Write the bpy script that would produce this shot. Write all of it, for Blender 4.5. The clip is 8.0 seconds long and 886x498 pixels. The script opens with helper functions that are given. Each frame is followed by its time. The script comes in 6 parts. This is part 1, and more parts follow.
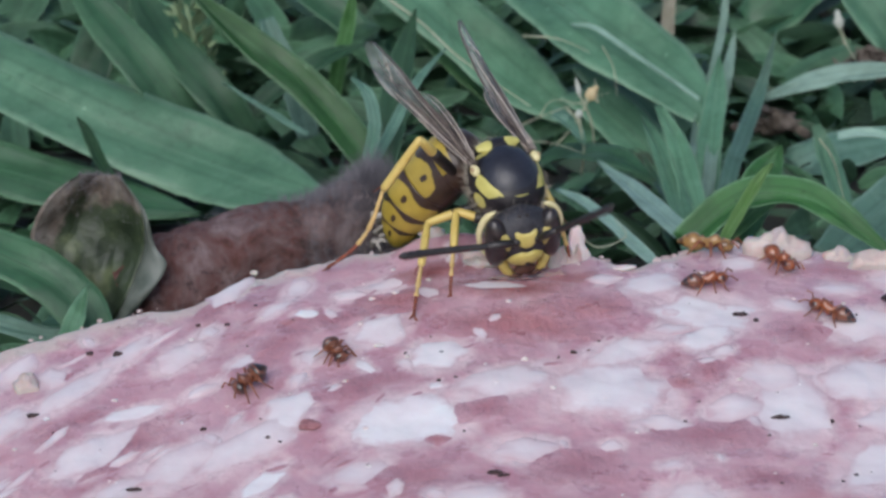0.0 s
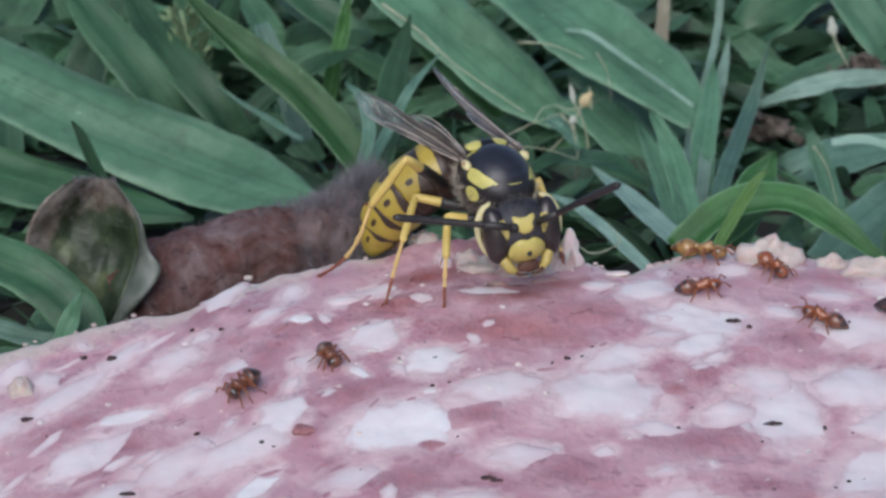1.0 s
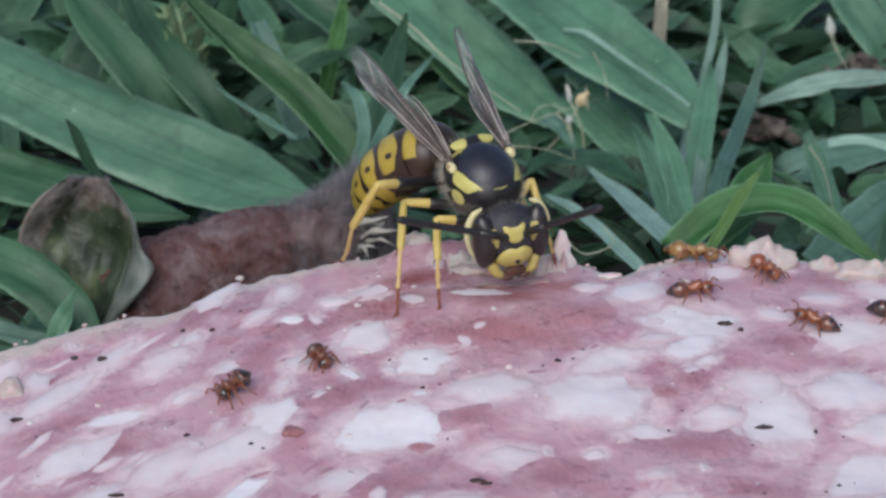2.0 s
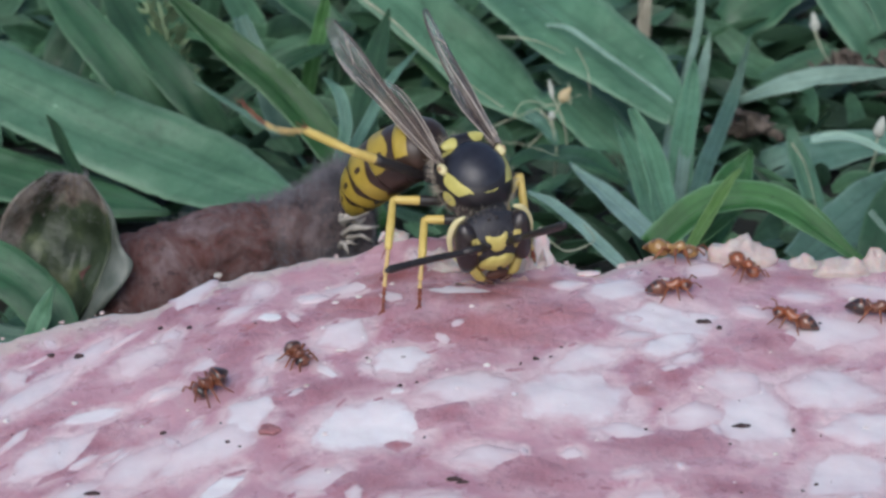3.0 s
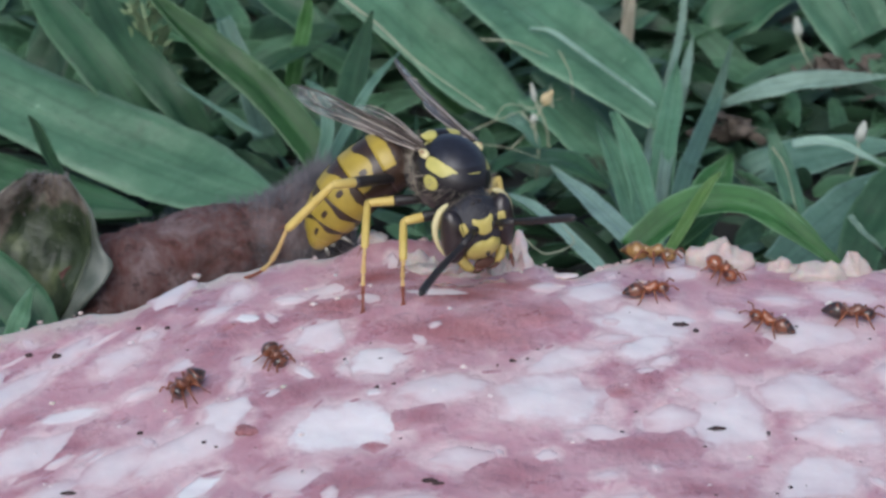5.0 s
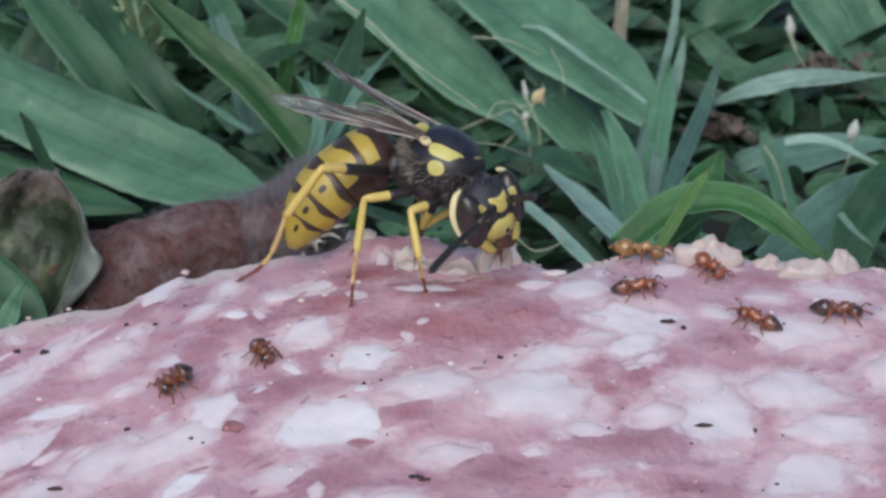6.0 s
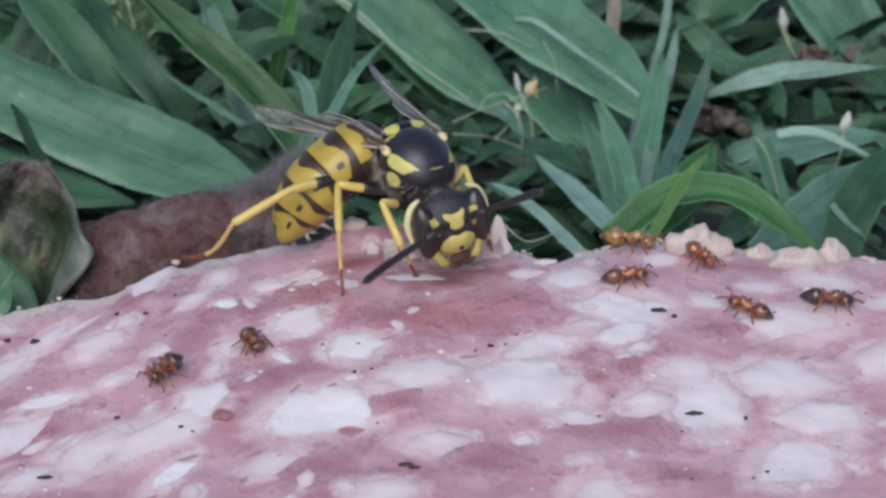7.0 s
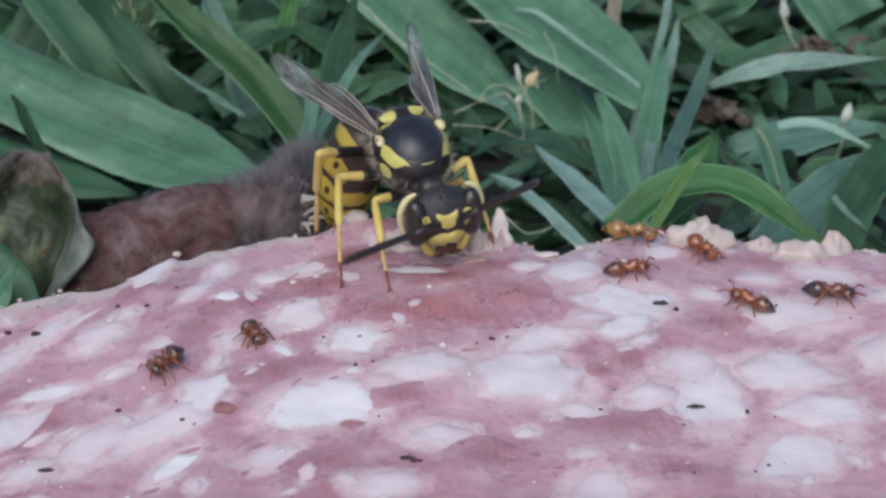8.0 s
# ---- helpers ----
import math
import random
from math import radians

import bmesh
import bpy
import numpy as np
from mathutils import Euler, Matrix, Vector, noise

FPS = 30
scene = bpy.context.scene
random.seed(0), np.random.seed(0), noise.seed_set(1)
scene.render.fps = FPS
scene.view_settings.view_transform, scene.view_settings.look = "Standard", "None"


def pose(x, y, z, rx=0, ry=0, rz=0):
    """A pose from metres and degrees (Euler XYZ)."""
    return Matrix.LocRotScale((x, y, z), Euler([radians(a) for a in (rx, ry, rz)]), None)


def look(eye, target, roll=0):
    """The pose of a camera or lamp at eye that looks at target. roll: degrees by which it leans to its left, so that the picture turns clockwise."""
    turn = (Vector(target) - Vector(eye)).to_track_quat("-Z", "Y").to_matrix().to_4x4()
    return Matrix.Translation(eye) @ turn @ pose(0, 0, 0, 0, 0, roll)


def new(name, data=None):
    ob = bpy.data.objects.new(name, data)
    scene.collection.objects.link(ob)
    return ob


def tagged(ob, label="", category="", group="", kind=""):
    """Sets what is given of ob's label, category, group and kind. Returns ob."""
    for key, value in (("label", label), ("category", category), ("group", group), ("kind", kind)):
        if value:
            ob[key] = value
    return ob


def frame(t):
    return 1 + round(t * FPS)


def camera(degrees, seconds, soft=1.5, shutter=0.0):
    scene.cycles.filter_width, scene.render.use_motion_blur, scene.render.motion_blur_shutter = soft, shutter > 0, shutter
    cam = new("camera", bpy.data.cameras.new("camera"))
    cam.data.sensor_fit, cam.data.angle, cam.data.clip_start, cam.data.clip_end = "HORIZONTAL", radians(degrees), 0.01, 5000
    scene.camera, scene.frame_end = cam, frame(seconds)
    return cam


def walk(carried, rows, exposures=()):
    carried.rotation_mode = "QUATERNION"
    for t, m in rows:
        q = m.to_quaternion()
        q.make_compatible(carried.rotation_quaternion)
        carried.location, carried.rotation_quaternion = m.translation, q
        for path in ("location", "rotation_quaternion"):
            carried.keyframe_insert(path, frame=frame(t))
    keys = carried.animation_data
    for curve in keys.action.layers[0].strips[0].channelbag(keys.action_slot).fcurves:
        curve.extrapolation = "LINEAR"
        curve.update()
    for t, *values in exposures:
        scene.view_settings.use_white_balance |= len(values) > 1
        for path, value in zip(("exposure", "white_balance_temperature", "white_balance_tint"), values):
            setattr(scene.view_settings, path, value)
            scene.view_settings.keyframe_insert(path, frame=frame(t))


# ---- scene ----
MM = 0.001          # all shapes below are given in millimetres

cam = camera(22.0, 8.0, soft=2.9, shutter=0.5)
cam.data.dof.use_dof = True
cam.data.dof.focus_distance, cam.data.dof.aperture_fstop = 0.082, 250
walk(cam, [
    (0, pose(-0.000956, -0.084513, 0.030303, 70.1255, 0.6642, 0.0483)),
    (0.5, pose(-0.000874, -0.084571, 0.030384, 70.1982, 0.5495, 0.0469)),
    (1, pose(-0.000981, -0.084635, 0.030371, 70.2497, 0.4135, -0.0394)),
    (2.3, pose(-0.000248, -0.084324, 0.030612, 70.0347, 0.2049, 0.1246)),
    (2.5, pose(-0.000092, -0.084281, 0.030643, 69.9784, 0.1742, 0.0184)),
    (3, pose(-0.000103, -0.084162, 0.030616, 69.9463, 0.1031, -0.0803)),
    (3.5, pose(0.000000, -0.084224, 0.030655, 70.0002, 0.0001, -0.0001)),
    (4, pose(0.000184, -0.084173, 0.030522, 70.1349, -0.0254, -0.0584)),
    (4.5, pose(0.000149, -0.084269, 0.030664, 70.0510, -0.1856, -0.2232)),
    (6, pose(0.000681, -0.084410, 0.030581, 69.9955, -0.3530, -0.2346)),
    (6.5, pose(0.000584, -0.084507, 0.030479, 69.9854, -0.4604, -0.4297)),
    (7, pose(0.000883, -0.084468, 0.030208, 69.9784, -0.3360, -0.3435)),
    (7.5, pose(0.000856, -0.084490, 0.030393, 69.7590, -0.3445, -0.3611)),
    (8, pose(0.000794, -0.084325, 0.030314, 69.6862, -0.3994, -0.3481)),
])

# ---- world, light, exposure ----
scene.view_settings.exposure = 0.08
scene.view_settings.use_white_balance = True
scene.view_settings.white_balance_temperature = 6070
scene.view_settings.white_balance_tint = 10
world = bpy.data.worlds.new("overcast_sky")
scene.world = world
world.use_nodes = True
wn = world.node_tree.nodes
sky = wn.new("ShaderNodeTexSky")
sky.sky_type = "NISHITA"
sky.sun_disc = False
sky.sun_elevation = radians(41)
sky.sun_rotation = radians(193)
sky.dust_density = 3.0
wn["Background"].inputs["Strength"].default_value = 0.13
world.node_tree.links.new(sky.outputs["Color"], wn["Background"].inputs["Color"])
sun_data = bpy.data.lights.new("sun", "SUN")
sun_data.energy, sun_data.angle, sun_data.color = 1.6, radians(50), (0.975, 0.965, 0.965)
sun = new("sun", sun_data)
sun.matrix_world = look((-0.17, -0.73, 0.65), (0, 0, 0))


# ---- materials ----
class Nodes:
    """A short way to write node materials."""

    def __init__(self, name, **values):
        self.mat = bpy.data.materials.new(name)
        self.mat.use_nodes = True
        self.tree = self.mat.node_tree
        self.bsdf = self.tree.nodes["Principled BSDF"]
        self.coord = self.add("ShaderNodeTexCoord").outputs["Object"]
        for key, value in values.items():
            self.set(key.replace("_", " "), value)

    def add(self, kind):
        return self.tree.nodes.new(kind)

    def link(self, a, b):
        self.tree.links.new(a, b)

    def set(self, key, value):
        socket = self.bsdf.inputs[key]
        if isinstance(value, bpy.types.NodeSocket):
            self.link(value, socket)
        else:
            socket.default_value = (*value, 1) if key.endswith("Color") or key.endswith("Tint") else value

    def noise(self, size_mm, detail=4.0, rough=0.55, stretch=(1, 1, 1), warp=0.0):
        m = self.add("ShaderNodeMapping")
        m.inputs["Scale"].default_value = [k / (size_mm * MM) for k in stretch]
        self.link(self.coord, m.inputs["Vector"])
        n = self.add("ShaderNodeTexNoise")
        n.inputs["Scale"].default_value = 1.0
        n.inputs["Detail"].default_value = detail
        n.inputs["Roughness"].default_value = rough
        n.inputs["Distortion"].default_value = warp
        self.link(m.outputs["Vector"], n.inputs["Vector"])
        return n.outputs["Fac"]

    def attr(self, name):
        a = self.add("ShaderNodeAttribute")
        a.attribute_name = name
        return a.outputs["Fac"]

    def random(self):
        return self.add("ShaderNodeObjectInfo").outputs["Random"]

    def math(self, op, a, b=0.0):
        m = self.add("ShaderNodeMath")
        m.operation = op
        for k, v in enumerate((a, b)):
            if isinstance(v, bpy.types.NodeSocket):
                self.link(v, m.inputs[k])
            else:
                m.inputs[k].default_value = v
        return m.outputs[0]

    def ramp(self, fac, *stops):
        r = self.add("ShaderNodeValToRGB")
        e = r.color_ramp.elements
        while len(e) < len(stops):
            e.new(0.5)
        for el, (at, col) in zip(e, stops):
            el.position = at
            el.color = (*col, 1) if isinstance(col, tuple) else (col, col, col, 1)
        self.link(fac, r.inputs["Fac"])
        return r.outputs["Color"]

    def mix(self, fac, a, b, mode="MIX"):
        m = self.add("ShaderNodeMix")
        m.data_type, m.blend_type = "RGBA", mode
        for socket, v in ((m.inputs[0], fac), (m.inputs[6], a), (m.inputs[7], b)):
            if isinstance(v, bpy.types.NodeSocket):
                self.link(v, socket)
            elif isinstance(v, tuple):
                socket.default_value = (*v, 1)
            else:
                socket.default_value = v
        return m.outputs[2]

    def bump(self, height, depth_mm, strength=1.0):
        b = self.add("ShaderNodeBump")
        b.inputs["Distance"].default_value = depth_mm * MM
        b.inputs["Strength"].default_value = strength
        self.link(height, b.inputs["Height"])
        self.link(b.outputs["Normal"], self.bsdf.inputs["Normal"])
        return self


MEAT_A, MEAT_B, MEAT_C = (0.382, 0.197, 0.243), (0.466, 0.293, 0.336), (0.336, 0.152, 0.177)
FAT_A, FAT_B = (0.685, 0.668, 0.684), (0.615, 0.492, 0.512)


def meat_colour(n):
    big = n.noise(7.0, 5, 0.6, warp=0.6)
    fine = n.noise(1.3, 5, 0.58, warp=0.8, stretch=(0.75, 1, 1))
    col = n.mix(n.ramp(big, (0.36, 0.0), (0.64, 1.0)), MEAT_A, MEAT_B)
    col = n.mix(n.ramp(n.noise(3.1, 4, 0.6, warp=1.2), (0.55, 0.0), (0.72, 0.75)), col, MEAT_C)
    return n.mix(n.ramp(fine, (0.45, 0.0), (0.72, 0.45)), col, FAT_B)


def make_meat():
    n = Nodes("cured_meat", Roughness=0.38)
    col = meat_colour(n)
    pale = n.math("ADD", n.attr("pale"), n.math("MULTIPLY", n.math("SUBTRACT", n.noise(1.4, 4, 0.55, warp=0.5), 0.5), 1.3))
    col = n.mix(n.ramp(pale, (0.35, 0.0), (0.85, 0.9)), col, FAT_B)
    col = n.mix(n.ramp(n.math("ADD", n.attr("rind"), n.math("MULTIPLY", n.math("SUBTRACT", n.noise(1.0, 5, 0.6), 0.5), 0.9)), (0.40, 0.0), (0.75, 1.0)), col, (0.50, 0.42, 0.385))
    n.set("Base Color", col)
    n.set("Subsurface Weight", 0.25)
    n.set("Subsurface Radius", (1.0, 0.35, 0.3))
    n.set("Subsurface Scale", 0.6 * MM)
    n.set("Roughness", n.ramp(n.noise(1.3, 4), (0.35, 0.20), (0.7, 0.48)))
    return n.bump(n.mix(0.6, n.noise(0.5, 4, 0.5), n.noise(1.6, 4, 0.6)), 0.20, 0.9).mat


def make_fat():
    n = Nodes("pork_fat")
    edge = n.math("ADD", n.attr("rim"), n.math("MULTIPLY", n.math("SUBTRACT", n.noise(0.9, 4, 0.6), 0.5), 0.9))
    white = n.mix(n.ramp(n.noise(1.6, 4, 0.55), (0.42, 0.0), (0.75, 0.8)), FAT_A, (0.575, 0.51, 0.54))
    white = n.mix(n.math("MULTIPLY", n.attr("blur"), 0.75), white, (0.60, 0.495, 0.515))
    crisp, soft = n.ramp(edge, (0.72, 0.0), (1.04, 1.0)), n.ramp(edge, (0.20, 0.10), (1.0, 1.0))
    n.set("Base Color", n.mix(n.mix(n.attr("blur"), crisp, soft), white, n.mix(0.55, FAT_B, meat_colour(n))))
    n.set("Subsurface Weight", 0.3)
    n.set("Subsurface Radius", (1.0, 0.6, 0.5))
    n.set("Subsurface Scale", 0.6 * MM)
    n.set("Roughness", n.ramp(n.noise(1.0, 4), (0.35, 0.3), (0.7, 0.55)))
    return n.bump(n.noise(0.9, 3, 0.5), 0.05, 0.8).mat


def make_leaf(name, dark, light, rib, sheen=0.45, island=False, dusty=0.55):
    """Grass blade: fine lengthwise veins, blotches, a paler midrib. u runs across, v along."""
    n = Nodes(name, Roughness=sheen)
    uv = n.add("ShaderNodeAttribute")
    uv.attribute_name = "across"
    u = uv.outputs["Fac"]
    vein = n.math("SINE", n.math("MULTIPLY", u, 95.0))
    col = n.mix(n.ramp(n.noise(3.0, 5, 0.6), (0.3, 0.0), (0.7, 1.0)), dark, light)
    col = n.mix(n.math("MULTIPLY", n.math("ADD", vein, 1.0), 0.02), col, rib)
    col = n.mix(n.ramp(n.math("ABSOLUTE", u), (0.02, 0.26), (0.10, 0.0)), col, rib)
    col = n.mix(n.ramp(n.math("ABSOLUTE", u), (0.84, 0.0), (0.97, 0.75)), col, rib)
    dust = n.ramp(n.noise(1.3, 6, 0.7, stretch=(1, 1, 1)), (0.48, 0.0), (0.72, dusty))
    col = n.mix(dust, col, tuple(0.5 * (a + b) for a, b in zip(light, rib)))
    col = n.mix(n.ramp(n.noise(0.8, 6, 0.7), (0.58, 0.0), (0.72, 0.6)), col, tuple(0.45 * k for k in dark))
    # crease shade put into the colour: a wandering dark line beside the midrib
    stray = n.math("ADD", n.math("ABSOLUTE", u), n.math("MULTIPLY", n.math("SUBTRACT", n.noise(4.0, 3), 0.5), 0.25))
    col = n.mix(n.ramp(stray, (0.24, 0.0), (0.31, 0.35), (0.34, 0.35), (0.44, 0.0)), col, tuple(0.55 * k for k in dark))
    col = n.mix(n.ramp(n.noise(2.4, 6, 0.72, warp=0.7), (0.46, 0.0), (0.68, 0.5)), col, tuple(0.6 * k + 0.004 for k in dark))
    col = n.mix(n.ramp(n.noise(0.55, 2, 0.5), (0.73, 0.0), (0.77, 0.6)), col, tuple(1.25 * k for k in rib))
    hue = n.add("ShaderNodeHueSaturation")
    n.link(col, hue.inputs["Color"])
    vary = n.add("ShaderNodeNewGeometry").outputs["Random Per Island"] if island else n.random()
    n.link(n.math("ADD", n.math("MULTIPLY", vary, 1.2 if island else 0.5), 0.42 if island else 0.75), hue.inputs["Value"])
    n.set("Base Color", hue.outputs["Color"])
    n.set("Roughness", n.ramp(n.noise(2.0, 4), (0.3, sheen - 0.08), (0.7, sheen + 0.15)))
    n.set("Specular IOR Level", 0.40)
    return n.bump(n.math("ADD", n.math("MULTIPLY", vein, 0.04), n.noise(0.9, 5, 0.6)), 0.11, 0.7).mat


def make_marked(name, base, mark, rough, coat=0.08, wander=0.12):
    """Insect shell with a second colour where the shape's own mark says so."""
    n = Nodes(name, Roughness=rough)
    m = n.math("ADD", n.attr("mark"), n.math("MULTIPLY", n.math("SUBTRACT", n.noise(0.35, 4), 0.5), wander))
    tone = n.mix(n.ramp(n.noise(0.7, 4), (0.35, 0.0), (0.8, 1.0)), mark, tuple(0.68 * k for k in mark))
    dark = n.mix(n.ramp(n.noise(0.5, 4), (0.35, 0.0), (0.75, 1.0)), base, tuple(1.9 * k for k in base))
    n.set("Base Color", n.mix(n.ramp(m, (0.46, 0.0), (0.54, 1.0)), dark, tone))
    n.set("Specular IOR Level", 0.4)
    n.set("Coat Weight", coat)
    n.set("Coat Roughness", 0.3)
    return n.bump(n.noise(0.09, 3), 0.012, 0.7).mat


def make_plain(name, a, b, size, rough, bump=0.02, fine=0.3, **more):
    n = Nodes(name, Roughness=rough)
    col = n.mix(n.ramp(n.noise(size, 5, 0.6), (0.32, 0.0), (0.68, 1.0)), a, b)
    n.set("Base Color", col)
    for key, value in more.items():
        n.set(key.replace("_", " "), value)
    return n.bump(n.noise(fine, 5, 0.65), bump, 0.9).mat


def make_soil():
    n = Nodes("soil", Roughness=0.95)
    col = n.ramp(n.noise(6.0, 8, 0.7), (0.3, (0.008, 0.010, 0.008)), (0.55, (0.020, 0.022, 0.015)), (0.8, (0.045, 0.040, 0.025)))
    n.set("Base Color", col)
    return n.bump(n.noise(1.2, 8, 0.75), 1.0).mat


def make_lean(name, dark, light):
    n = Nodes(name)
    edge = n.math("ADD", n.attr("rim"), n.math("MULTIPLY", n.math("SUBTRACT", n.noise(1.2, 5, 0.65), 0.5), 1.4))
    red = n.mix(n.ramp(n.noise(1.8, 5), (0.35, 0.0), (0.7, 1.0)), dark, light)
    n.set("Base Color", n.mix(n.ramp(edge, (0.15, 0.0), (0.95, 1.0)), red, meat_colour(n)))
    n.set("Subsurface Weight", 0.25)
    n.set("Subsurface Radius", (1.0, 0.35, 0.3))
    n.set("Subsurface Scale", 0.6 * MM)
    n.set("Roughness", n.ramp(n.noise(1.3, 4), (0.35, 0.24), (0.7, 0.5)))
    return n.bump(n.mix(0.4, n.noise(0.45, 5, 0.6), n.noise(1.6, 4, 0.6)), 0.28, 0.9).mat


MEAT, FAT, LEAN, SOIL = make_meat(), make_fat(), make_lean("lean_meat", (0.323, 0.148, 0.182), (0.373, 0.193, 0.231)), make_soil()
LEAN_RED = make_lean("red_lean_meat", (0.325, 0.135, 0.155), (0.385, 0.185, 0.203))
# moist red meat, darkened to carry the wasp's shadow too
LEAN_MOIST_SHADE = make_lean("moist_shaded_red_meat", (0.250, 0.085, 0.090), (0.325, 0.135, 0.145))
LEAF = make_leaf("leaf_green", (0.051, 0.128, 0.070), (0.088, 0.200, 0.118), (0.175, 0.30, 0.199))
# deep green; on blades lying in shade it also carries that shade
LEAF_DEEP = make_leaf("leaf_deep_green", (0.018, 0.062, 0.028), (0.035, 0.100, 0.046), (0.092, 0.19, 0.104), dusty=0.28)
LEAF_RICH = make_leaf("leaf_rich_green", (0.018, 0.074, 0.017), (0.033, 0.115, 0.027), (0.15, 0.28, 0.15), dusty=0.12)
LEAF_FRESH = make_leaf("leaf_fresh_green", (0.028, 0.090, 0.022), (0.048, 0.138, 0.038), (0.15, 0.29, 0.13))
LEAF_SHOOT = make_leaf("leaf_young_shoot", (0.085, 0.190, 0.050), (0.13, 0.26, 0.08), (0.25, 0.40, 0.18))
LEAF_BLUE = make_leaf("leaf_bluish_green", (0.057, 0.130, 0.090), (0.097, 0.200, 0.150), (0.202, 0.33, 0.27))
LEAF_MINT = make_leaf("leaf_pale_mint", (0.16, 0.27, 0.21), (0.25, 0.38, 0.31), (0.34, 0.48, 0.40))
STRAW = make_leaf("dry_straw", (0.34, 0.32, 0.24), (0.48, 0.46, 0.37), (0.55, 0.53, 0.45))


def make_dead_leaf():
    """Withered leaf: grey-brown skin, olive where its mark says so."""
    n = Nodes("dead_leaf", Roughness=0.5)
    brown = n.ramp(n.noise(1.0, 7, 0.72), (0.32, (0.024, 0.017, 0.013)), (0.47, (0.140, 0.112, 0.092)), (0.68, (0.28, 0.255, 0.23)))
    green = n.ramp(n.noise(1.9, 5, 0.58), (0.36, (0.011, 0.020, 0.009)), (0.54, (0.030, 0.046, 0.021)), (0.70, (0.11, 0.135, 0.065)))
    zone = n.math("ADD", n.attr("mark"), n.math("MULTIPLY", n.math("SUBTRACT", n.noise(1.3, 5, 0.6), 0.5), 1.2))
    n.set("Base Color", n.mix(n.ramp(zone, (0.38, 0.0), (0.62, 1.0)), brown, green))
    return n.bump(n.noise(1.2, 5, 0.6), 0.25, 0.9).mat


DEAD_LEAF = make_dead_leaf()
DEAD_EDGE = make_plain("dead_leaf_edge", (0.058, 0.076, 0.060), (0.155, 0.170, 0.148), 1.0, 0.5, 0.05)


def make_bark():
    """Rotten bark: red-brown, mauve and grey, flaking, with dark pits."""
    n = Nodes("rotten_bark", Roughness=0.8)
    col = n.ramp(n.noise(2.8, 7, 0.70, warp=0.8), (0.36, (0.036, 0.015, 0.012)), (0.46, (0.150, 0.060, 0.050)), (0.55, (0.190, 0.115, 0.110)), (0.68, (0.32, 0.25, 0.25)))
    col = n.mix(n.ramp(n.noise(0.55, 6, 0.7), (0.54, 0.0), (0.68, 0.8)), col, (0.045, 0.026, 0.024))
    grey = n.ramp(n.noise(1.1, 6, 0.65, stretch=(1, 1, 0.4)), (0.36, (0.095, 0.076, 0.076)), (0.52, (0.25, 0.21, 0.205)), (0.66, (0.44, 0.39, 0.39)))
    weather = n.math("ADD", n.attr("weathered"), n.math("MULTIPLY", n.math("SUBTRACT", n.noise(2.2, 5, 0.6), 0.5), 0.9))
    n.set("Base Color", n.mix(n.ramp(weather, (0.35, 0.0), (0.85, 0.85)), col, grey))
    return n.bump(n.noise(0.6, 7, 0.72), 0.55, 1.0).mat


BARK = make_bark()
FUZZ = make_plain("bark_fuzz", (0.065, 0.063, 0.075), (0.215, 0.205, 0.225), 1.5, 0.9)
STRAW_TORN = make_plain("torn_fibre", (0.30, 0.265, 0.22), (0.48, 0.44, 0.38), 0.5, 0.7, 0.04)
LITTER = make_plain("dry_litter", (0.05, 0.038, 0.030), (0.14, 0.115, 0.09), 0.6, 0.85, 0.05)
DEBRIS = make_plain("dark_debris", (0.016, 0.009, 0.010), (0.055, 0.030, 0.030), 0.5, 0.8)
PEPPER = make_plain("red_pepper_bit", (0.20, 0.070, 0.075), (0.36, 0.17, 0.18), 0.3, 0.45, 0.04)
TORN = make_plain("torn_meat", (0.41, 0.335, 0.315), (0.51, 0.45, 0.42), 0.6, 0.35, 0.1, 0.4, Subsurface_Weight=0.4, Subsurface_Scale=0.6 * MM)
TORN_PINK = make_plain("torn_pink_meat", (0.47, 0.30, 0.30), (0.60, 0.46, 0.445), 0.5, 0.3, 0.1, 0.35, Subsurface_Weight=0.5, Subsurface_Scale=0.8 * MM)
# kept bright, as the fine flecks in it also paint glints on the meat
CRUMB = make_plain("fat_crumb", (0.58, 0.48, 0.47), (0.70, 0.62, 0.61), 0.7, 0.45, 0.06, 0.3, Subsurface_Weight=0.3, Subsurface_Scale=0.5 * MM)
RIND = make_plain("salami_rind", (0.52, 0.38, 0.36), (0.64, 0.52, 0.49), 1.4, 0.5, 0.1, 0.5)
SHELL = make_marked("wasp_shell", (0.010, 0.009, 0.011), (0.53, 0.49, 0.14), 0.36)
BELLY = make_marked("wasp_abdomen_shell", (0.026, 0.014, 0.009), (0.40, 0.295, 0.042), 0.36, coat=0.2, wander=0.30)
BACK = make_plain("wasp_back_plate", (0.012, 0.013, 0.019), (0.024, 0.026, 0.037), 0.5, 0.32, 0.014, 0.12, Specular_IOR_Level=0.45)
YELLOW = make_plain("wasp_yellow", (0.50, 0.37, 0.085), (0.60, 0.47, 0.15), 0.6, 0.42, 0.01, 0.1)
MOUTH = make_plain("wasp_mouth", (0.035, 0.012, 0.008), (0.10, 0.04, 0.022), 0.3, 0.7, 0.01, 0.1)
JAW = make_plain("wasp_jaw", (0.32, 0.24, 0.060), (0.46, 0.37, 0.11), 0.4, 0.45, 0.01, 0.1)
CREAM = make_plain("wasp_cream", (0.56, 0.50, 0.24), (0.66, 0.61, 0.36), 0.5, 0.42, 0.01, 0.1)
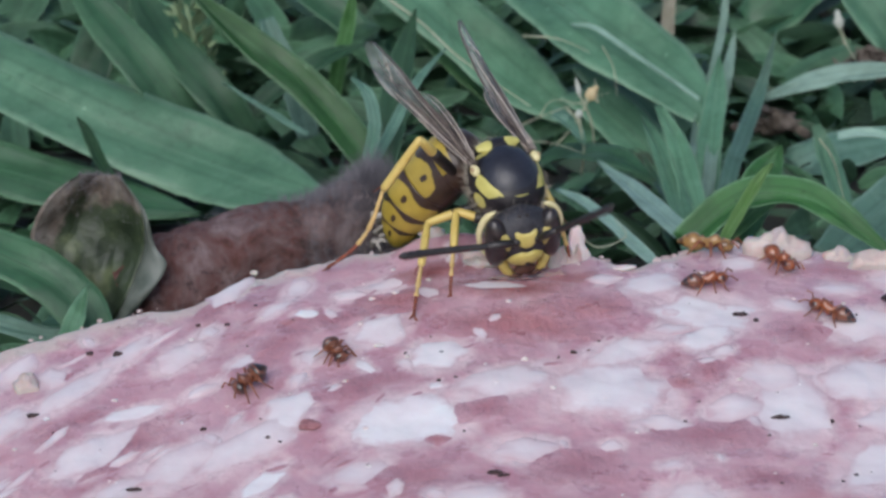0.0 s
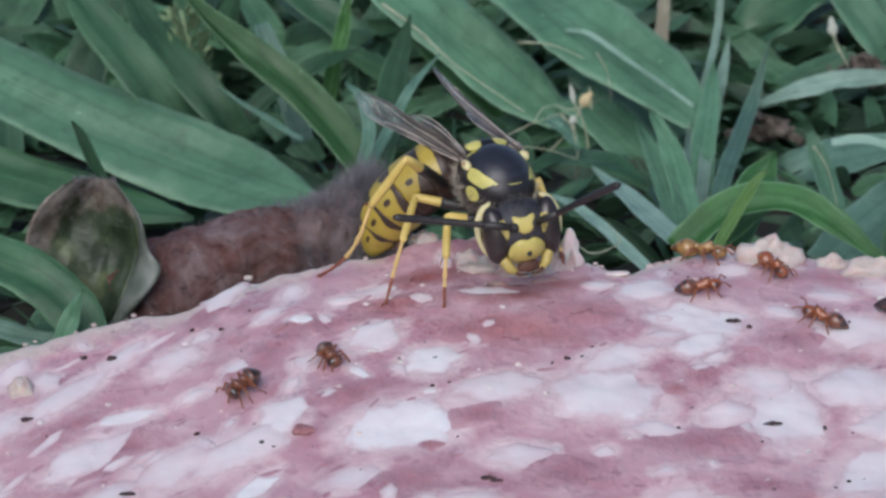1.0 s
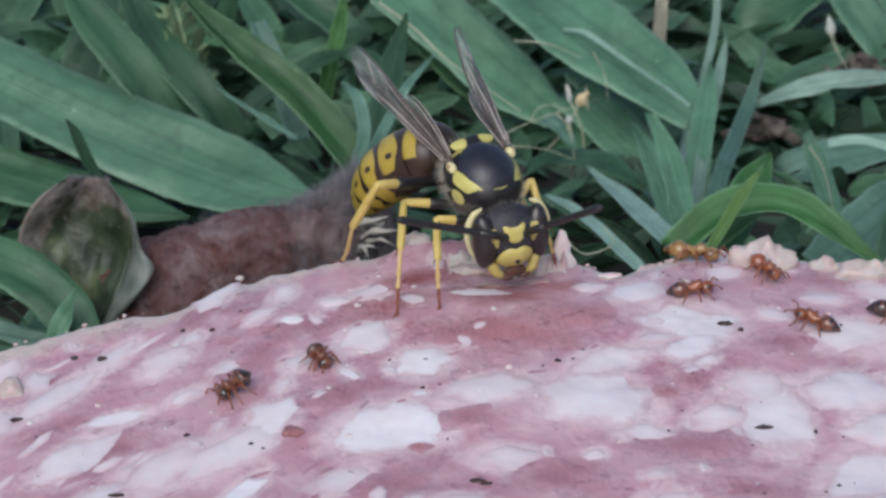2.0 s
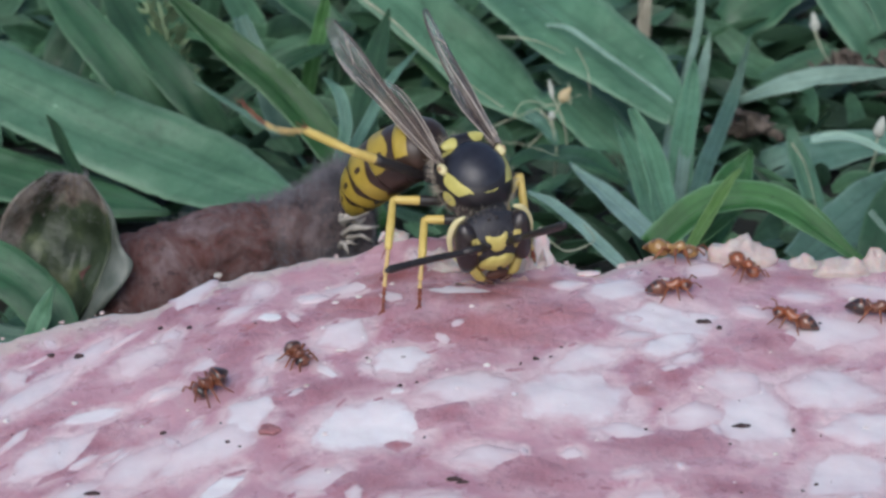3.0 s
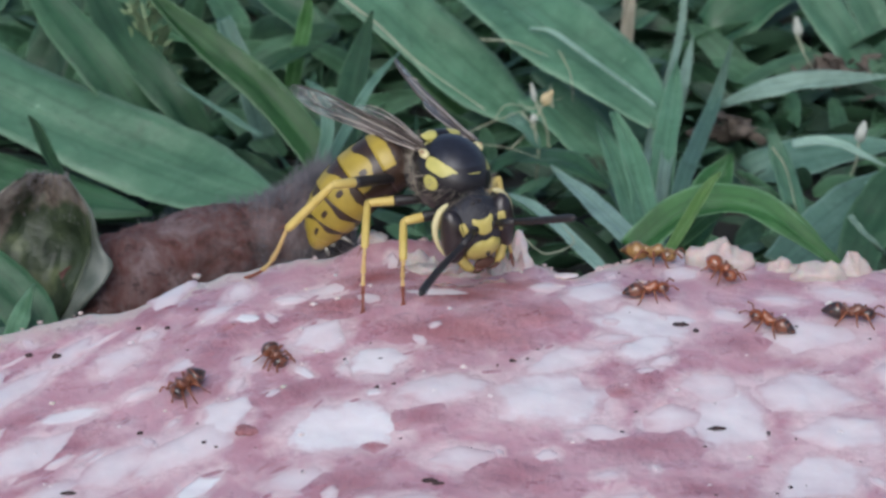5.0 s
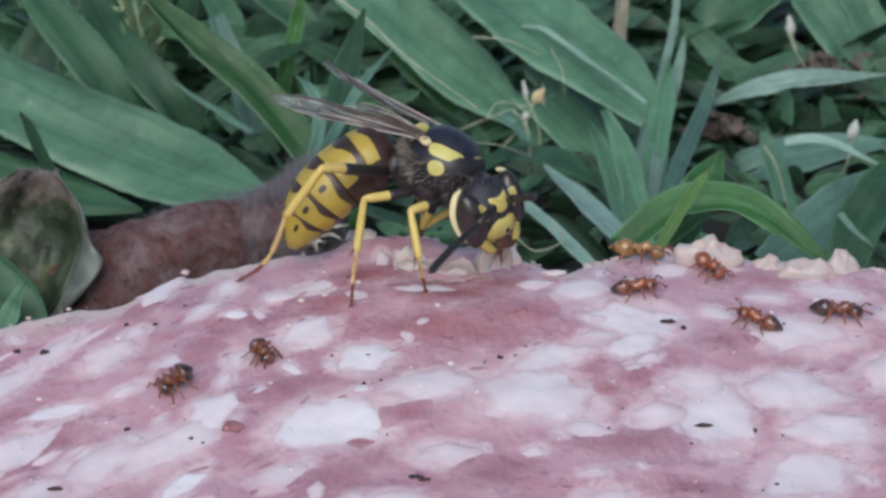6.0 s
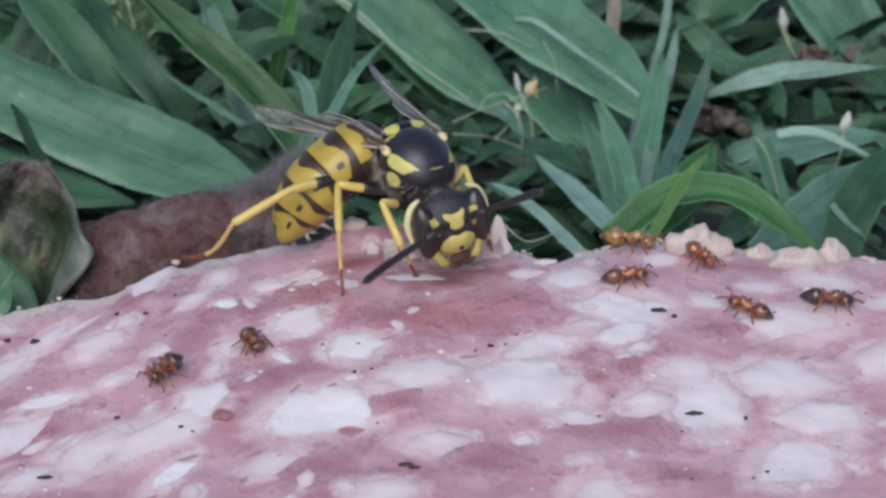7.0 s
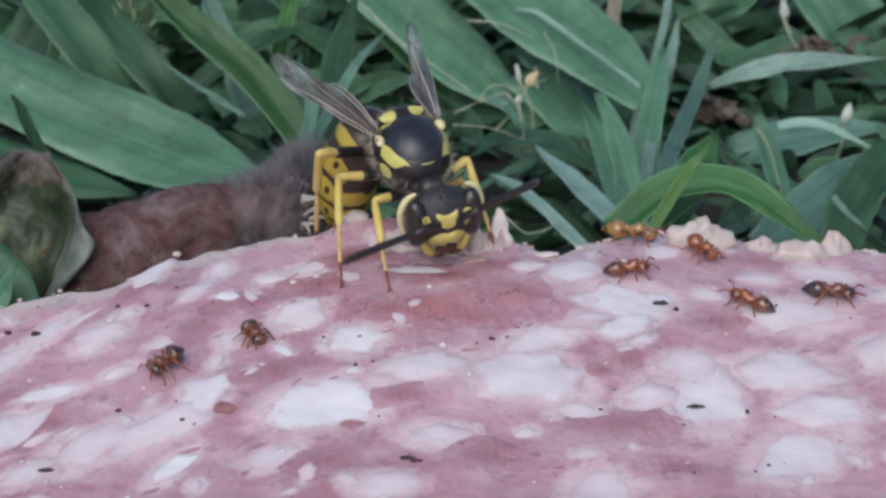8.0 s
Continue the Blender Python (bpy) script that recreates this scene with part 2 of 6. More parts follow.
LEMON = make_plain("wasp_lemon", (0.41, 0.345, 0.085), (0.50, 0.43, 0.135), 0.6, 0.40, 0.01, 0.1)
YELLOW_PALE = make_plain("wasp_pale_yellow", (0.52, 0.36, 0.12), (0.62, 0.46, 0.20), 0.5, 0.45, 0.01, 0.1)
ORANGE = make_plain("wasp_foot_orange", (0.11, 0.026, 0.015), (0.26, 0.075, 0.035), 0.4, 0.5, 0.01, 0.1)
BLACK = make_plain("wasp_black", (0.010, 0.009, 0.010), (0.022, 0.019, 0.018), 0.3, 0.42, 0.01, 0.08)
EYE = make_plain("wasp_eye", (0.012, 0.009, 0.009), (0.026, 0.018, 0.017), 0.6, 0.30, 0.004, 0.05, Coat_Weight=0.2, Coat_Roughness=0.2)
BROW = make_plain("wasp_brow_black", (0.011, 0.011, 0.015), (0.030, 0.030, 0.038), 0.35, 0.52, 0.05, 0.14)
OLIVE = make_plain("wasp_dull_yellow", (0.30, 0.25, 0.07), (0.44, 0.37, 0.11), 0.4, 0.45, 0.01, 0.1)
TAN = make_plain("wasp_tegula", (0.50, 0.40, 0.22), (0.30, 0.19, 0.10), 0.35, 0.45, 0.01, 0.1)
HAIR = make_plain("pale_hair", (0.24, 0.21, 0.17), (0.36, 0.32, 0.26), 0.5, 0.6)
VEIN_PALE = make_plain("pale_wing_vein", (0.27, 0.225, 0.185), (0.46, 0.41, 0.36), 1.0, 0.28)
VEIN = make_plain("wing_vein", (0.050, 0.036, 0.030), (0.14, 0.112, 0.092), 1.0, 0.35)


def make_wing():
    """Wing skin: smoky brown at the root, greyer and clearer towards the tip."""
    n = Nodes("wing_membrane", Roughness=0.28)
    streak = n.noise(0.34, 4, 0.6, stretch=(1, 1, 0.10))
    clear = n.attr("clear")
    brown = n.ramp(streak, (0.38, (0.048, 0.037, 0.031)), (0.50, (0.17, 0.136, 0.115)), (0.62, (0.40, 0.345, 0.30)))
    grey = n.ramp(streak, (0.38, (0.10, 0.10, 0.095)), (0.50, (0.26, 0.26, 0.25)), (0.62, (0.52, 0.53, 0.51)))
    n.set("Base Color", n.mix(n.ramp(clear, (0.40, 0.0), (0.80, 1.0)), brown, grey))
    n.set("Alpha", n.math("SUBTRACT", n.ramp(streak, (0.3, 0.95), (0.65, 0.70)), n.ramp(clear, (0.35, 0.0), (0.95, 0.45))))
    n.set("Coat Weight", 0.6)
    n.set("Coat Roughness", 0.2)
    return n.bump(n.noise(0.4, 4, 0.6, stretch=(1, 1, 0.15)), 0.06, 0.8).mat


WING = make_wing()
ANT = make_marked("ant_amber", (0.040, 0.010, 0.006), (0.25, 0.066, 0.018), 0.16, 0.9, 0.9)
ANT_PALE = make_marked("ant_pale_amber", (0.085, 0.040, 0.014), (0.30, 0.17, 0.055), 0.22, 0.7, 0.9)
ANT_DARK = make_marked("ant_brown", (0.018, 0.008, 0.007), (0.15, 0.048, 0.022), 0.16, 0.9, 0.9)
ANT_LEG = make_plain("ant_leg_amber", (0.10, 0.028, 0.014), (0.27, 0.095, 0.042), 0.3, 0.4, 0.01, 0.1)
PALE_STEM = make_plain("pale_dry_stem", (0.26, 0.29, 0.19), (0.42, 0.43, 0.32), 0.9, 0.6, 0.05)
HUSK = make_plain("husk_straw", (0.42, 0.33, 0.17), (0.55, 0.46, 0.28), 0.5, 0.7, 0.05)
HUSK_PALE = make_plain("husk_pale", (0.36, 0.39, 0.33), (0.52, 0.54, 0.48), 0.5, 0.7, 0.05)
SEED = make_plain("seed_head_green", (0.10, 0.17, 0.075), (0.22, 0.29, 0.16), 0.9, 0.7, 0.05)


# ---- mesh helpers ----
def finish(name, bm, material, smooth=True):
    bmesh.ops.recalc_face_normals(bm, faces=bm.faces)
    bm.transform(Matrix.Scale(MM, 4))
    me = bpy.data.meshes.new(name)
    bm.to_mesh(me)
    bm.free()
    if smooth:
        me.shade_smooth()
    me.materials.append(material)
    return new(name, me)


def part(name, bm, material, parent, label="", smooth=True):
    """Links bm (in millimetres) as one mesh under a thing or a part."""
    ob = finish(name, bm, material, smooth)
    ob.parent = parent
    if label:
        ob["label"] = label
    return ob


def grid_faces(bm, rows, closed=False):
    for a, b in zip(rows, rows[1:]):
        n = len(a)
        for k in range(n if closed else n - 1):
            bm.faces.new((a[k], a[(k + 1) % n], b[(k + 1) % n], b[k]))


def ball(radii, centre=(0, 0, 0), seg=28, rings=18, warp=None, mark=None, bm=None):
    """An ellipsoid, its directions bent by warp(p), with a mark field on its skin."""
    bm = bm or bmesh.new()
    layer = bm.verts.layers.float.get("mark") or bm.verts.layers.float.new("mark")
    made = bmesh.ops.create_uvsphere(bm, u_segments=seg, v_segments=rings, radius=1.0)["verts"]
    for v in made:
        p = Vector([v.co[k] * radii[k] for k in range(3)])
        if mark:
            v[layer] = mark(p)
        if warp:
            p = warp(p)
        v.co = p + Vector(centre)
    return bm


def tube(points, radii, seg=10, bm=None, cap=True):
    """A round tube through points, a radius at each."""
    bm = bm or bmesh.new()
    pts = [Vector(p) for p in points]
    rows, side = [], None
    for k, p in enumerate(pts):
        d = (pts[min(k + 1, len(pts) - 1)] - pts[max(k - 1, 0)]).normalized()
        if side is None:
            side = d.orthogonal().normalized()
        side = (side - d * side.dot(d)).normalized()
        up = d.cross(side)
        rows.append([bm.verts.new(p + (side * math.cos(a) + up * math.sin(a)) * radii[k])
                     for a in (2 * math.pi * j / seg for j in range(seg))])
    grid_faces(bm, rows, closed=True)
    if cap:
        bm.faces.new(rows[0])
        bm.faces.new(list(reversed(rows[-1])))
    return bm


def smooth_path(points, count):
    """Catmull-Rom through points, count samples."""
    p = [Vector(q) for q in points]
    p = [2 * p[0] - p[1]] + p + [2 * p[-1] - p[-2]]
    out = []
    for k in range(count):
        s = k / (count - 1) * (len(p) - 3)
        i = min(int(s), len(p) - 4)
        f = s - i
        a, b, c, d = p[i:i + 4]
        out.append(0.5 * (2 * b + (c - a) * f + (2 * a - 5 * b + 4 * c - d) * f * f + (3 * b - a - 3 * c + d) * f ** 3))
    return out


def lump(p, size, amount):
    return noise.noise(Vector(p) / size) * amount


# ---- ground ----
GROUND = -9.0


def build_ground():
    bm = bmesh.new()
    xs = [-60000, -6000, -900, -250] + [-120 + 3 * k for k in range(81)] + [250, 900, 6000, 60000]
    rows = []
    for y in xs:
        rows.append([bm.verts.new((x, y, GROUND + (lump((x, y, 0), 14, 1.2) + lump((x, y, 3), 5, 0.6) if abs(x) < 125 and abs(y) < 125 else 0)
                                   - (0.8 if abs(x) < 125 and abs(y) < 125 else 0))) for x in xs])
    grid_faces(bm, rows)
    return tagged(finish("ground", bm, SOIL), "dark damp soil under the grass", "ground", kind="structure")


build_ground()

# ---- the slice of salami ----
SX, SY, SR = 6.0, -61.8, 58.0      # middle and radius of the slice


def edge_y(x):
    """The far rim: a circle, ragged, with a torn nick."""
    y = SY + math.sqrt(max(SR * SR - (x - SX) ** 2, 0.0))
    rag = lump((x, 2, 0), 4.5, 0.8) + lump((x, 5, 0), 1.1, 0.32) + lump((x, 9, 0), 0.42, 0.14)
    return y + rag - 1.9 * math.exp(-((x - 5.4) / 1.7) ** 2) - 0.9 * math.exp(-((x + 10.6) / 1.2) ** 2) + 0.6 * math.exp(-((x + 7.8) / 0.9) ** 2)


def step(x, a, b):
    """0 before a, 1 after b, eased between."""
    f = min(max((x - a) / (b - a), 0.0), 1.0)
    return f * f * (3 - 2 * f)


def rim_lift(x):
    """How far the skin stands up along the far rim."""
    low, nib = math.exp(-((x + 3.5) / 0.8) ** 2), math.exp(-((x + 2.2) / 0.4) ** 2)
    return 0.36 * (step(x, -8.2, -6.9) - step(x, 0.4, 2.2)) + 0.15 * step(x, -12.5, -10.5) * (1 - step(x, -8.6, -7.6)) - 0.14 * low + 0.10 * nib


def skin_z(x, y):
    """Height of the domed cut face."""
    u, w = y + 5.0, x - 2.0
    z = 1.35 - 0.026 * u * u / (1 + 0.005 * u * u)
    z -= (0.011 if w < 0 else 0.002) * w * w / (1 + 0.004 * w * w)
    z += 0.55 * math.exp(-((x + 1.0) / 1.7) ** 2 - ((y + 4.4) / 1.0) ** 2)      # a torn, lifted bit of rim
    if y > -9.5 and -15 < x < 3:
        z += rim_lift(x) * math.exp(-((edge_y(x) - y) / 1.5) ** 2)
    return z + lump((x, y, 0), 3.2, 0.16) + lump((x, y, 7), 1.0, 0.07)


FAT_PLACES = []


def build_salami():
    bm = bmesh.new()
    pale = bm.verts.layers.float.new("pale")
    rind = bm.verts.layers.float.new("rind")
    xs = sorted([-51.5 + k * 1.5 for k in range(21)] + [-20 + 0.16 * k for k in range(257)] + [22 + k * 1.5 for k in range(28)])
    vs = [0.0, 0.1, 0.2, 0.3, 0.38, 0.45, 0.5, 0.55] + [1 - 0.42 * (1 - k / 150) ** 1.25 for k in range(151)]
    columns = []
    for x in xs:
        far = edge_y(x)
        near = SY - math.sqrt(max(SR * SR - (x - SX) ** 2, 0.0))
        col = []
        for v in vs:
            y = near + (far - near) * v
            roll = max(0.0, 0.5 - (far - y)) / 0.5
            vert = bm.verts.new((x, y, skin_z(x, y) - 0.28 * roll * roll))
            vert[pale] = max(0.0, 1 - (far - y) / (1.1 if x < -7 else 0.6)) * 0.95 if abs(x) < 24 else 0.0
            vert[rind] = max(0.0, 1 - (far - y) / (2.6 if x < -6 else 1.7)) * (1 - 0.6 * math.exp(-(x / 3.0) ** 4))
            if abs(x) < 24 and y > -26:
                for fx, fy, fa, fb, ft, fm in FAT_PLACES:
                    dx, dy = x - fx, y - fy
                    if abs(dx) < 4 and abs(dy) < 4:
                        c, s = math.cos(ft), math.sin(ft)
                        q = math.hypot((dx * c + dy * s) / (fa + 0.1), (dy * c - dx * s) / (fb + 0.1))
                        vert[pale] = max(vert[pale], min(0.78, 1.95 - 1.2 * q))
            col.append(vert)
        for drop, out in ((0.7, 0.22), (1.6, 0.3), (4.0, 0.1)):
            col.append(bm.verts.new((x, far + out + lump((x, drop, 0), 0.9, 0.15), skin_z(x, far) - drop)))
        col.append(bm.verts.new((x, far - 0.3, GROUND - 1.5)))
        col.insert(0, bm.verts.new((x, near - 0.1, GROUND - 1.5)))
        columns.append(col)
    grid_faces(bm, columns)
    bm.faces.new([c for c in columns[0]])
    bm.faces.new([c for c in reversed(columns[-1])])
    ob = finish("salami_slice", bm, MEAT)
    return tagged(ob, "thick greasy pink salami slice marbled with white fat in grass", "salami")


def on_skin(x, y, rise=0.0):
    return Vector((x, y, skin_z(x, y) + rise))


def fat_piece(x, y, a, b, turn, parent, proud=0.05, seed=0, name="fat_piece", material=None, blur=0.6):
    """A lump of fat set in the meat: a low cushion that follows the cut face, ragged in outline."""
    bm = bmesh.new()
    rim = bm.verts.layers.float.new("rim")
    melt = bm.verts.layers.float.new("blur")
    c, s = math.cos(turn), math.sin(turn)
    rings, seg = 9, 56
    rng = random.Random(seed * 17 + 3)
    count = rng.choice((5, 6, 6, 7))
    corners = []
    for k in range(count):
        t = 2 * math.pi * (k + rng.uniform(-0.28, 0.28)) / count
        r = rng.uniform(0.95, 1.28)
        corners.append((r * math.cos(t), r * math.sin(t)))

    def chunk(t):
        """How far the many-sided outline lies from the middle in direction t."""
        far = 9.0
        for (ax, ay), (bx, by) in zip(corners, corners[1:] + corners[:1]):
            nx, ny = by - ay, ax - bx
            along_t = nx * math.cos(t) + ny * math.sin(t)
            if along_t > 1e-6:
                far = min(far, (nx * ax + ny * ay) / along_t)
        return min(max(far, 0.5), 1.3)

    rows = []
    for i in range(rings + 1):
        q = 0.02 + 1.02 * i / rings
        row = []
        for k in range(seg):
            t = 2 * math.pi * k / seg
            r = q * chunk(t) * (1 + 0.10 * noise.noise(Vector((math.cos(t) * 1.3, math.sin(t) * 1.3, seed * 3.7))) + 0.07 * noise.noise(Vector((math.cos(t) * 4.5, math.sin(t) * 4.5, seed * 5.1))))
            px, py = r * a * math.cos(t), r * b * math.sin(t)
            px, py = x + px * c - py * s, y + px * s + py * c
            py = min(py, edge_y(px) - 0.15)
            v = bm.verts.new((px, py, skin_z(px, py) + proud * (1 - min(q, 1.0) ** 4) - 0.012 * q ** 4 + lump((px, py, 4), 0.6, 0.02)))
            v[rim], v[melt] = q, blur
            row.append(v)
        rows.append(row)
    grid_faces(bm, rows, closed=True)
    bm.faces.new(rows[0])
    return part(name, bm, material or FAT, parent)


def lay_fat(x, y, a, b, turn_deg, blur=0.6):
    FAT_PLACES.append((x, y, a, b, radians(turn_deg), blur))


lay_fat(-2.45, -15.45, 2.15, 1.35, 12, 0)
lay_fat(-6.52, -14.33, 1.00, 0.89, 67, 0.2)
lay_fat(-7.91, -15.84, 2.09, 0.89, -146, 0.5)
lay_fat(-13.02, -15.53, 1.80, 0.85, -140, 0.35)
lay_fat(-14.15, -11.90, 1.77, 0.61, -130, 0.4)
lay_fat(-11.97, -13.48, 1.13, 0.40, -168, 0.1)
lay_fat(-10.48, -10.46, 1.26, 0.64, -130)
lay_fat(-12.46, -9.87, 1.11, 0.51, -128)
lay_fat(-14.99, -10.97, 0.70, 0.53, 99)
lay_fat(-9.20, -6.26, 1.42, 0.59, -108, 0.4)
lay_fat(-6.67, -6.79, 0.64, 0.46, -110)
lay_fat(-5.96, -11.24, 0.56, 0.48, 74)
lay_fat(-6.23, -8.75, 0.48, 0.31, -179, 0)
lay_fat(-3.55, -10.02, 1.08, 0.93, -168, 0.3)
lay_fat(-1.53, -11.89, 1.02, 0.97, -144, 0.15)
lay_fat(-4.06, -12.12, 0.66, 0.25, 124, 0.2)
lay_fat(-8.33, -11.15, 0.59, 0.36, -150)
lay_fat(-9.66, -12.60, 0.68, 0.27, -146)
lay_fat(-7.26, -17.94, 1.09, 0.46, -124, 0)
lay_fat(-10.17, -16.51, 1.67, 1.01, -147)
lay_fat(-3.36, -7.06, 0.82, 0.45, -173)
lay_fat(-1.91, -8.02, 0.50, 0.37, 160)
lay_fat(0.63, -7.75, 1.32, 0.42, -179, 0.2)
lay_fat(0.88, -13.64, 1.65, 0.83, -165, 0.4)
lay_fat(4.28, -14.11, 1.99, 1.42, 174, 0.2)
lay_fat(4.77, -12.07, 1.46, 0.77, -154, 0.45)
lay_fat(6.12, -7.78, 1.11, 0.66, -160, 0.25)
lay_fat(7.89, -9.63, 1.88, 1.23, 166, 0.2)
lay_fat(7.85, -11.19, 1.07, 0.67, -151, 0.2)
lay_fat(4.40, -7.46, 0.61, 0.34, -177)
lay_fat(13.75, -10.40, 1.91, 1.01, -173, 0.5)
lay_fat(10.23, -15.17, 1.94, 1.32, 83, 0.3)
lay_fat(9.85, -13.51, 1.35, 0.86, -173)
lay_fat(13.06, -13.73, 1.89, 1.19, 178, 0.35)
lay_fat(13.88, -15.81, 1.70, 0.97, -173, 0.35)
lay_fat(12.99, -17.96, 2.06, 1.15, -144, 0.3)
lay_fat(4.10, -17.21, 0.37, 0.27, -173)
lay_fat(5.86, -16.03, 0.93, 0.47, -179)
lay_fat(8.36, -15.07, 1.12, 0.63, -155)
lay_fat(1.21, -17.32, 1.10, 0.64, 178)
lay_fat(8.25, -12.15, 0.46, 0.24, -155)
lay_fat(9.45, -6.04, 0.68, 0.51, -165)
lay_fat(12.89, -8.02, 0.80, 0.41, 172)
lay_fat(15.43, -7.43, 1.21, 0.58, 173)
lay_fat(16.55, -12.39, 1.34, 0.82, -147)
lay_fat(17.38, -8.96, 1.02, 0.54, -174)
lay_fat(6.29, -20.02, 1.28, 0.87, -162)
lay_fat(-0.42, -19.98, 1.06, 0.71, -169)
lay_fat(-16.21, -13.51, 1.15, 0.68, -139)
lay_fat(-16.39, -10.32, 0.98, 0.52, -125)
lay_fat(-4.07, -17.92, 0.90, 0.61, -161)
lay_fat(-11.98, -17.57, 1.11, 0.48, -143)
lay_fat(10.93, -9.17, 0.60, 0.33, 161)
lay_fat(6.61, -10.72, 0.81, 0.38, -167)
lay_fat(-4.77, -7.65, 0.57, 0.35, -178)
lay_fat(-7.39, -8.12, 0.68, 0.30, -136)
lay_fat(-1.60, -13.75, 0.27, 0.16, -167, 0)
lay_fat(-9.72, -9.19, 0.60, 0.30, -127)
lay_fat(-5.06, -13.30, 0.35, 0.22, -150)
fat_rng = random.Random(5)
for _ in range(80):
    lay_x, lay_y, lay_s = fat_rng.uniform(-22, 24), fat_rng.uniform(-26, -4), fat_rng.uniform(0.1, 0.3)
    if lay_y < edge_y(lay_x) - 0.6:
        lay_fat(lay_x, lay_y, lay_s * 1.6, lay_s, fat_rng.uniform(0, 180), 0.8)

salami = build_salami()
fat_piece(1.50, -10.27, 3.37, 1.44, radians(173), salami, 0.02, 40, "lean_piece", LEAN_RED)
# moist patch by the feet, with shadow put into its red
fat_piece(-1.73, -6.66, 2.29, 0.83, radians(-165), salami, 0.02, 41, "lean_piece", LEAN_MOIST_SHADE)
fat_piece(3.91, -9.38, 1.80, 1.12, radians(-176), salami, 0.02, 42, "lean_piece", LEAN_RED)
fat_piece(7.48, -16.59, 2.22, 1.16, radians(-176), salami, 0.02, 43, "lean_piece", LEAN)
fat_piece(2.99, -18.44, 2.34, 1.15, radians(-179), salami, 0.02, 44, "lean_piece", LEAN)
fat_piece(-7.21, -10.34, 2.73, 0.84, radians(-129), salami, 0.02, 45, "lean_piece", LEAN)
fat_piece(-11.93, -15.22, 2.58, 0.63, radians(-134), salami, 0.02, 46, "lean_piece", LEAN)
fat_piece(10.92, -10.92, 1.40, 0.84, radians(-172), salami, 0.02, 47, "lean_piece", LEAN)
fat_piece(-5.09, -9.16, 1.59, 0.68, radians(-173), salami, 0.02, 48, "lean_piece", LEAN)
fat_piece(-2.42, -18.46, 1.62, 0.91, radians(-168), salami, 0.02, 49, "lean_piece", LEAN)
fat_piece(-4.28, -13.41, 1.71, 0.75, radians(-163), salami, 0.02, 50, "lean_piece", LEAN)
fat_piece(12.68, -6.63, 1.63, 0.68, radians(170), salami, 0.02, 51, "lean_piece", LEAN)
fat_piece(-13.86, -13.78, 1.54, 0.43, radians(-144), salami, 0.02, 52, "lean_piece", LEAN)
fat_piece(7.58, -13.26, 0.97, 0.79, radians(-165), salami, 0.02, 53, "lean_piece", LEAN)
fat_piece(-0.07, -15.26, 1.31, 0.76, radians(-175), salami, 0.02, 54, "lean_piece", LEAN)
fat_piece(-9.84, -8.03, 1.54, 0.53, radians(-121), salami, 0.02, 55, "lean_piece", LEAN)
fat_piece(8.89, -18.93, 1.62, 0.66, radians(-177), salami, 0.02, 56, "lean_piece", LEAN)
fat_piece(-6.84, -9.18, 0.62, 0.4, radians(8), salami, 0.012, 80, "lean_piece", LEAN_RED)
fat_piece(6.77, -13.80, 0.7, 0.5, radians(8), salami, 0.012, 81, "lean_piece", LEAN_RED)
# two dents, their shadowed hollows painted as redder meat
fat_piece(-1.59, -16.48, 0.5, 0.35, radians(8), salami, 0.012, 82, "lean_piece", LEAN_RED)
fat_piece(-3.13, -18.71, 0.3, 0.16, radians(8), salami, 0.012, 83, "lean_piece", LEAN_RED)
# three red patches below the wasp: moist meat plus its painted shadow
fat_piece(-2.60, -8.20, 2.30, 1.00, radians(-172), salami, 0.012, 84, "lean_piece", LEAN_RED)
fat_piece(1.10, -7.90, 2.60, 0.95, radians(176), salami, 0.028, 85, "lean_piece", LEAN_MOIST_SHADE)
fat_piece(3.30, -7.30, 1.60, 0.85, radians(-176), salami, 0.012, 86, "lean_piece", LEAN_RED)
streak_rng = random.Random(12)
for number in range(90):
    sx_, sy_ = streak_rng.uniform(-19, 20), streak_rng.uniform(-24, -5)
    if sy_ < edge_y(sx_) - 0.5:
        fat_piece(sx_, sy_, streak_rng.uniform(0.2, 0.6), streak_rng.uniform(0.07, 0.18), radians(streak_rng.gauss(38 if sx_ < -2 else 5, 14)), salami, 0.015, number + 200, "lean_piece", LEAN)
# scattered small dents: the dark of each hollow is put into red colour
dent_rng = random.Random(44)
for number in range(46):
    dx, dy = dent_rng.uniform(-15, 18), dent_rng.uniform(-20, -6)
    if dy < edge_y(dx) - 0.6:
        fat_piece(dx, dy, dent_rng.uniform(0.12, 0.42), dent_rng.uniform(0.08, 0.2), radians(dent_rng.gauss(20, 30)), salami, -0.02, number + 500, "lean_piece", LEAN_RED)
grain_rng = random.Random(31)
for number in range(16):
    gx, gy = grain_rng.uniform(-17, -9.5), grain_rng.uniform(-19, -8)
    if gy < edge_y(gx) - 1.0:
        fat_piece(gx, gy, grain_rng.uniform(0.4, 1.1), grain_rng.uniform(0.10, 0.24), radians(grain_rng.gauss(40, 6)), salami, 0.05, number + 400, blur=grain_rng.choice((0.7, 0.9, 1.0)))
for number, (fx, fy, fa, fb, ft, fm) in enumerate(FAT_PLACES):
    fat_piece(fx, fy, fa, fb, ft, salami, 0.025 + 0.008 * (number % 5), number, blur=fm)


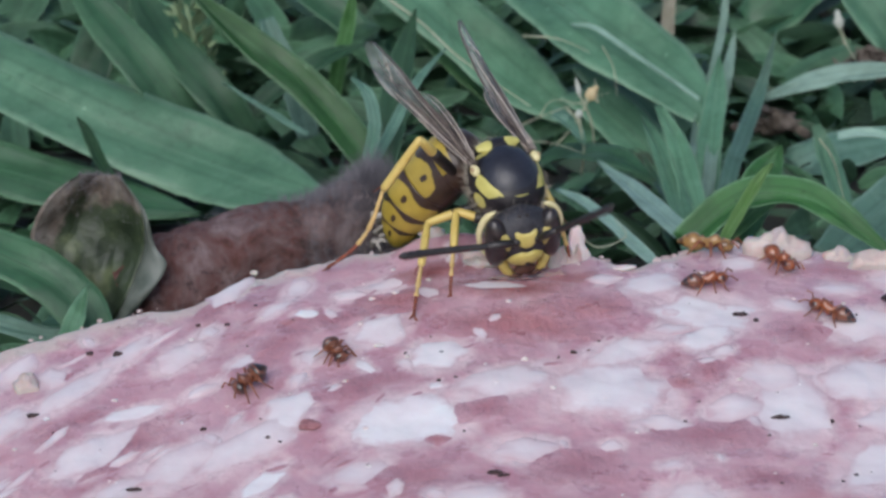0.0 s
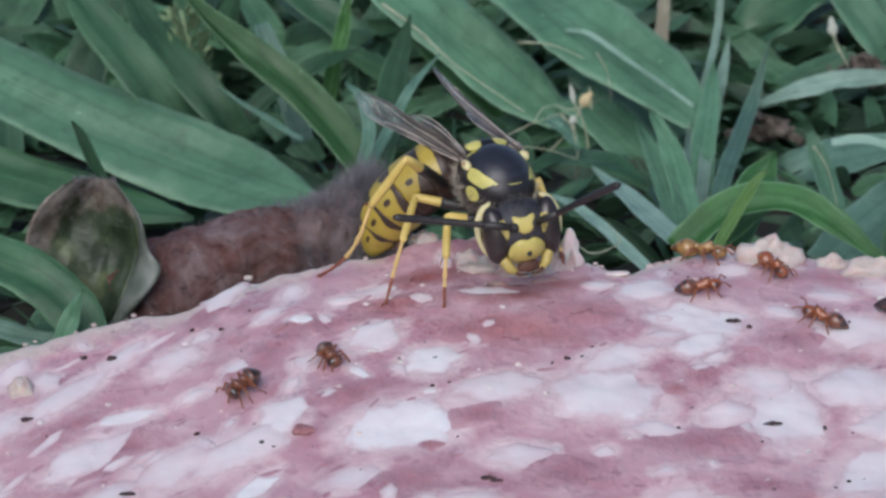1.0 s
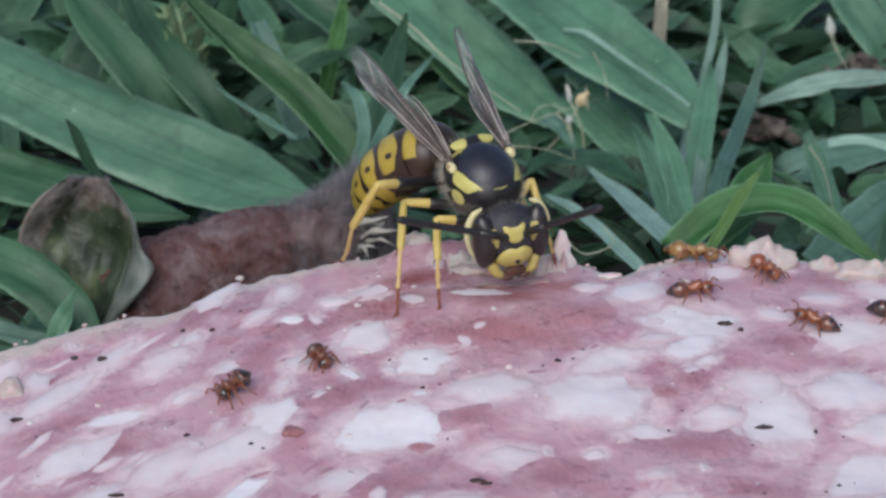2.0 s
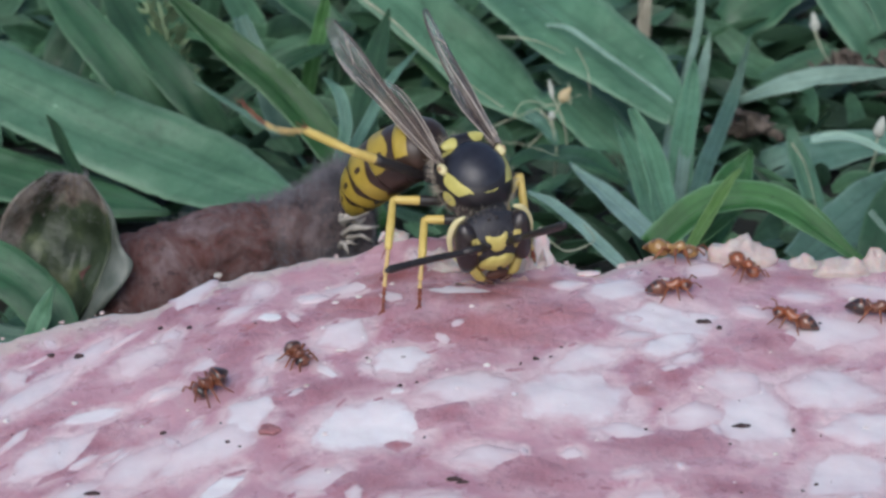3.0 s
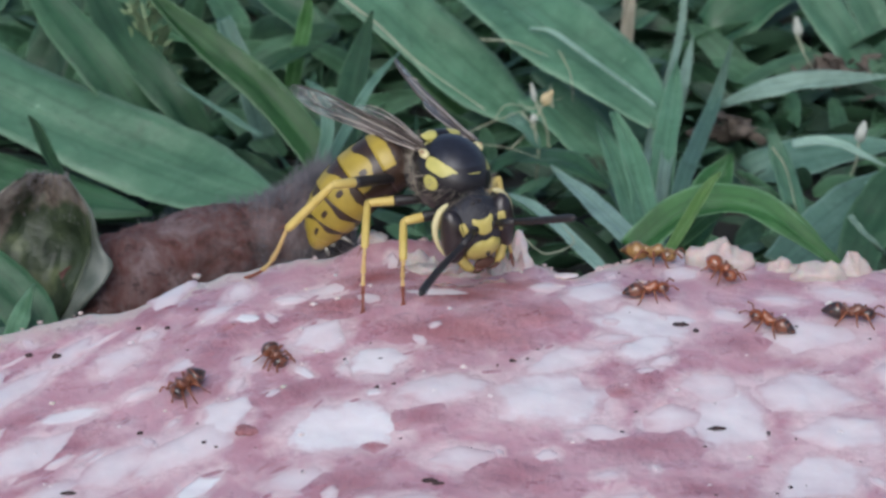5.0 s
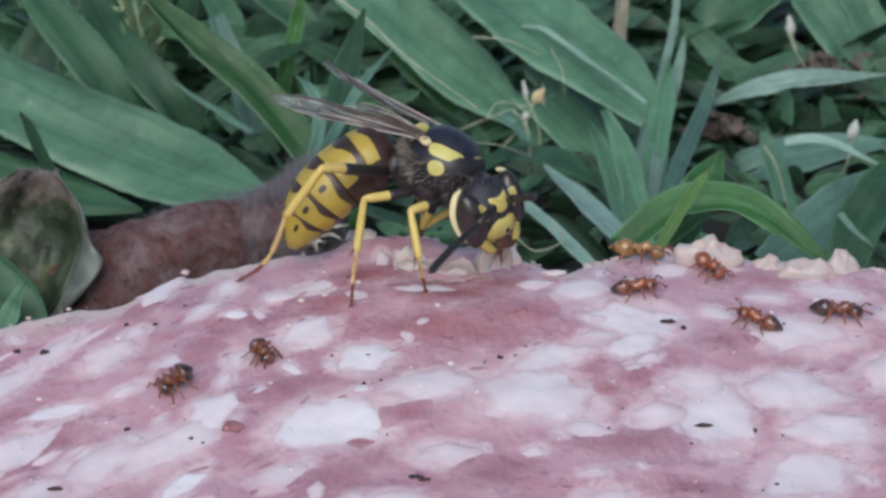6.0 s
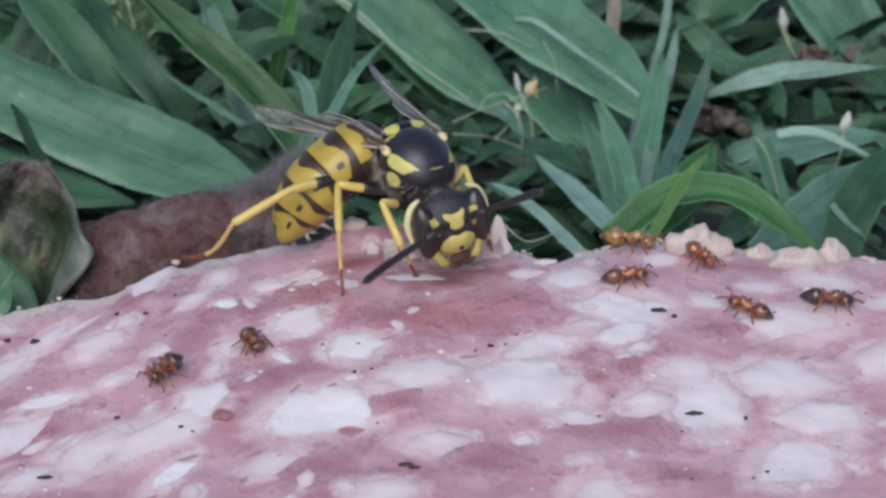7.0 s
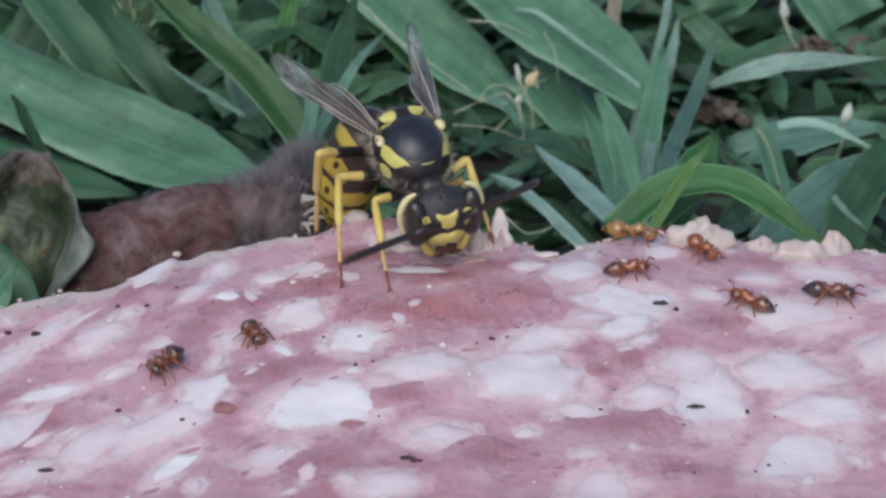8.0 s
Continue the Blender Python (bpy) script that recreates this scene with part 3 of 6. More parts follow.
# ---- crumbs and specks on the slice ----
def pebble(name, at, size, material, label, category, group="", seed=0, tall=0.7, point=0.0):
    """A small torn lump, resting on the slice."""
    def warp(p):
        d = p.normalized()
        k = 1 + 0.42 * noise.noise(d * 1.2 + Vector((seed * 2.3, 0, 0))) + 0.20 * noise.noise(d * 2.8 + Vector((0, seed * 1.9, 0))) + 0.085 * noise.noise(d * 7.5 + Vector((seed, 0, 0)))
        q = p * k
        if point and q.z > 0:
            q.x *= 1 - point * q.z / (size[2] * 1.2)
            q.y *= 1 - point * q.z / (size[2] * 1.2)
        return q
    bm = ball(size, warp=warp, seg=28, rings=20)
    ob = finish(name, bm, material)
    ob.location = Vector(at) * MM
    return tagged(ob, label, category, group)


pebble("fat_crumb", on_skin(3.58, -5.65, 0.35), (0.44, 0.28, 1.0), CRUMB, "pale torn crumb of fat on the slice", "crumb", "fat crumbs", 0, point=0.6)
pebble("meat_shred", on_skin(-0.08, -5.99, -0.03), (0.7, 0.45, 0.22), TORN, "torn shred of moist pink meat on the rim", "meat shred", "meat shreds", 1)
pebble("meat_shred", on_skin(1.68, -6.08, -0.04), (0.7, 0.45, 0.25), TORN, "torn shred of moist pink meat on the rim", "meat shred", "meat shreds", 2)
pebble("meat_shred", on_skin(2.69, -6.08, -0.15), (0.5, 0.3, 1.0), TORN, "torn shred of moist pink meat on the rim", "meat shred", "meat shreds", 3, point=0.6)
pebble("meat_shred", on_skin(-1.77, -4.56, -0.04), (0.5, 0.35, 0.25), TORN, "torn shred of moist pink meat on the rim", "meat shred", "meat shreds", 4)
pebble("meat_shred", on_skin(-8.43, -4.78, -0.01), (0.16, 0.12, 0.10), TORN, "torn shred of moist pink meat on the rim", "meat shred", "meat shreds", 5)
pebble("meat_shred", on_skin(11.0, -5.13, -0.14), (1.18, 0.5, 1.18), TORN, "torn shred of moist pink meat on the rim", "meat shred", "meat shreds", 6)
pebble("meat_shred", on_skin(14.57, -6.16, -0.09), (1.05, 0.45, 0.62), TORN, "torn shred of moist pink meat on the rim", "meat shred", "meat shreds", 7)
pebble("meat_shred", on_skin(15.85, -5.57, -0.13), (0.85, 0.45, 0.90), TORN, "torn shred of moist pink meat on the rim", "meat shred", "meat shreds", 8, point=0.6)
pebble("meat_shred", on_skin(13.36, -5.47, -0.07), (0.75, 0.3, 0.5), TORN, "torn shred of moist pink meat on the rim", "meat shred", "meat shreds", 9)
pebble("fat_crumb", on_skin(5.27, -6.53, 0.05), (0.4, 0.2, 0.070), CRUMB, "pale torn crumb of fat on the slice", "crumb", "fat crumbs", 10)
pebble("meat_shred", on_skin(-15.91, -11.35, -0.09), (0.42, 0.35, 0.62), TORN, "torn shred of moist pink meat on the rim", "meat shred", "meat shreds", 11)
pebble("fat_crumb", on_skin(-3.90, -7.98, 0.03), (0.12, 0.1, 0.050), CRUMB, "pale torn crumb of fat on the slice", "crumb", "fat crumbs", 12)
# pale crumb placed as the white highlight on the ant beside it
pebble("fat_crumb", on_skin(7.98, -6.96, 0.04), (0.16, 0.1, 0.060), CRUMB, "pale torn crumb of fat on the slice", "crumb", "fat crumbs", 13)
pebble("fat_crumb", on_skin(0.98, -8.96, 0.03), (0.10, 0.09, 0.050), CRUMB, "pale torn crumb of fat on the slice", "crumb", "fat crumbs", 14)
pebble("fat_crumb", on_skin(-3.61, -11.03, 0.03), (0.22, 0.1, 0.050), CRUMB, "pale torn crumb of fat on the slice", "crumb", "fat crumbs", 15)
pebble("fat_crumb", on_skin(1.43, -12.47, 0.05), (0.12, 0.07, 0.070), CRUMB, "pale torn crumb of fat on the slice", "crumb", "fat crumbs", 16, point=0.6)
pebble("fat_crumb", on_skin(4.82, -7.38, 0.02), (0.42, 0.08, 0.035), CRUMB, "pale torn crumb of fat on the slice", "crumb", "fat crumbs", 17)
pebble("fat_crumb", on_skin(-2.18, -3.39, 0.09), (0.3, 0.25, 0.25), CRUMB, "pale torn crumb of fat on the slice", "crumb", "fat crumbs", 18)


def torn_sheet(x0, x1, y, height, lean, seed):
    """A thin ragged flap of meat, torn up from the slice and still fast along its foot."""
    bm = bmesh.new()
    front, behind = [], []
    across, rise = 34, 11
    for i in range(across + 1):
        u = i / across
        x = x0 + (x1 - x0) * u
        top = height * (0.55 + 0.55 * noise.noise(Vector((u * 2.3, seed, 0))) + 0.35 * noise.noise(Vector((u * 8.0, seed, 4)))) * (0.35 + 0.65 * math.sin(math.pi * u) ** 0.5)
        for sheet, off in ((front, 0.0), (behind, 0.10)):
            column = []
            for j in range(rise + 1):
                v = j / rise
                yy = y + lean * v * v + 0.16 * noise.noise(Vector((x * 1.6, v * 2.2, seed))) + off * (1 - 0.8 * v)
                column.append(bm.verts.new((x + 0.10 * noise.noise(Vector((u * 5, v * 2, seed + 7))), yy, skin_z(x, y) - 0.15 + (top + 0.15) * v)))
            sheet.append(column)
    grid_faces(bm, [a + list(reversed(b)) for a, b in zip(front, behind)], closed=True)
    bm.faces.new(front[0] + list(reversed(behind[0])))
    bm.faces.new(behind[-1] + list(reversed(front[-1])))
    return tagged(finish("meat_flap", bm, TORN_PINK), "thin ragged flap of moist pink meat at the bitten rim", "meat flap", "meat flaps")


torn_sheet(-0.7, 1.3, -5.9, 0.75, 0.25, 1)
torn_sheet(0.7, 2.5, -6.35, 0.95, -0.2, 2)
torn_sheet(2.3, 3.7, -6.2, 1.5, 0.2, 3)
torn_sheet(0.4, 1.9, -7.1, 0.40, -0.35, 4)
torn_sheet(2.0, 3.1, -6.9, 0.42, -0.3, 5)
pebble("pepper_bit", on_skin(-5.84, -15.17, 0.01), (0.36, 0.42, 0.12), PEPPER, "reddish bit of pepper pressed into the slice", "pepper", "pepper bits", 19)
pebble("speck", on_skin(9.76, -15.66, 0.03), (0.32, 0.12, 0.1), DEBRIS, "dark speck of dirt on the slice", "speck", "dark specks", 24)
pebble("speck", on_skin(0.29, -18.48, 0.03), (0.26, 0.07, 0.08), DEBRIS, "dark speck of dirt on the slice", "speck", "dark specks", 25)
pebble("speck", on_skin(0.56, -18.65, 0.02), (0.2, 0.05, 0.06), DEBRIS, "dark speck of dirt on the slice", "speck", "dark specks", 26)
pebble("speck", on_skin(9.12, -9.81, 0.03), (0.28, 0.12, 0.1), DEBRIS, "dark speck of dirt on the slice", "speck", "dark specks", 27)
pebble("speck", on_skin(9.61, -10.28, 0.03), (0.1, 0.08, 0.08), DEBRIS, "dark speck of dirt on the slice", "speck", "dark specks", 28)
pebble("speck", on_skin(-12.90, -9.97, 0.04), (0.16, 0.13, 0.12), DEBRIS, "dark speck of dirt on the slice", "speck", "dark specks", 29)
pebble("speck", on_skin(-13.93, -9.66, 0.03), (0.12, 0.09, 0.08), DEBRIS, "dark speck of dirt on the slice", "speck", "dark specks", 30)
pebble("speck", on_skin(-10.13, -8.75, 0.02), (0.09, 0.08, 0.06), DEBRIS, "dark speck of dirt on the slice", "speck", "dark specks", 31)
pebble("speck", on_skin(-9.11, -8.68, 0.02), (0.10, 0.08, 0.06), DEBRIS, "dark speck of dirt on the slice", "speck", "dark specks", 32)
pebble("speck", on_skin(-9.43, -14.68, 0.02), (0.10, 0.08, 0.06), DEBRIS, "dark speck of dirt on the slice", "speck", "dark specks", 33)
pebble("speck", on_skin(-7.17, -15.66, 0.02), (0.09, 0.07, 0.06), DEBRIS, "dark speck of dirt on the slice", "speck", "dark specks", 34)
pebble("speck", on_skin(-11.46, -17.58, 0.03), (0.26, 0.08, 0.08), DEBRIS, "dark speck of dirt on the slice", "speck", "dark specks", 35)
pebble("speck", on_skin(-1.40, -11.82, 0.02), (0.10, 0.07, 0.05), DEBRIS, "dark speck of dirt on the slice", "speck", "dark specks", 36)
pebble("speck", on_skin(-7.56, -12.10, 0.03), (0.1, 0.1, 0.08), DEBRIS, "dark speck of dirt on the slice", "speck", "dark specks", 37)
pebble("speck", on_skin(-15.41, -13.13, 0.03), (0.22, 0.1, 0.08), DEBRIS, "dark speck of dirt on the slice", "speck", "dark specks", 38)
pebble("speck", on_skin(11.81, -18.61, 0.02), (0.07, 0.06, 0.05), DEBRIS, "dark speck of dirt on the slice", "speck", "dark specks", 39)
pebble("speck", on_skin(11.45, -15.87, 0.02), (0.06, 0.14, 0.05), DEBRIS, "dark speck of dirt on the slice", "speck", "dark specks", 40)
pebble("speck", on_skin(-1.51, -13.46, 0.02), (0.08, 0.06, 0.05), DEBRIS, "dark speck of dirt on the slice", "speck", "dark specks", 41)
pebble("speck", on_skin(3.12, -12.09, 0.02), (0.12, 0.07, 0.07), DEBRIS, "dark speck of dirt on the slice", "speck", "dark specks", 42)


def build_flecks():
    """Ragged pale crumbs along the rim and fine flecks of fat on the cut face, some standing in for wet glints."""
    rng = random.Random(21)
    for name, count, label in (("rim_crumb", 190, "ragged pale rim"), ("fat_fleck", 120, "fine white flecks of fat and painted wet glints"), ("dark_fleck", 90, "fine dark specks of pepper")):
        bm = bmesh.new()
        for _ in range(count):
            x = rng.uniform(-21, 23)
            if name == "rim_crumb" and x < 0 and rng.random() < 0.88:
                continue
            if name == "rim_crumb":
                r = rng.choice((0.05, 0.07, 0.09, 0.12)) * (0.55 if x < 0 else 1.0)
                y = edge_y(x) - rng.uniform(-0.1, 0.35)
                z = skin_z(x, y) - 0.10 - 0.3 * r
            else:
                r = rng.uniform(0.03, 0.075) if name == "fat_fleck" else rng.uniform(0.02, 0.045)
                y = rng.uniform(-25, -5)
                if y > edge_y(x) - 0.5:
                    continue
                z = skin_z(x, y) + 0.01
            c = Vector((x, y, z))
            flat = rng.uniform(0.5, 1.0)
            for v in bmesh.ops.create_icosphere(bm, subdivisions=2, radius=r)["verts"]:
                q = v.co * (1 + 0.9 * noise.noise(v.co / r * 1.7 + c))
                v.co = Vector((q.x * 1.5, q.y * 1.2, q.z * flat)) + c
        part(name, bm, {"rim_crumb": RIND, "fat_fleck": CRUMB, "dark_fleck": DEBRIS}[name], salami, label)["kind"] = "stuff"


build_flecks()


# ---- plants ----
def blade(points, width, material=None, up=(0, -0.55, 0.83), fold=0.25, base=0.75, tip=0.04, label="broad green grass blade, slightly dusty", curl=0.0, wave=0.0, seed=0, name="grass_blade", group="grass blades behind the slice"):
    """A blade of grass through points: ribbed, folded along its midrib, with real thickness."""
    bm = bmesh.new()
    across = bm.verts.layers.float.new("across")
    count, half = 30, 4
    path = smooth_path(points, count)
    upper, lower = [], []
    for k, p in enumerate(path):
        s = k / (count - 1)
        d = (path[min(k + 1, count - 1)] - path[max(k - 1, 0)]).normalized()
        n0 = Vector(up)
        n0 = (n0 - d * n0.dot(d)).normalized()
        n0 = Matrix.Rotation(curl * (s - 0.3), 3, d) @ n0
        side = d.cross(n0)
        grow = (base + (1 - base) * min(1.0, s / 0.35) ** 0.8) if s < 0.35 else 1.0
        taper = 1.0 - 0.25 * s if s < 0.6 else tip + (0.85 - tip) * (1 - ((s - 0.6) / 0.4) ** 1.5)
        w = width * grow * taper / 2
        a, b = [], []
        for j in range(-half, half + 1):
            u = j / half
            edge = 1 + 0.07 * noise.noise(Vector((s * 9, (seed + 3) * (1 if u > 0 else -1), 0))) + 0.04 * noise.noise(Vector((s * 34, (seed + 9) * (1 if u > 0 else -1), 2)))
            q = p + side * (u * w * edge) + n0 * (fold * w * (abs(u) ** 1.4) + wave * (1 + 0.35 * width) * noise.noise(Vector((s * 4 + seed, u * 1.4, 0))) + 0.004 * w * math.cos(u * 14))
            thick = 0.10 * (1 - 0.75 * abs(u)) + 0.02
            for sheet, off in ((a, 0.0), (b, -thick)):
                v = bm.verts.new(q + n0 * off)
                v[across] = u
                sheet.append(v)
        upper.append(a)
        lower.append(b)
    rows = [a + list(reversed(b)) for a, b in zip(upper, lower)]
    grid_faces(bm, rows, closed=True)
    bm.faces.new(rows[0])
    bm.faces.new(list(reversed(rows[-1])))
    leaf = tagged(finish(name, bm, material or LEAF), label, "grass", group)
    if width > 1.4:
        ridge = []
        for k in range(0, count - 1):
            d = (path[k + 1] - path[max(k - 1, 0)]).normalized()
            n0 = Vector(up)
            n0 = Matrix.Rotation(curl * (k / (count - 1) - 0.3), 3, d) @ (n0 - d * n0.dot(d)).normalized()
            ridge.append(path[k] + n0 * (wave * (1 + 0.35 * width) * noise.noise(Vector((k / (count - 1) * 4 + seed, 0, 0))) - 0.015))
        bm = tube(ridge, [min(0.022 * width, 0.075) * (1 - 0.75 * k / (count - 2)) for k in range(count - 1)], 8)
        layer = bm.verts.layers.float.new("across")
        for v in bm.verts:
            v[layer] = 0.3
        part("midrib", bm, material or LEAF, leaf)
    return leaf


def wisp(points, radius):
    """A thin dry stem."""
    path = smooth_path(points, 16)
    bm = tube(path, [radius * (1 - 0.6 * k / 15) for k in range(16)], 7)
    return tagged(finish("dry_straw", bm, PALE_STEM), "thin pale dry straw among the grass", "straw", "dry straws")


blade([(4.32, 31.00, -3.91), (5.31, 31.00, -4.53), (6.08, 31.00, -5.65)], 1.00, LEAF_BLUE, fold=0.4, label="torn bluish scrap of a grass blade", wave=0.12, seed=2)
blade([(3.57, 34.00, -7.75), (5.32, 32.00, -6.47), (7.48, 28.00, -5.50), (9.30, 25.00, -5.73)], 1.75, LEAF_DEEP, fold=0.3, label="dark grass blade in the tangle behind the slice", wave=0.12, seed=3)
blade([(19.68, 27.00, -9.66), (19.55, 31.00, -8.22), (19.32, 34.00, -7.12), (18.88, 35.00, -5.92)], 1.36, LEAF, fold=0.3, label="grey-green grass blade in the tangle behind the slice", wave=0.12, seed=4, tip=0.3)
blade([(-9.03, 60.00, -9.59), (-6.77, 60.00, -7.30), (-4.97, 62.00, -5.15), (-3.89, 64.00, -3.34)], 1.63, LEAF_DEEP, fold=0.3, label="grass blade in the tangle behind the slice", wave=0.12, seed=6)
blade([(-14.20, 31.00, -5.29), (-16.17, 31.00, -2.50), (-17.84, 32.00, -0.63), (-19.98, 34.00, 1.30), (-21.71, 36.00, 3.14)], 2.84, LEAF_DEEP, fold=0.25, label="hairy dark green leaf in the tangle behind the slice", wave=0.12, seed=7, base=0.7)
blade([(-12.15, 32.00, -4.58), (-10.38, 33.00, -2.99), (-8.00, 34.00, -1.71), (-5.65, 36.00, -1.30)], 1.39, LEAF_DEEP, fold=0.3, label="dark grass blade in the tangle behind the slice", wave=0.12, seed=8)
blade([(-28.36, 34.00, -0.41), (-19.45, 29.00, -3.24), (-13.60, 27.00, -5.16), (-10.36, 24.50, -5.57), (-7.62, 23.00, -5.63)], 5.57, LEAF, fold=0.1, label="wide grey-green grass blade with a dusty surface", wave=0.12, seed=9, tip=0.18)
# shade on this blade is put into its deep green
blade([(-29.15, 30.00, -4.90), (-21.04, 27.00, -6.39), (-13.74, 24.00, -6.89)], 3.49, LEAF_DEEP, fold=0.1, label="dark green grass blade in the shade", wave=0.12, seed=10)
blade([(-22.44, 7.00, -2.01), (-18.65, 5.60, -3.02), (-16.44, 4.60, -4.67), (-15.50, 4.00, -6.47)], 2.61, LEAF_DEEP, fold=0.15, label="green grass blade bent to the ground", wave=0.12, seed=11)
blade([(-20.58, 5.00, -5.09), (-17.69, 4.60, -5.70), (-14.99, 4.20, -5.28), (-13.17, 4.00, -4.69)], 1.09, LEAF_BLUE, fold=0.2, label="pale green grass blade lying beside the slice", wave=0.12, seed=12)
blade([(-17.30, 3.40, -6.48), (-16.98, 3.40, -5.21), (-16.50, 3.50, -3.98), (-16.06, 3.60, -2.90)], 1.03, LEAF, fold=0.2, label="short green grass blade in the tangle behind the slice", wave=0.12, seed=13)
blade([(-3.30, 25.00, -8.21), (-5.08, 26.00, -5.21), (-6.85, 27.00, -3.03), (-8.72, 28.00, -1.32), (-10.87, 29.00, 0.19), (-13.03, 29.50, 1.99), (-15.16, 30.00, 4.08)], 2.18, LEAF_RICH, fold=0.35, label="bright green folded grass blade with pale edges", wave=0.12, seed=14)
blade([(-8.90, 36.00, -6.67), (-9.91, 38.00, -4.01), (-10.73, 39.00, -2.33), (-11.34, 40.00, -0.84)], 1.57, LEAF_BLUE, fold=0.3, label="pale grass blade in the tangle behind the slice", wave=0.12, seed=15, tip=0.5)
blade([(-7.57, 36.00, -5.14), (-7.05, 36.00, -2.25), (-6.49, 36.00, -0.04), (-6.21, 36.00, 1.84)], 1.04, LEAF_FRESH, fold=0.3, label="slim bright green grass blade in the tangle behind the slice", wave=0.12, seed=16)
blade([(-6.79, 50.00, 1.86), (-2.41, 49.00, -2.03), (0.98, 48.00, -4.89), (3.63, 45.00, -6.48), (5.74, 43.00, -7.61)], 5.03, LEAF, fold=0.1, label="wide grey-green grass blade with a pale edge", wave=0.12, seed=17, base=0.9, tip=0.35)
blade([(3.33, 49.00, -0.46), (6.95, 43.00, -2.19), (10.18, 40.00, -3.81), (13.22, 36.00, -5.72)], 5.97, LEAF, fold=0.14, label="wide bluish grass blade in the tangle behind the slice", wave=0.12, seed=18, base=0.9, tip=0.3)
blade([(-2.82, 52.00, -4.36), (-0.03, 50.00, -6.85), (3.05, 48.00, -9.12), (4.72, 46.00, -10.46)], 2.11, LEAF_FRESH, fold=0.2, label="fresh green underside of a grass blade", wave=0.12, seed=19)
blade([(6.58, 44.00, -6.19), (9.07, 41.00, -7.85), (11.32, 38.00, -9.59), (12.74, 35.00, -12.57)], 3.48, LEAF, fold=0.2, label="grey-green grass blade in the tangle behind the slice", wave=0.12, seed=20, base=0.9, tip=0.4)
blade([(7.54, 47.00, -5.13), (9.99, 45.00, -7.51), (12.49, 42.00, -10.21), (14.07, 40.00, -13.69)], 4.24, LEAF, fold=0.2, label="broad grey-green grass blade in the tangle behind the slice", wave=0.12, seed=60, base=0.9, tip=0.4)
# added pale strip that draws the light ridge of the wide bluish blade
blade([(5.95, 42.50, -2.00), (7.34, 41.20, -2.02), (10.05, 38.40, -3.33), (12.53, 35.40, -4.50)], 0.35, LEAF_MINT, fold=0.4, label="pale strip added along the light ridge of a wide grass blade", wave=0.12, seed=61, base=0.5, tip=0.5)
blade([(14.89, 44.00, 0.73), (14.67, 43.00, -2.01), (13.77, 40.00, -4.19), (12.60, 36.00, -5.81), (11.62, 30.00, -6.64), (11.10, 24.00, -8.58)], 0.52, LEAF_MINT, fold=0.4, label="narrow pale upright grass blade", wave=0.12, seed=21, tip=0.3)
blade([(11.43, 22.00, -9.66), (12.89, 32.00, -6.65), (14.12, 38.00, -5.27), (14.88, 41.00, -3.64), (15.22, 42.00, -2.25)], 0.79, LEAF_MINT, fold=0.4, label="narrow upright grass blade in the tangle behind the slice", wave=0.12, seed=22)
blade([(11.52, 21.00, -9.28), (13.35, 28.00, -6.60), (14.83, 33.00, -5.53), (16.11, 37.00, -4.38), (17.03, 38.00, -1.30)], 1.00, LEAF_BLUE, fold=0.35, label="upright pale dusty grass blade in the tangle behind the slice", wave=0.12, seed=23)
blade([(10.94, 17.00, -8.91), (10.46, 20.00, -6.84), (10.06, 24.00, -5.72), (9.49, 27.00, -4.45), (8.92, 30.00, -3.79)], 1.27, LEAF, fold=0.3, label="upright green grass blade in the tangle behind the slice", wave=0.12, seed=24)
blade([(9.71, 11.00, -4.01), (8.63, 15.00, -4.16), (7.65, 20.00, -4.53), (6.35, 25.50, -4.82)], 1.20, LEAF_MINT, fold=0.35, label="pale grass blade bent over", wave=0.12, seed=25)
blade([(8.15, 10.00, -4.89), (6.76, 14.00, -4.69), (5.52, 18.00, -4.71), (4.13, 22.00, -5.12)], 0.69, LEAF_MINT, fold=0.4, label="pale narrow grass blade", wave=0.12, seed=26, tip=0.3)
blade([(11.05, 18.00, -9.30), (10.66, 22.00, -7.56), (10.18, 26.00, -7.16), (9.62, 29.00, -6.94), (9.04, 30.00, -5.89)], 0.84, LEAF, fold=0.35, label="short curled green grass blade in the tangle behind the slice", wave=0.12, seed=27)
blade([(11.32, 18.00, -9.30), (11.06, 21.00, -7.20), (10.89, 24.00, -5.72), (10.46, 27.00, -4.29), (9.71, 29.00, -2.99)], 1.49, LEAF, fold=0.25, label="upright green grass blade in the tangle behind the slice", wave=0.12, seed=28, tip=0.25)
blade([(10.35, 6.50, -2.62), (11.19, 6.50, -0.97), (11.90, 6.50, 0.34), (12.43, 6.50, 1.09)], 0.60, LEAF_SHOOT, fold=0.25, label="bright green young shoot in the tangle behind the slice", wave=0.12, seed=29)
blade([(9.00, 8.00, -3.10), (10.75, 8.50, -1.54), (12.55, 8.50, -0.94), (14.39, 8.50, -1.20), (16.07, 8.00, -2.20), (18.69, 7.00, -3.95)], 1.79, LEAF_RICH, fold=0.35, label="arched fresh green grass blade", wave=0.12, seed=30)
blade([(11.53, 10.00, -3.61), (12.29, 12.00, -2.75), (13.24, 14.00, -1.81), (14.09, 15.00, -0.78)], 1.98, LEAF_RICH, fold=0.2, label="dark green grass blade in the tangle behind the slice", wave=0.12, seed=31)
blade([(10.96, 9.00, -2.99), (13.61, 11.00, -1.64), (15.89, 11.00, -2.33), (17.80, 10.00, -3.61)], 1.15, LEAF_FRESH, fold=0.3, label="fresh green grass blade in the tangle behind the slice", wave=0.12, seed=32)
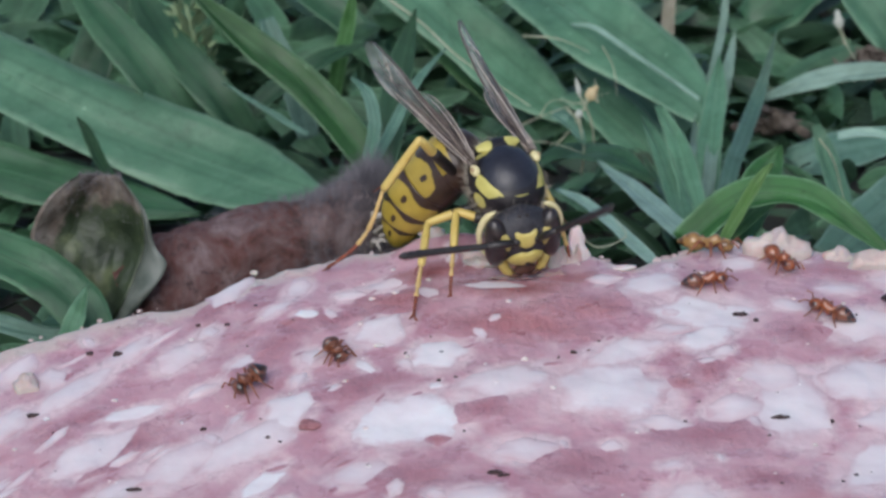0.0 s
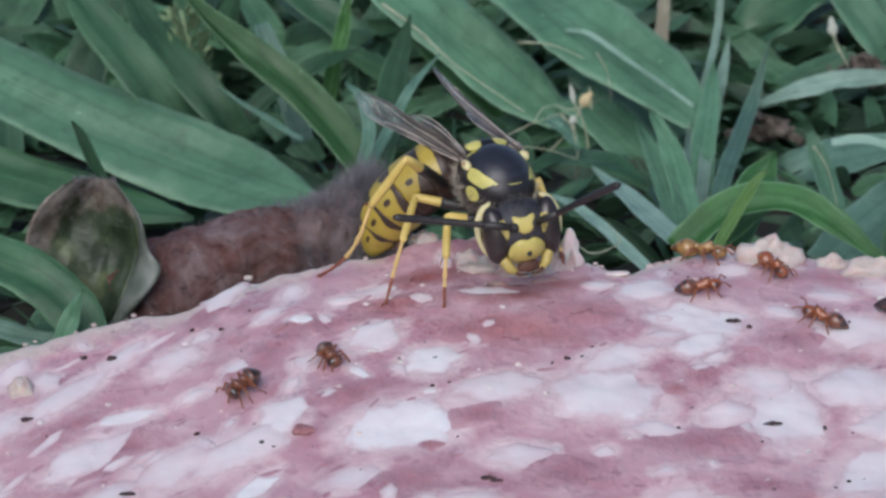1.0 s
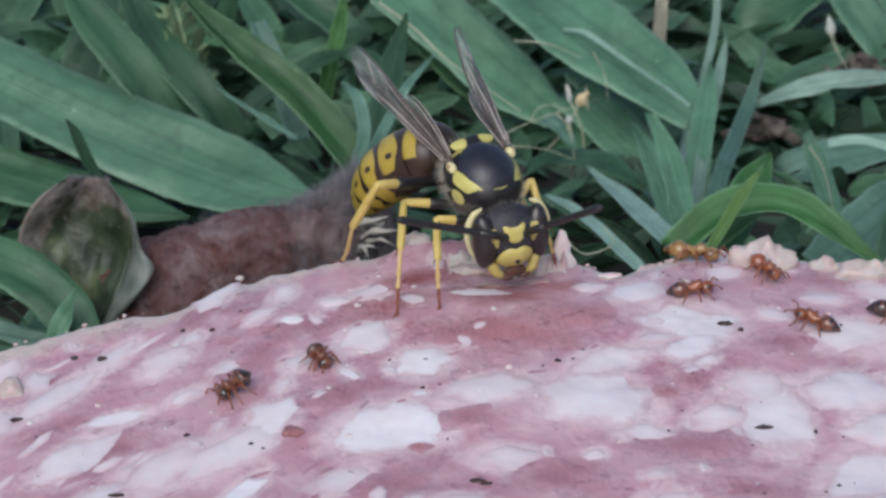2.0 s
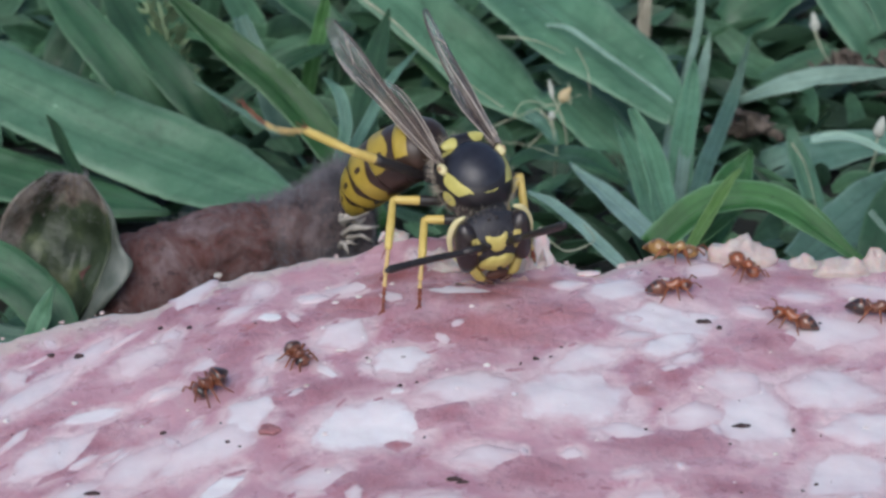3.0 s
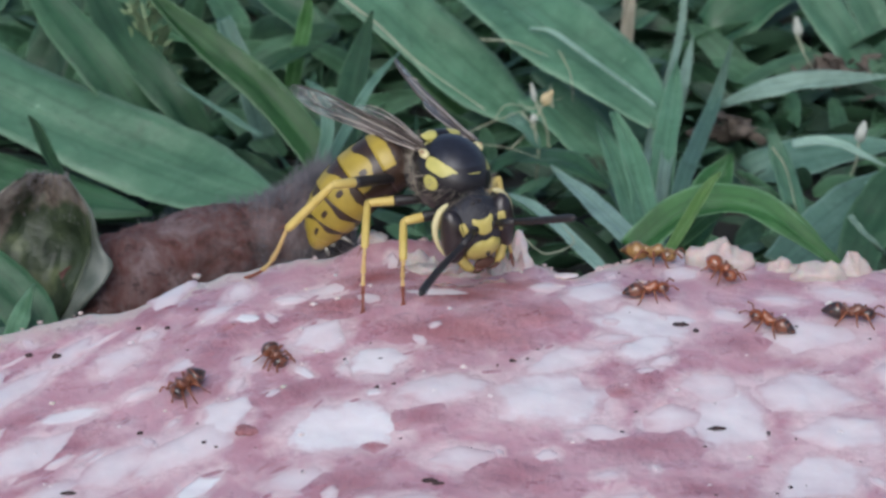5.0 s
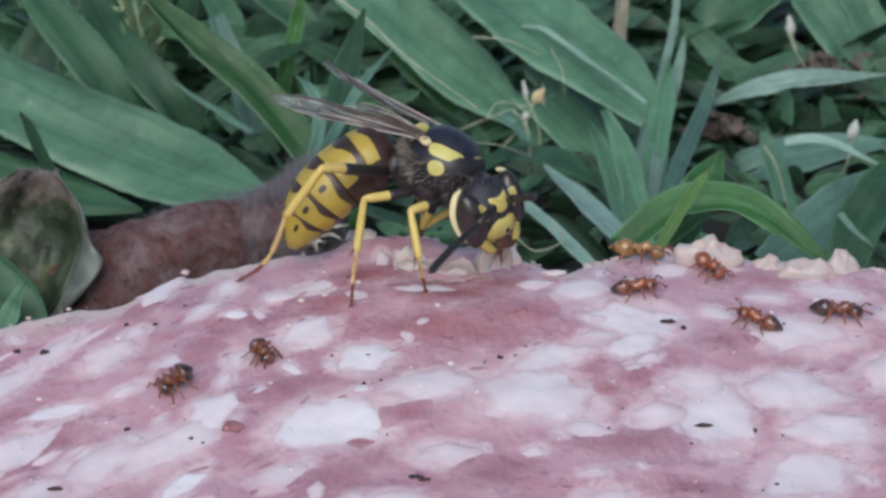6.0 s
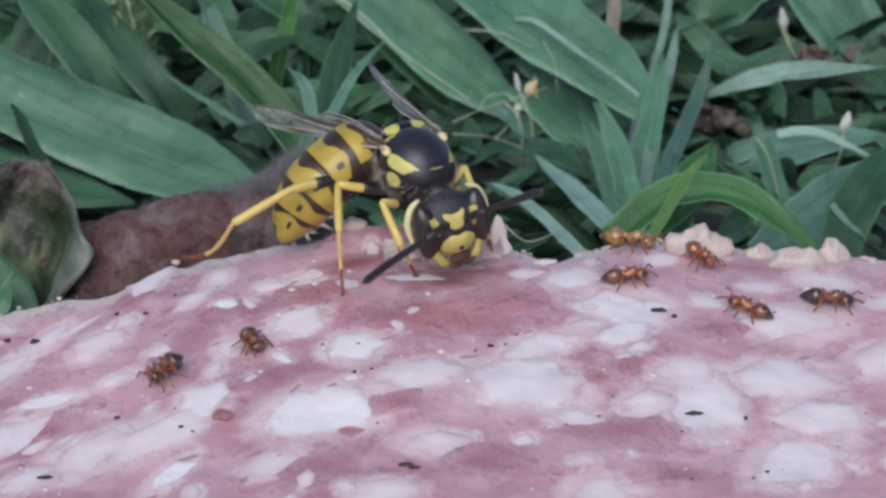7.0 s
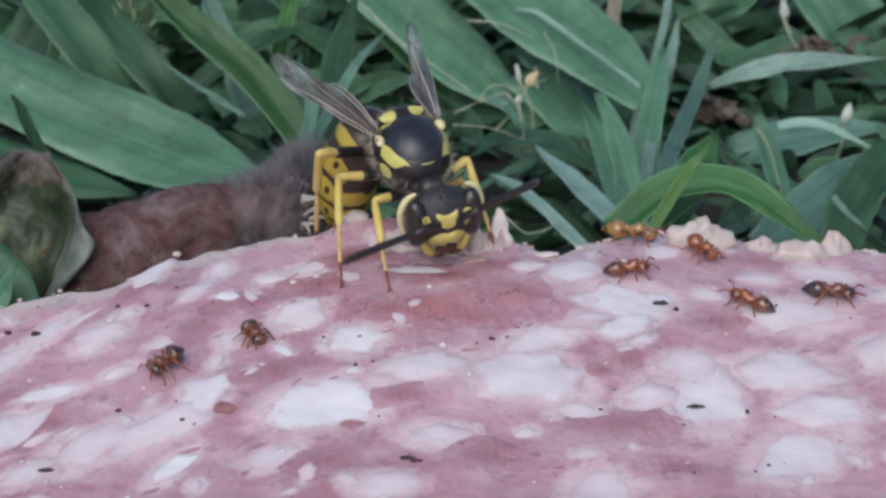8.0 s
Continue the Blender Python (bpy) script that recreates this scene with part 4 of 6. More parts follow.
blade([(16.95, 41.00, -6.14), (18.86, 40.00, -5.01), (21.07, 40.00, -4.48), (23.62, 40.00, -4.27), (27.12, 40.00, -4.10)], 1.46, LEAF_MINT, fold=0.22, label="pale bluish grass blade lying level", wave=0.12, seed=33, base=0.25)
blade([(23.09, 58.00, -1.24), (25.29, 57.00, -4.66), (27.65, 56.00, -7.72), (30.26, 55.00, -11.55)], 3.17, LEAF, fold=0.15, label="wide green grass blade in the tangle behind the slice", wave=0.12, seed=34)
blade([(20.21, 16.00, -6.80), (21.21, 18.00, -5.25), (22.69, 20.00, -3.92), (24.32, 22.00, -2.84)], 2.53, LEAF_DEEP, fold=0.2, label="dark green grass blade in the tangle behind the slice", wave=0.12, seed=35)
blade([(16.32, 38.00, -10.76), (19.11, 38.00, -9.00), (22.42, 39.00, -8.34), (27.41, 40.00, -8.08)], 2.99, LEAF_BLUE, fold=0.12, label="broad bluish leaf in the tangle behind the slice", wave=0.12, seed=36)
blade([(17.42, 20.00, -8.30), (19.60, 22.00, -7.10), (21.85, 24.00, -6.00), (24.44, 26.00, -5.00)], 2.88, LEAF_BLUE, fold=0.15, label="broad bluish grass blade in the tangle behind the slice", wave=0.12, seed=37)
blade([(19.95, 34.00, -6.25), (21.17, 34.00, -6.12), (22.32, 34.00, -6.25), (23.68, 34.00, -6.82), (25.91, 34.00, -7.85)], 0.60, LEAF_MINT, fold=0.5, label="pale twisted grass blade in the tangle behind the slice", wave=0.12, seed=38)
blade([(19.43, 14.00, -3.46), (20.05, 14.00, -4.17), (21.18, 14.00, -5.22)], 0.35, LEAF_MINT, fold=0.4, label="pale narrow grass blade", wave=0.12, seed=39)
blade([(12.42, 53.00, -6.18), (12.49, 53.00, -3.66), (12.69, 53.00, -1.17)], 0.91, STRAW, fold=0.3, label="pale dry straw in the tangle behind the slice", wave=0.12, seed=40)
blade([(-21.19, 34.00, -4.54), (-20.43, 36.00, -1.93), (-19.66, 38.00, 0.72), (-19.22, 40.00, 2.80)], 2.79, LEAF_DEEP, fold=0.2, label="green grass blade in the tangle behind the slice", wave=0.12, seed=41)
blade([(-11.67, 31.00, -5.44), (-13.48, 31.00, -2.71), (-15.72, 33.00, -0.80), (-17.54, 36.00, 0.91), (-18.65, 38.00, 2.62)], 2.35, LEAF_DEEP, fold=0.3, label="green grass blade in the tangle behind the slice", wave=0.12, seed=42)
# darkened by the deep green, which paints the shade here
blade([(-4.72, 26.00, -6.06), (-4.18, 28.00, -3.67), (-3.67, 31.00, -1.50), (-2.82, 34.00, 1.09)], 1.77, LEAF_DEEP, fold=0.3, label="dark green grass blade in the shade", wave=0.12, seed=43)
blade([(-8.28, 26.00, -3.42), (-9.83, 26.00, -2.44), (-11.22, 26.00, -1.49), (-12.47, 26.00, -0.61)], 0.37, LEAF_BLUE, fold=0.4, label="narrow grass blade in the tangle behind the slice", wave=0.12, seed=44)
blade([(-5.48, 24.00, -5.40), (-4.11, 26.00, -3.35), (-2.71, 28.00, -1.26), (-1.28, 30.00, -0.01)], 0.58, LEAF_BLUE, fold=0.4, label="narrow pale grass blade in the tangle behind the slice", wave=0.12, seed=45)
blade([(-17.26, 20.00, -4.06), (-18.00, 20.00, -2.63), (-18.47, 20.00, -1.36), (-18.90, 20.00, -0.52)], 0.70, LEAF_DEEP, fold=0.4, label="dark green grass tip in the tangle behind the slice", wave=0.12, seed=46)
blade([(-5.18, 24.00, -4.21), (-4.82, 24.00, -2.44), (-5.18, 25.00, -0.99), (-6.06, 26.00, -0.39)], 0.73, LEAF_BLUE, fold=0.3, label="pale bent grass blade in the tangle behind the slice", wave=0.12, seed=47)
blade([(11.73, 24.00, -10.42), (12.71, 32.00, -6.65), (13.63, 37.00, -4.97), (14.29, 41.00, -3.48)], 1.50, LEAF, fold=0.3, label="long green grass blade with a pale edge", wave=0.12, seed=48)
blade([(18.62, 60.00, -6.92), (21.79, 60.00, -4.29), (25.34, 60.00, -2.43)], 4.75, LEAF_DEEP, fold=0.2, label="wide grass blade in the tangle behind the slice", wave=0.12, seed=51)
blade([(26.11, 60.00, -1.12), (28.16, 59.00, -4.60), (29.81, 58.00, -7.33), (32.08, 57.00, -11.20)], 2.92, LEAF, fold=0.2, label="wide pale green grass blade in the tangle behind the slice", wave=0.12, seed=52)
blade([(-12.52, 60.00, -2.43), (-8.10, 58.00, -5.28), (-4.46, 56.00, -8.47)], 2.53, LEAF_DEEP, fold=0.2, label="grass blade in the tangle behind the slice", wave=0.12, seed=53)
wisp([(2.27, 31.00, -4.74), (3.61, 31.00, -4.12), (5.23, 31.00, -3.50), (7.30, 31.00, -2.79)], 0.04)
wisp([(5.09, 31.00, -3.65), (5.70, 31.00, -4.43), (6.02, 31.00, -5.99)], 0.07)
wisp([(3.61, 31.00, -4.12), (4.34, 31.00, -3.19), (6.13, 31.00, -3.50)], 0.04)
wisp([(6.41, 31.00, -2.72), (6.72, 31.00, -3.34), (6.55, 31.00, -2.11)], 0.06)
wisp([(2.25, 30.00, -5.05), (4.33, 30.00, -5.27), (6.72, 30.00, -6.14)], 0.04)
wisp([(-4.47, 38.00, 0.72), (-2.59, 37.00, -0.45), (-0.43, 35.00, -1.98), (3.18, 32.00, -3.79)], 0.08)
wisp([(3.04, 40.00, -2.04), (4.95, 40.00, -2.20), (6.87, 40.00, -3.02)], 0.06)
wisp([(7.26, 36.00, -1.62), (7.90, 36.00, -2.89), (8.09, 36.00, -4.49)], 0.05)
wisp([(20.79, 40.00, -1.71), (21.33, 40.00, -2.86), (21.85, 40.00, -3.68)], 0.07)
wisp([(14.52, 14.00, -2.06), (15.88, 14.00, -3.42), (16.97, 14.00, -4.52)], 0.04)
wisp([(4.27, 8.00, -2.37), (5.26, 8.00, -3.14), (6.47, 8.00, -2.63), (5.96, 8.00, -1.85)], 0.05)
wisp([(17.31, 24.00, -3.32), (18.07, 24.00, -4.50), (18.77, 24.00, -6.89)], 0.06)


def build_undergrowth():
    """The low mat of blades that nobody could count."""
    rng = random.Random(11)
    bm = bmesh.new()
    across = bm.verts.layers.float.new("across")
    for k in range(3400):
        y = rng.uniform(2, 100) if k < 2600 else rng.uniform(-150, 160)
        x = rng.uniform(-0.24 * (y + 84) - 8, 0.24 * (y + 84) + 8) if k < 2600 else rng.uniform(-150, 150)
        if math.hypot(x - SX, y - SY) < SR + 3 or math.hypot(x, y + 84) < 45:
            continue
        far = min(max((y - 38) / 45, 0), 1)
        length, w = rng.uniform(2.5, 5.5) + rng.uniform(4, 14) * far, rng.uniform(0.7, 2.0) + rng.uniform(0.4, 2.6) * far
        head = rng.uniform(0, 2 * math.pi)
        lean = rng.uniform(0.75, 1.35)
        d = Vector((math.cos(head) * math.sin(lean), math.sin(head) * math.sin(lean), math.cos(lean)))
        side = d.orthogonal().normalized()
        side = Matrix.Rotation(rng.uniform(0, 6.28), 3, d) @ side
        n0 = side.cross(d)
        foot = Vector((x, y, GROUND - 0.8))
        rows = []
        for i in range(9):
            s = i / 8
            p = foot + d * (length * s) - Vector((0, 0, 1)) * (length * 0.30 * s * s * math.sin(lean))
            ww = w / 2 * (0.6 + 0.4 * min(1, s * 3)) * math.sqrt(max(1 - s ** 2.2, 0.002))
            row = []
            for u in (-1, -0.5, 0, 0.5, 1):
                v = bm.verts.new(p + side * (u * ww) + n0 * (0.25 * ww * abs(u)))
                v[across] = u
                row.append(v)
            rows.append(row)
        grid_faces(bm, rows)
    return tagged(finish("grass", bm, UNDER), "tangle of shorter green grass behind and around the slice", "grass", kind="stuff")


UNDER = make_leaf("undergrowth_green", (0.024, 0.066, 0.032), (0.055, 0.130, 0.067), (0.110, 0.21, 0.123), island=True)
build_undergrowth()


STICK_PATH = smooth_path([(-15.5, 7.6, -5.2), (-12.5, 8.6, -4.6), (-9.2, 9.8, -3.8), (-6.6, 10.5, -3.4), (-4.8, 11.0, -3.4), (-3.3, 11.5, -3.6)], 80)


def stick_at(s):
    """Middle, direction, side and radius of the twig at s from 0 to 1."""
    f = min(max(s, 0.0), 1.0) * 78.99
    k = int(f)
    p = STICK_PATH[k].lerp(STICK_PATH[k + 1], f - k)
    d = (STICK_PATH[min(k + 2, 79)] - STICK_PATH[max(k - 1, 0)]).normalized()
    side = d.cross(Vector((0, 0, 1))).normalized()
    r = 2.05 + 0.2 * math.sin(s * 9) + 0.10 * math.exp(-((s - 0.74) / 0.16) ** 2)
    r *= min(1.0, 0.72 + s * 3) * (1 if s < 0.90 else math.sqrt(max(1 - ((s - 0.90) / 0.102) ** 2, 0.02)))
    return p, d, side, side.cross(d), r


def build_stick():
    """A rotten brown twig lying in the grass, swollen and fuzzy at one end."""
    bm = bmesh.new()
    weathered = bm.verts.layers.float.new("weathered")
    rows = []
    for k in range(110):
        p, d, side, up, r = stick_at(k / 109)
        row = []
        for j in range(56):
            a = 2 * math.pi * j / 56
            n0 = side * math.cos(a) + up * math.sin(a)
            q = p + n0 * r
            groove = 0.05 * math.sin(a * 17 + 5 * noise.noise(q / 2.5))
            v = bm.verts.new(p + n0 * r * (1 + 0.15 * noise.noise(q / 1.6) + 0.07 * noise.noise(q / 0.5) + 0.35 * groove))
            v[weathered] = k / 109
            row.append(v)
        rows.append(row)
    grid_faces(bm, rows, closed=True)
    bm.faces.new(rows[0])
    bm.faces.new(list(reversed(rows[-1])))
    stick = tagged(finish("twig", bm, BARK), "rotten mauve-brown twig with a fuzzy grey end, lying in the grass", "twig")
    rng = random.Random(8)
    bm = bmesh.new()
    for _ in range(13000):
        s = min(rng.betavariate(4.6, 1.5), 0.985)
        p, d, side, up, r = stick_at(s)
        a = rng.uniform(0, 2 * math.pi)
        n0 = side * math.cos(a) + up * math.sin(a)
        root = p + n0 * (r - 0.12)
        long = rng.uniform(0.2, 0.5) + 1.7 * math.exp(-((s - 0.82) / 0.12) ** 2) * max(0.1, n0.z) * rng.random()
        end = root + n0 * long + Vector((rng.uniform(-0.3, 0.3), rng.uniform(-0.3, 0.3), rng.uniform(-0.2, 0.3)))
        o = d * 0.016
        bm.faces.new([bm.verts.new(root + o), bm.verts.new(root - o), bm.verts.new(end)])
    part("fuzz", bm, FUZZ, stick, "short grey fuzz", smooth=False)["kind"] = "stuff"
    # pale torn fibres at the broken end
    for k in range(9):
        p, d, side, up, r = stick_at(0.985)
        a = Vector((-4.2 + rng.uniform(-0.3, 0.3), 8.3 + rng.uniform(-0.3, 0.3), -3.0 + 0.17 * k))
        b = a + Vector((rng.uniform(0.3, 1.3), rng.uniform(-0.4, 0.3), rng.uniform(-0.7, 0.5)))
        mid = (a + b) / 2 + Vector((0, 0, rng.uniform(-0.05, 0.25)))
        part("fibre", tube([p + (a - p) * 0.2, a, mid, b], (0.06, 0.13, 0.10, 0.02), 6), STRAW_TORN, stick, "pale torn fibre")


build_stick()


def build_dead_leaf():
    """A withered leaf, cupped like a hood, with a pale edge rolled forward."""
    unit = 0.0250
    left = smooth_path([(-30, -126, 0), (-85, -85, 0), (-118, -20, 0), (-112, 55, 0), (-70, 110, 0), (5, 138, 0)], 34)
    right = smooth_path([(42, -122, 0), (72, -62, 0), (74, 0, 0), (56, 55, 0), (34, 100, 0), (10, 136, 0)], 34)
    bm = bmesh.new()
    mark = bm.verts.layers.float.new("mark")
    sheets, lip = [], []
    for i in range(34):
        s = i / 33
        front, behind = [], []
        for j in range(25):
            u = -1 + j / 12
            p = left[i].lerp(right[i], j / 24)
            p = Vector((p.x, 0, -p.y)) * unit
            p.y = 1.5 * math.sin(math.pi * min(0.25 + s * 0.8, 1.0)) * (1 - u * u) - 0.9 * (1 - s) + 0.5 * noise.noise(Vector((u * 1.6, s * 3.5, 1))) + 0.16 * noise.noise(Vector((u * 5, s * 9, 1)))
            p.z += 0.12 * noise.noise(Vector((u * 6, s * 3, 8))) * (1.6 if i < 3 else 0.6)
            grow = 0.33 + 0.62 * min(max((s - 0.10) / 0.22, 0), 1) * min(max((u + 0.72) / 0.35, 0), 1)
            for sheet, off in ((front, 0.0), (behind, 0.08)):
                v = bm.verts.new(p + Vector((0, off, 0)))
                v[mark] = grow
                sheet.append(v)
            if j == 24:
                lip.append(p.copy())
        sheets.append(front + list(reversed(behind)))
    grid_faces(bm, sheets, closed=True)
    bm.faces.new(sheets[0])
    bm.faces.new(list(reversed(sheets[-1])))
    leaf = finish("dead_leaf", bm, DEAD_LEAF)
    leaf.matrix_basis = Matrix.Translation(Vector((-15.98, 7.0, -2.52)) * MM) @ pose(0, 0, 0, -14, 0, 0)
    tagged(leaf, "curled dead leaf, grey-brown and olive with a pale edge", "leaf")
    bm = bmesh.new()
    outer = smooth_path([(46, -122, 0), (84, -64, 0), (96, -6, 0), (116, 30, 0), (72, 92, 0), (28, 134, 0)], 34)
    rows = []
    for i in range(34):
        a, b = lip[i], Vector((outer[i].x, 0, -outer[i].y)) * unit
        b.y = a.y - 0.55 - 0.3 * math.sin(math.pi * i / 33)
        front, behind = [], []
        for j in range(7):
            f = j / 6
            q = a.lerp(b, f) + Vector((0, -0.30 * math.sin(math.pi * f), 0)) + Vector((0, 0.12 * noise.noise(Vector((f * 3, i / 5, 3))), 0))
            front.append(bm.verts.new(q))
            behind.append(bm.verts.new(q + Vector((0, 0.07, 0))))
        rows.append(front + list(reversed(behind)))
    grid_faces(bm, rows, closed=True)
    bm.faces.new(rows[0])
    bm.faces.new(list(reversed(rows[-1])))
    part("rolled_edge", bm, DEAD_EDGE, leaf, "pale grey rolled leaf edge")
    rng = random.Random(3)
    bm = bmesh.new()
    for _ in range(260):
        j = rng.randint(0, 24)
        s = rng.random() ** 2 * 0.3
        p = left[int(s * 33)].lerp(right[int(s * 33)], rng.random())
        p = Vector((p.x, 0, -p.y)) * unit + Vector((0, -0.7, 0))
        e = p + Vector((rng.gauss(0, 0.14), -0.1, rng.uniform(0.05, 0.35)))
        bm.faces.new([bm.verts.new(p + Vector((0.016, 0, 0))), bm.verts.new(p - Vector((0.016, 0, 0))), bm.verts.new(e)])
    part("frayed_tip", bm, FUZZ, leaf, "frayed brown tip", smooth=False)["kind"] = "stuff"


build_dead_leaf()


def seed_head(x, y, z, height, lean, seed):
    """A fuzzy grass seed head on its stem: many small scales."""
    rng = random.Random(seed)
    root = new("seed_head")
    root.location = (x * MM, y * MM, z * MM)
    tagged(root, "fuzzy pale green grass seed head", "seed head", "seed heads")
    part("stem", tube([(0, 0, GROUND - z - 0.5), (lean * 0.3, 0, height * 0.3), (lean, 0, height)], (0.25, 0.22, 0.1), 8), SEED, root)
    bm = bmesh.new()
    for _ in range(160):
        s = rng.uniform(0.1, 1.0)
        a = rng.uniform(0, 6.28)
        c = Vector((lean * s, 0, height * s)) + Vector((math.cos(a), math.sin(a), 0)) * rng.uniform(0.2, 0.75)
        d = Vector((math.cos(a), math.sin(a), rng.uniform(0.5, 2.0))).normalized() * rng.uniform(0.5, 1.1)
        o = d.orthogonal().normalized() * 0.16
        q = d.cross(o).normalized() * 0.12
        v = [bm.verts.new(c), bm.verts.new(c + d * 0.45 + o), bm.verts.new(c + d), bm.verts.new(c + d * 0.45 - o), bm.verts.new(c + d * 0.45 + q)]
        for tri in ((0, 1, 4), (1, 2, 4), (2, 3, 4), (3, 0, 4), (0, 3, 2, 1)):
            bm.faces.new([v[k] for k in tri])
    part("husk", bm, SEED, root, smooth=False)["kind"] = "stuff"


seed_head(-13.70, 34.0, -4.94, 6.4, -1.4, 2)


def husk(x, y, z, size, tilt, material, label):
    """A dry seed or scrap on a thread of stem, caught among the blades."""
    def warp(p):
        return Vector((p.x * (1 - 0.35 * p.z / size[2]), p.y, p.z)) * (1 + 0.25 * noise.noise(p / size[0] + Vector((x, y, 0))))
    root = new("dry_husk")
    root.matrix_basis = pose(x * MM, y * MM, z * MM, 0, tilt, 0)
    tagged(root, label, "husk", "dry husks")
    part("seed", ball(size, warp=warp, seg=18, rings=12), material, root)
    part("stalk", tube(smooth_path([(0, 0, -0.8 * size[2]), (0.3, 0.2, -2.0), (0.2, 0.6, -3.6)], 8), [0.06] * 8, 6), PALE_STEM, root)


husk(6.44, 31.00, -2.79, (0.30, 0.20, 0.44), 35, HUSK, "straw-coloured dry husk hanging in the grass")
husk(5.66, 31.00, -2.48, (0.15, 0.12, 0.52), -12, HUSK_PALE, "slim whitish dry husk in the grass")
husk(24.08, 36.00, -6.15, (0.30, 0.26, 0.60), 14, HUSK_PALE, "whitish seed on a thin stem among the grass")
husk(22.82, 52.00, -4.31, (0.28, 0.22, 0.60), -8, HUSK_PALE, "whitish seed on a thin stem among the grass")
husk(5.72, 31.00, -3.94, (0.21, 0.18, 0.24), 0, HUSK_PALE, "small whitish crumb of chaff in the grass")


def clod(x, y, z, size, seed):
    bm = bmesh.new()
    rng = random.Random(seed)
    for _ in range(44):
        c = Vector((rng.gauss(0, size), rng.gauss(0, size * 0.5), rng.gauss(0, size * 0.4)))
        r = size * rng.uniform(0.2, 0.45)
        turn = Matrix.Rotation(rng.uniform(0, 6.28), 3, Vector((rng.gauss(0, 1), rng.gauss(0, 1), rng.gauss(0, 1))).normalized())
        for v in bmesh.ops.create_icosphere(bm, subdivisions=2, radius=r)["verts"]:
            q = v.co * (1 + 0.6 * noise.noise(v.co / r * 1.3 + c))
            v.co = turn @ Vector((q.x * 2.2, q.y * 0.9, q.z * 0.28)) + c
    ob = finish("leaf_litter", bm, LITTER)
    ob.location = (x * MM, y * MM, z * MM)
    return tagged(ob, "brown clump of dry litter caught in the grass", "litter", "litter clumps")


clod(24.40, 48.0, -5.98, 1.0, 3)
clod(17.07, 39.0, -7.05, 0.8, 4)



# ---- ants ----
def spot(p, c, r):
    """1 in the middle of a spot, 0.5 on its rim."""
    return 1 - 0.5 * math.sqrt(sum(((p[k] - c[k]) / r[k]) ** 2 for k in range(3)))


def ant_thing(x, y, head_deg, size=1.0, dark=False, lift=0.0, pitch=0.0, pale=False):
    """An ant about two millimetres long, head towards its own +x."""
    rng = random.Random(int(x * 91 + y * 37))
    shell = ANT_DARK if dark else ANT_PALE if pale else ANT
    root = new("ant")
    tagged(root, "small dark brown ant hunched over the slice, head down" if pitch else "small pale amber ant on the rim of the slice" if pale else "small dark brown ant feeding on the slice" if dark else "small amber ant feeding on the slice", "ant", "ants on the slice")
    part("gaster", ball((0.48, 0.30, 0.29), (-0.62, 0, 0.33), 20, 14, mark=lambda p: (0.40 if dark else 0.62) + 0.9 * p.x + 0.34 * math.sin(p.x * 26),
                        warp=lambda p: Vector((p.x, p.y * (1 + 1.25 * min(p.x, 0.1)), p.z * (1 + 1.15 * min(p.x, 0.1)) - 0.35 * p.x * p.x))), ANT_DARK if rng.random() < 0.4 and not pale else shell, root)
    part("petiole", ball((0.13, 0.11, 0.17), (-0.20, 0, 0.36), 12, 8, mark=lambda p: 0.7), shell, root)
    part("thorax", ball((0.35, 0.21, 0.23), (0.10, 0, 0.38), 20, 14, mark=lambda p: 0.62 + 0.6 * p.z, warp=lambda p: p + Vector((0, 0.05 * p.z * math.sin(p.x * 17), 0.07 * math.sin(p.x * 9)))), shell, root)
    ant_head = part("head", ball((0.28, 0.27, 0.23), (0.56, 0, 0.31), 18, 14, mark=lambda p: (0.55 if dark else 0.72) - spot(Vector((p.x, abs(p.y), p.z)), (0.02, 0.24, 0.08), (0.10, 0.10, 0.10)) * 0.6, warp=lambda p: Vector((p.x, p.y * (1 - 0.5 * p.x), p.z))), shell, root)
    for sy in (-1, 1):
        part("antenna", tube([(0.70, 0.08 * sy, 0.40), (0.90, 0.30 * sy, 0.52), (1.12, 0.34 * sy, 0.36 + rng.uniform(-0.1, 0.15))], (0.038, 0.030, 0.040), 6), ANT_LEG, ant_head)
        for k, fx in enumerate((0.25, 0.08, -0.06)):
            reach = (0.42, 0.05, -0.5)[k] + rng.uniform(-0.1, 0.1)
            part("leg", tube([(fx, 0.10 * sy, 0.28), (fx + reach * 0.45, 0.34 * sy, 0.44), (fx + reach * 0.85, 0.50 * sy, 0.15), (fx + reach * 1.15, 0.62 * sy, 0.0)], (0.058, 0.050, 0.034, 0.020), 6), ANT_LEG, root)
    e = 0.3
    nx, ny = (skin_z(x + e, y) - skin_z(x - e, y)) / (2 * e), (skin_z(x, y + e) - skin_z(x, y - e)) / (2 * e)
    up = Vector((-nx, -ny, 1)).normalized()
    fwd = Vector((math.cos(radians(head_deg)), math.sin(radians(head_deg)), 0))
    fwd = (fwd - up * fwd.dot(up)).normalized()
    turn = Matrix((fwd, up.cross(fwd), up)).transposed().to_4x4()
    root.matrix_basis = Matrix.Translation(on_skin(x, y, lift) * MM) @ turn @ Matrix.Rotation(radians(pitch), 4, "Y") @ Matrix.Diagonal((size * (0.74 if pitch else 1.0), size * (1.25 if pitch else 1.0), size * (1.15 if pitch else 1.0), 1.0))
    return root


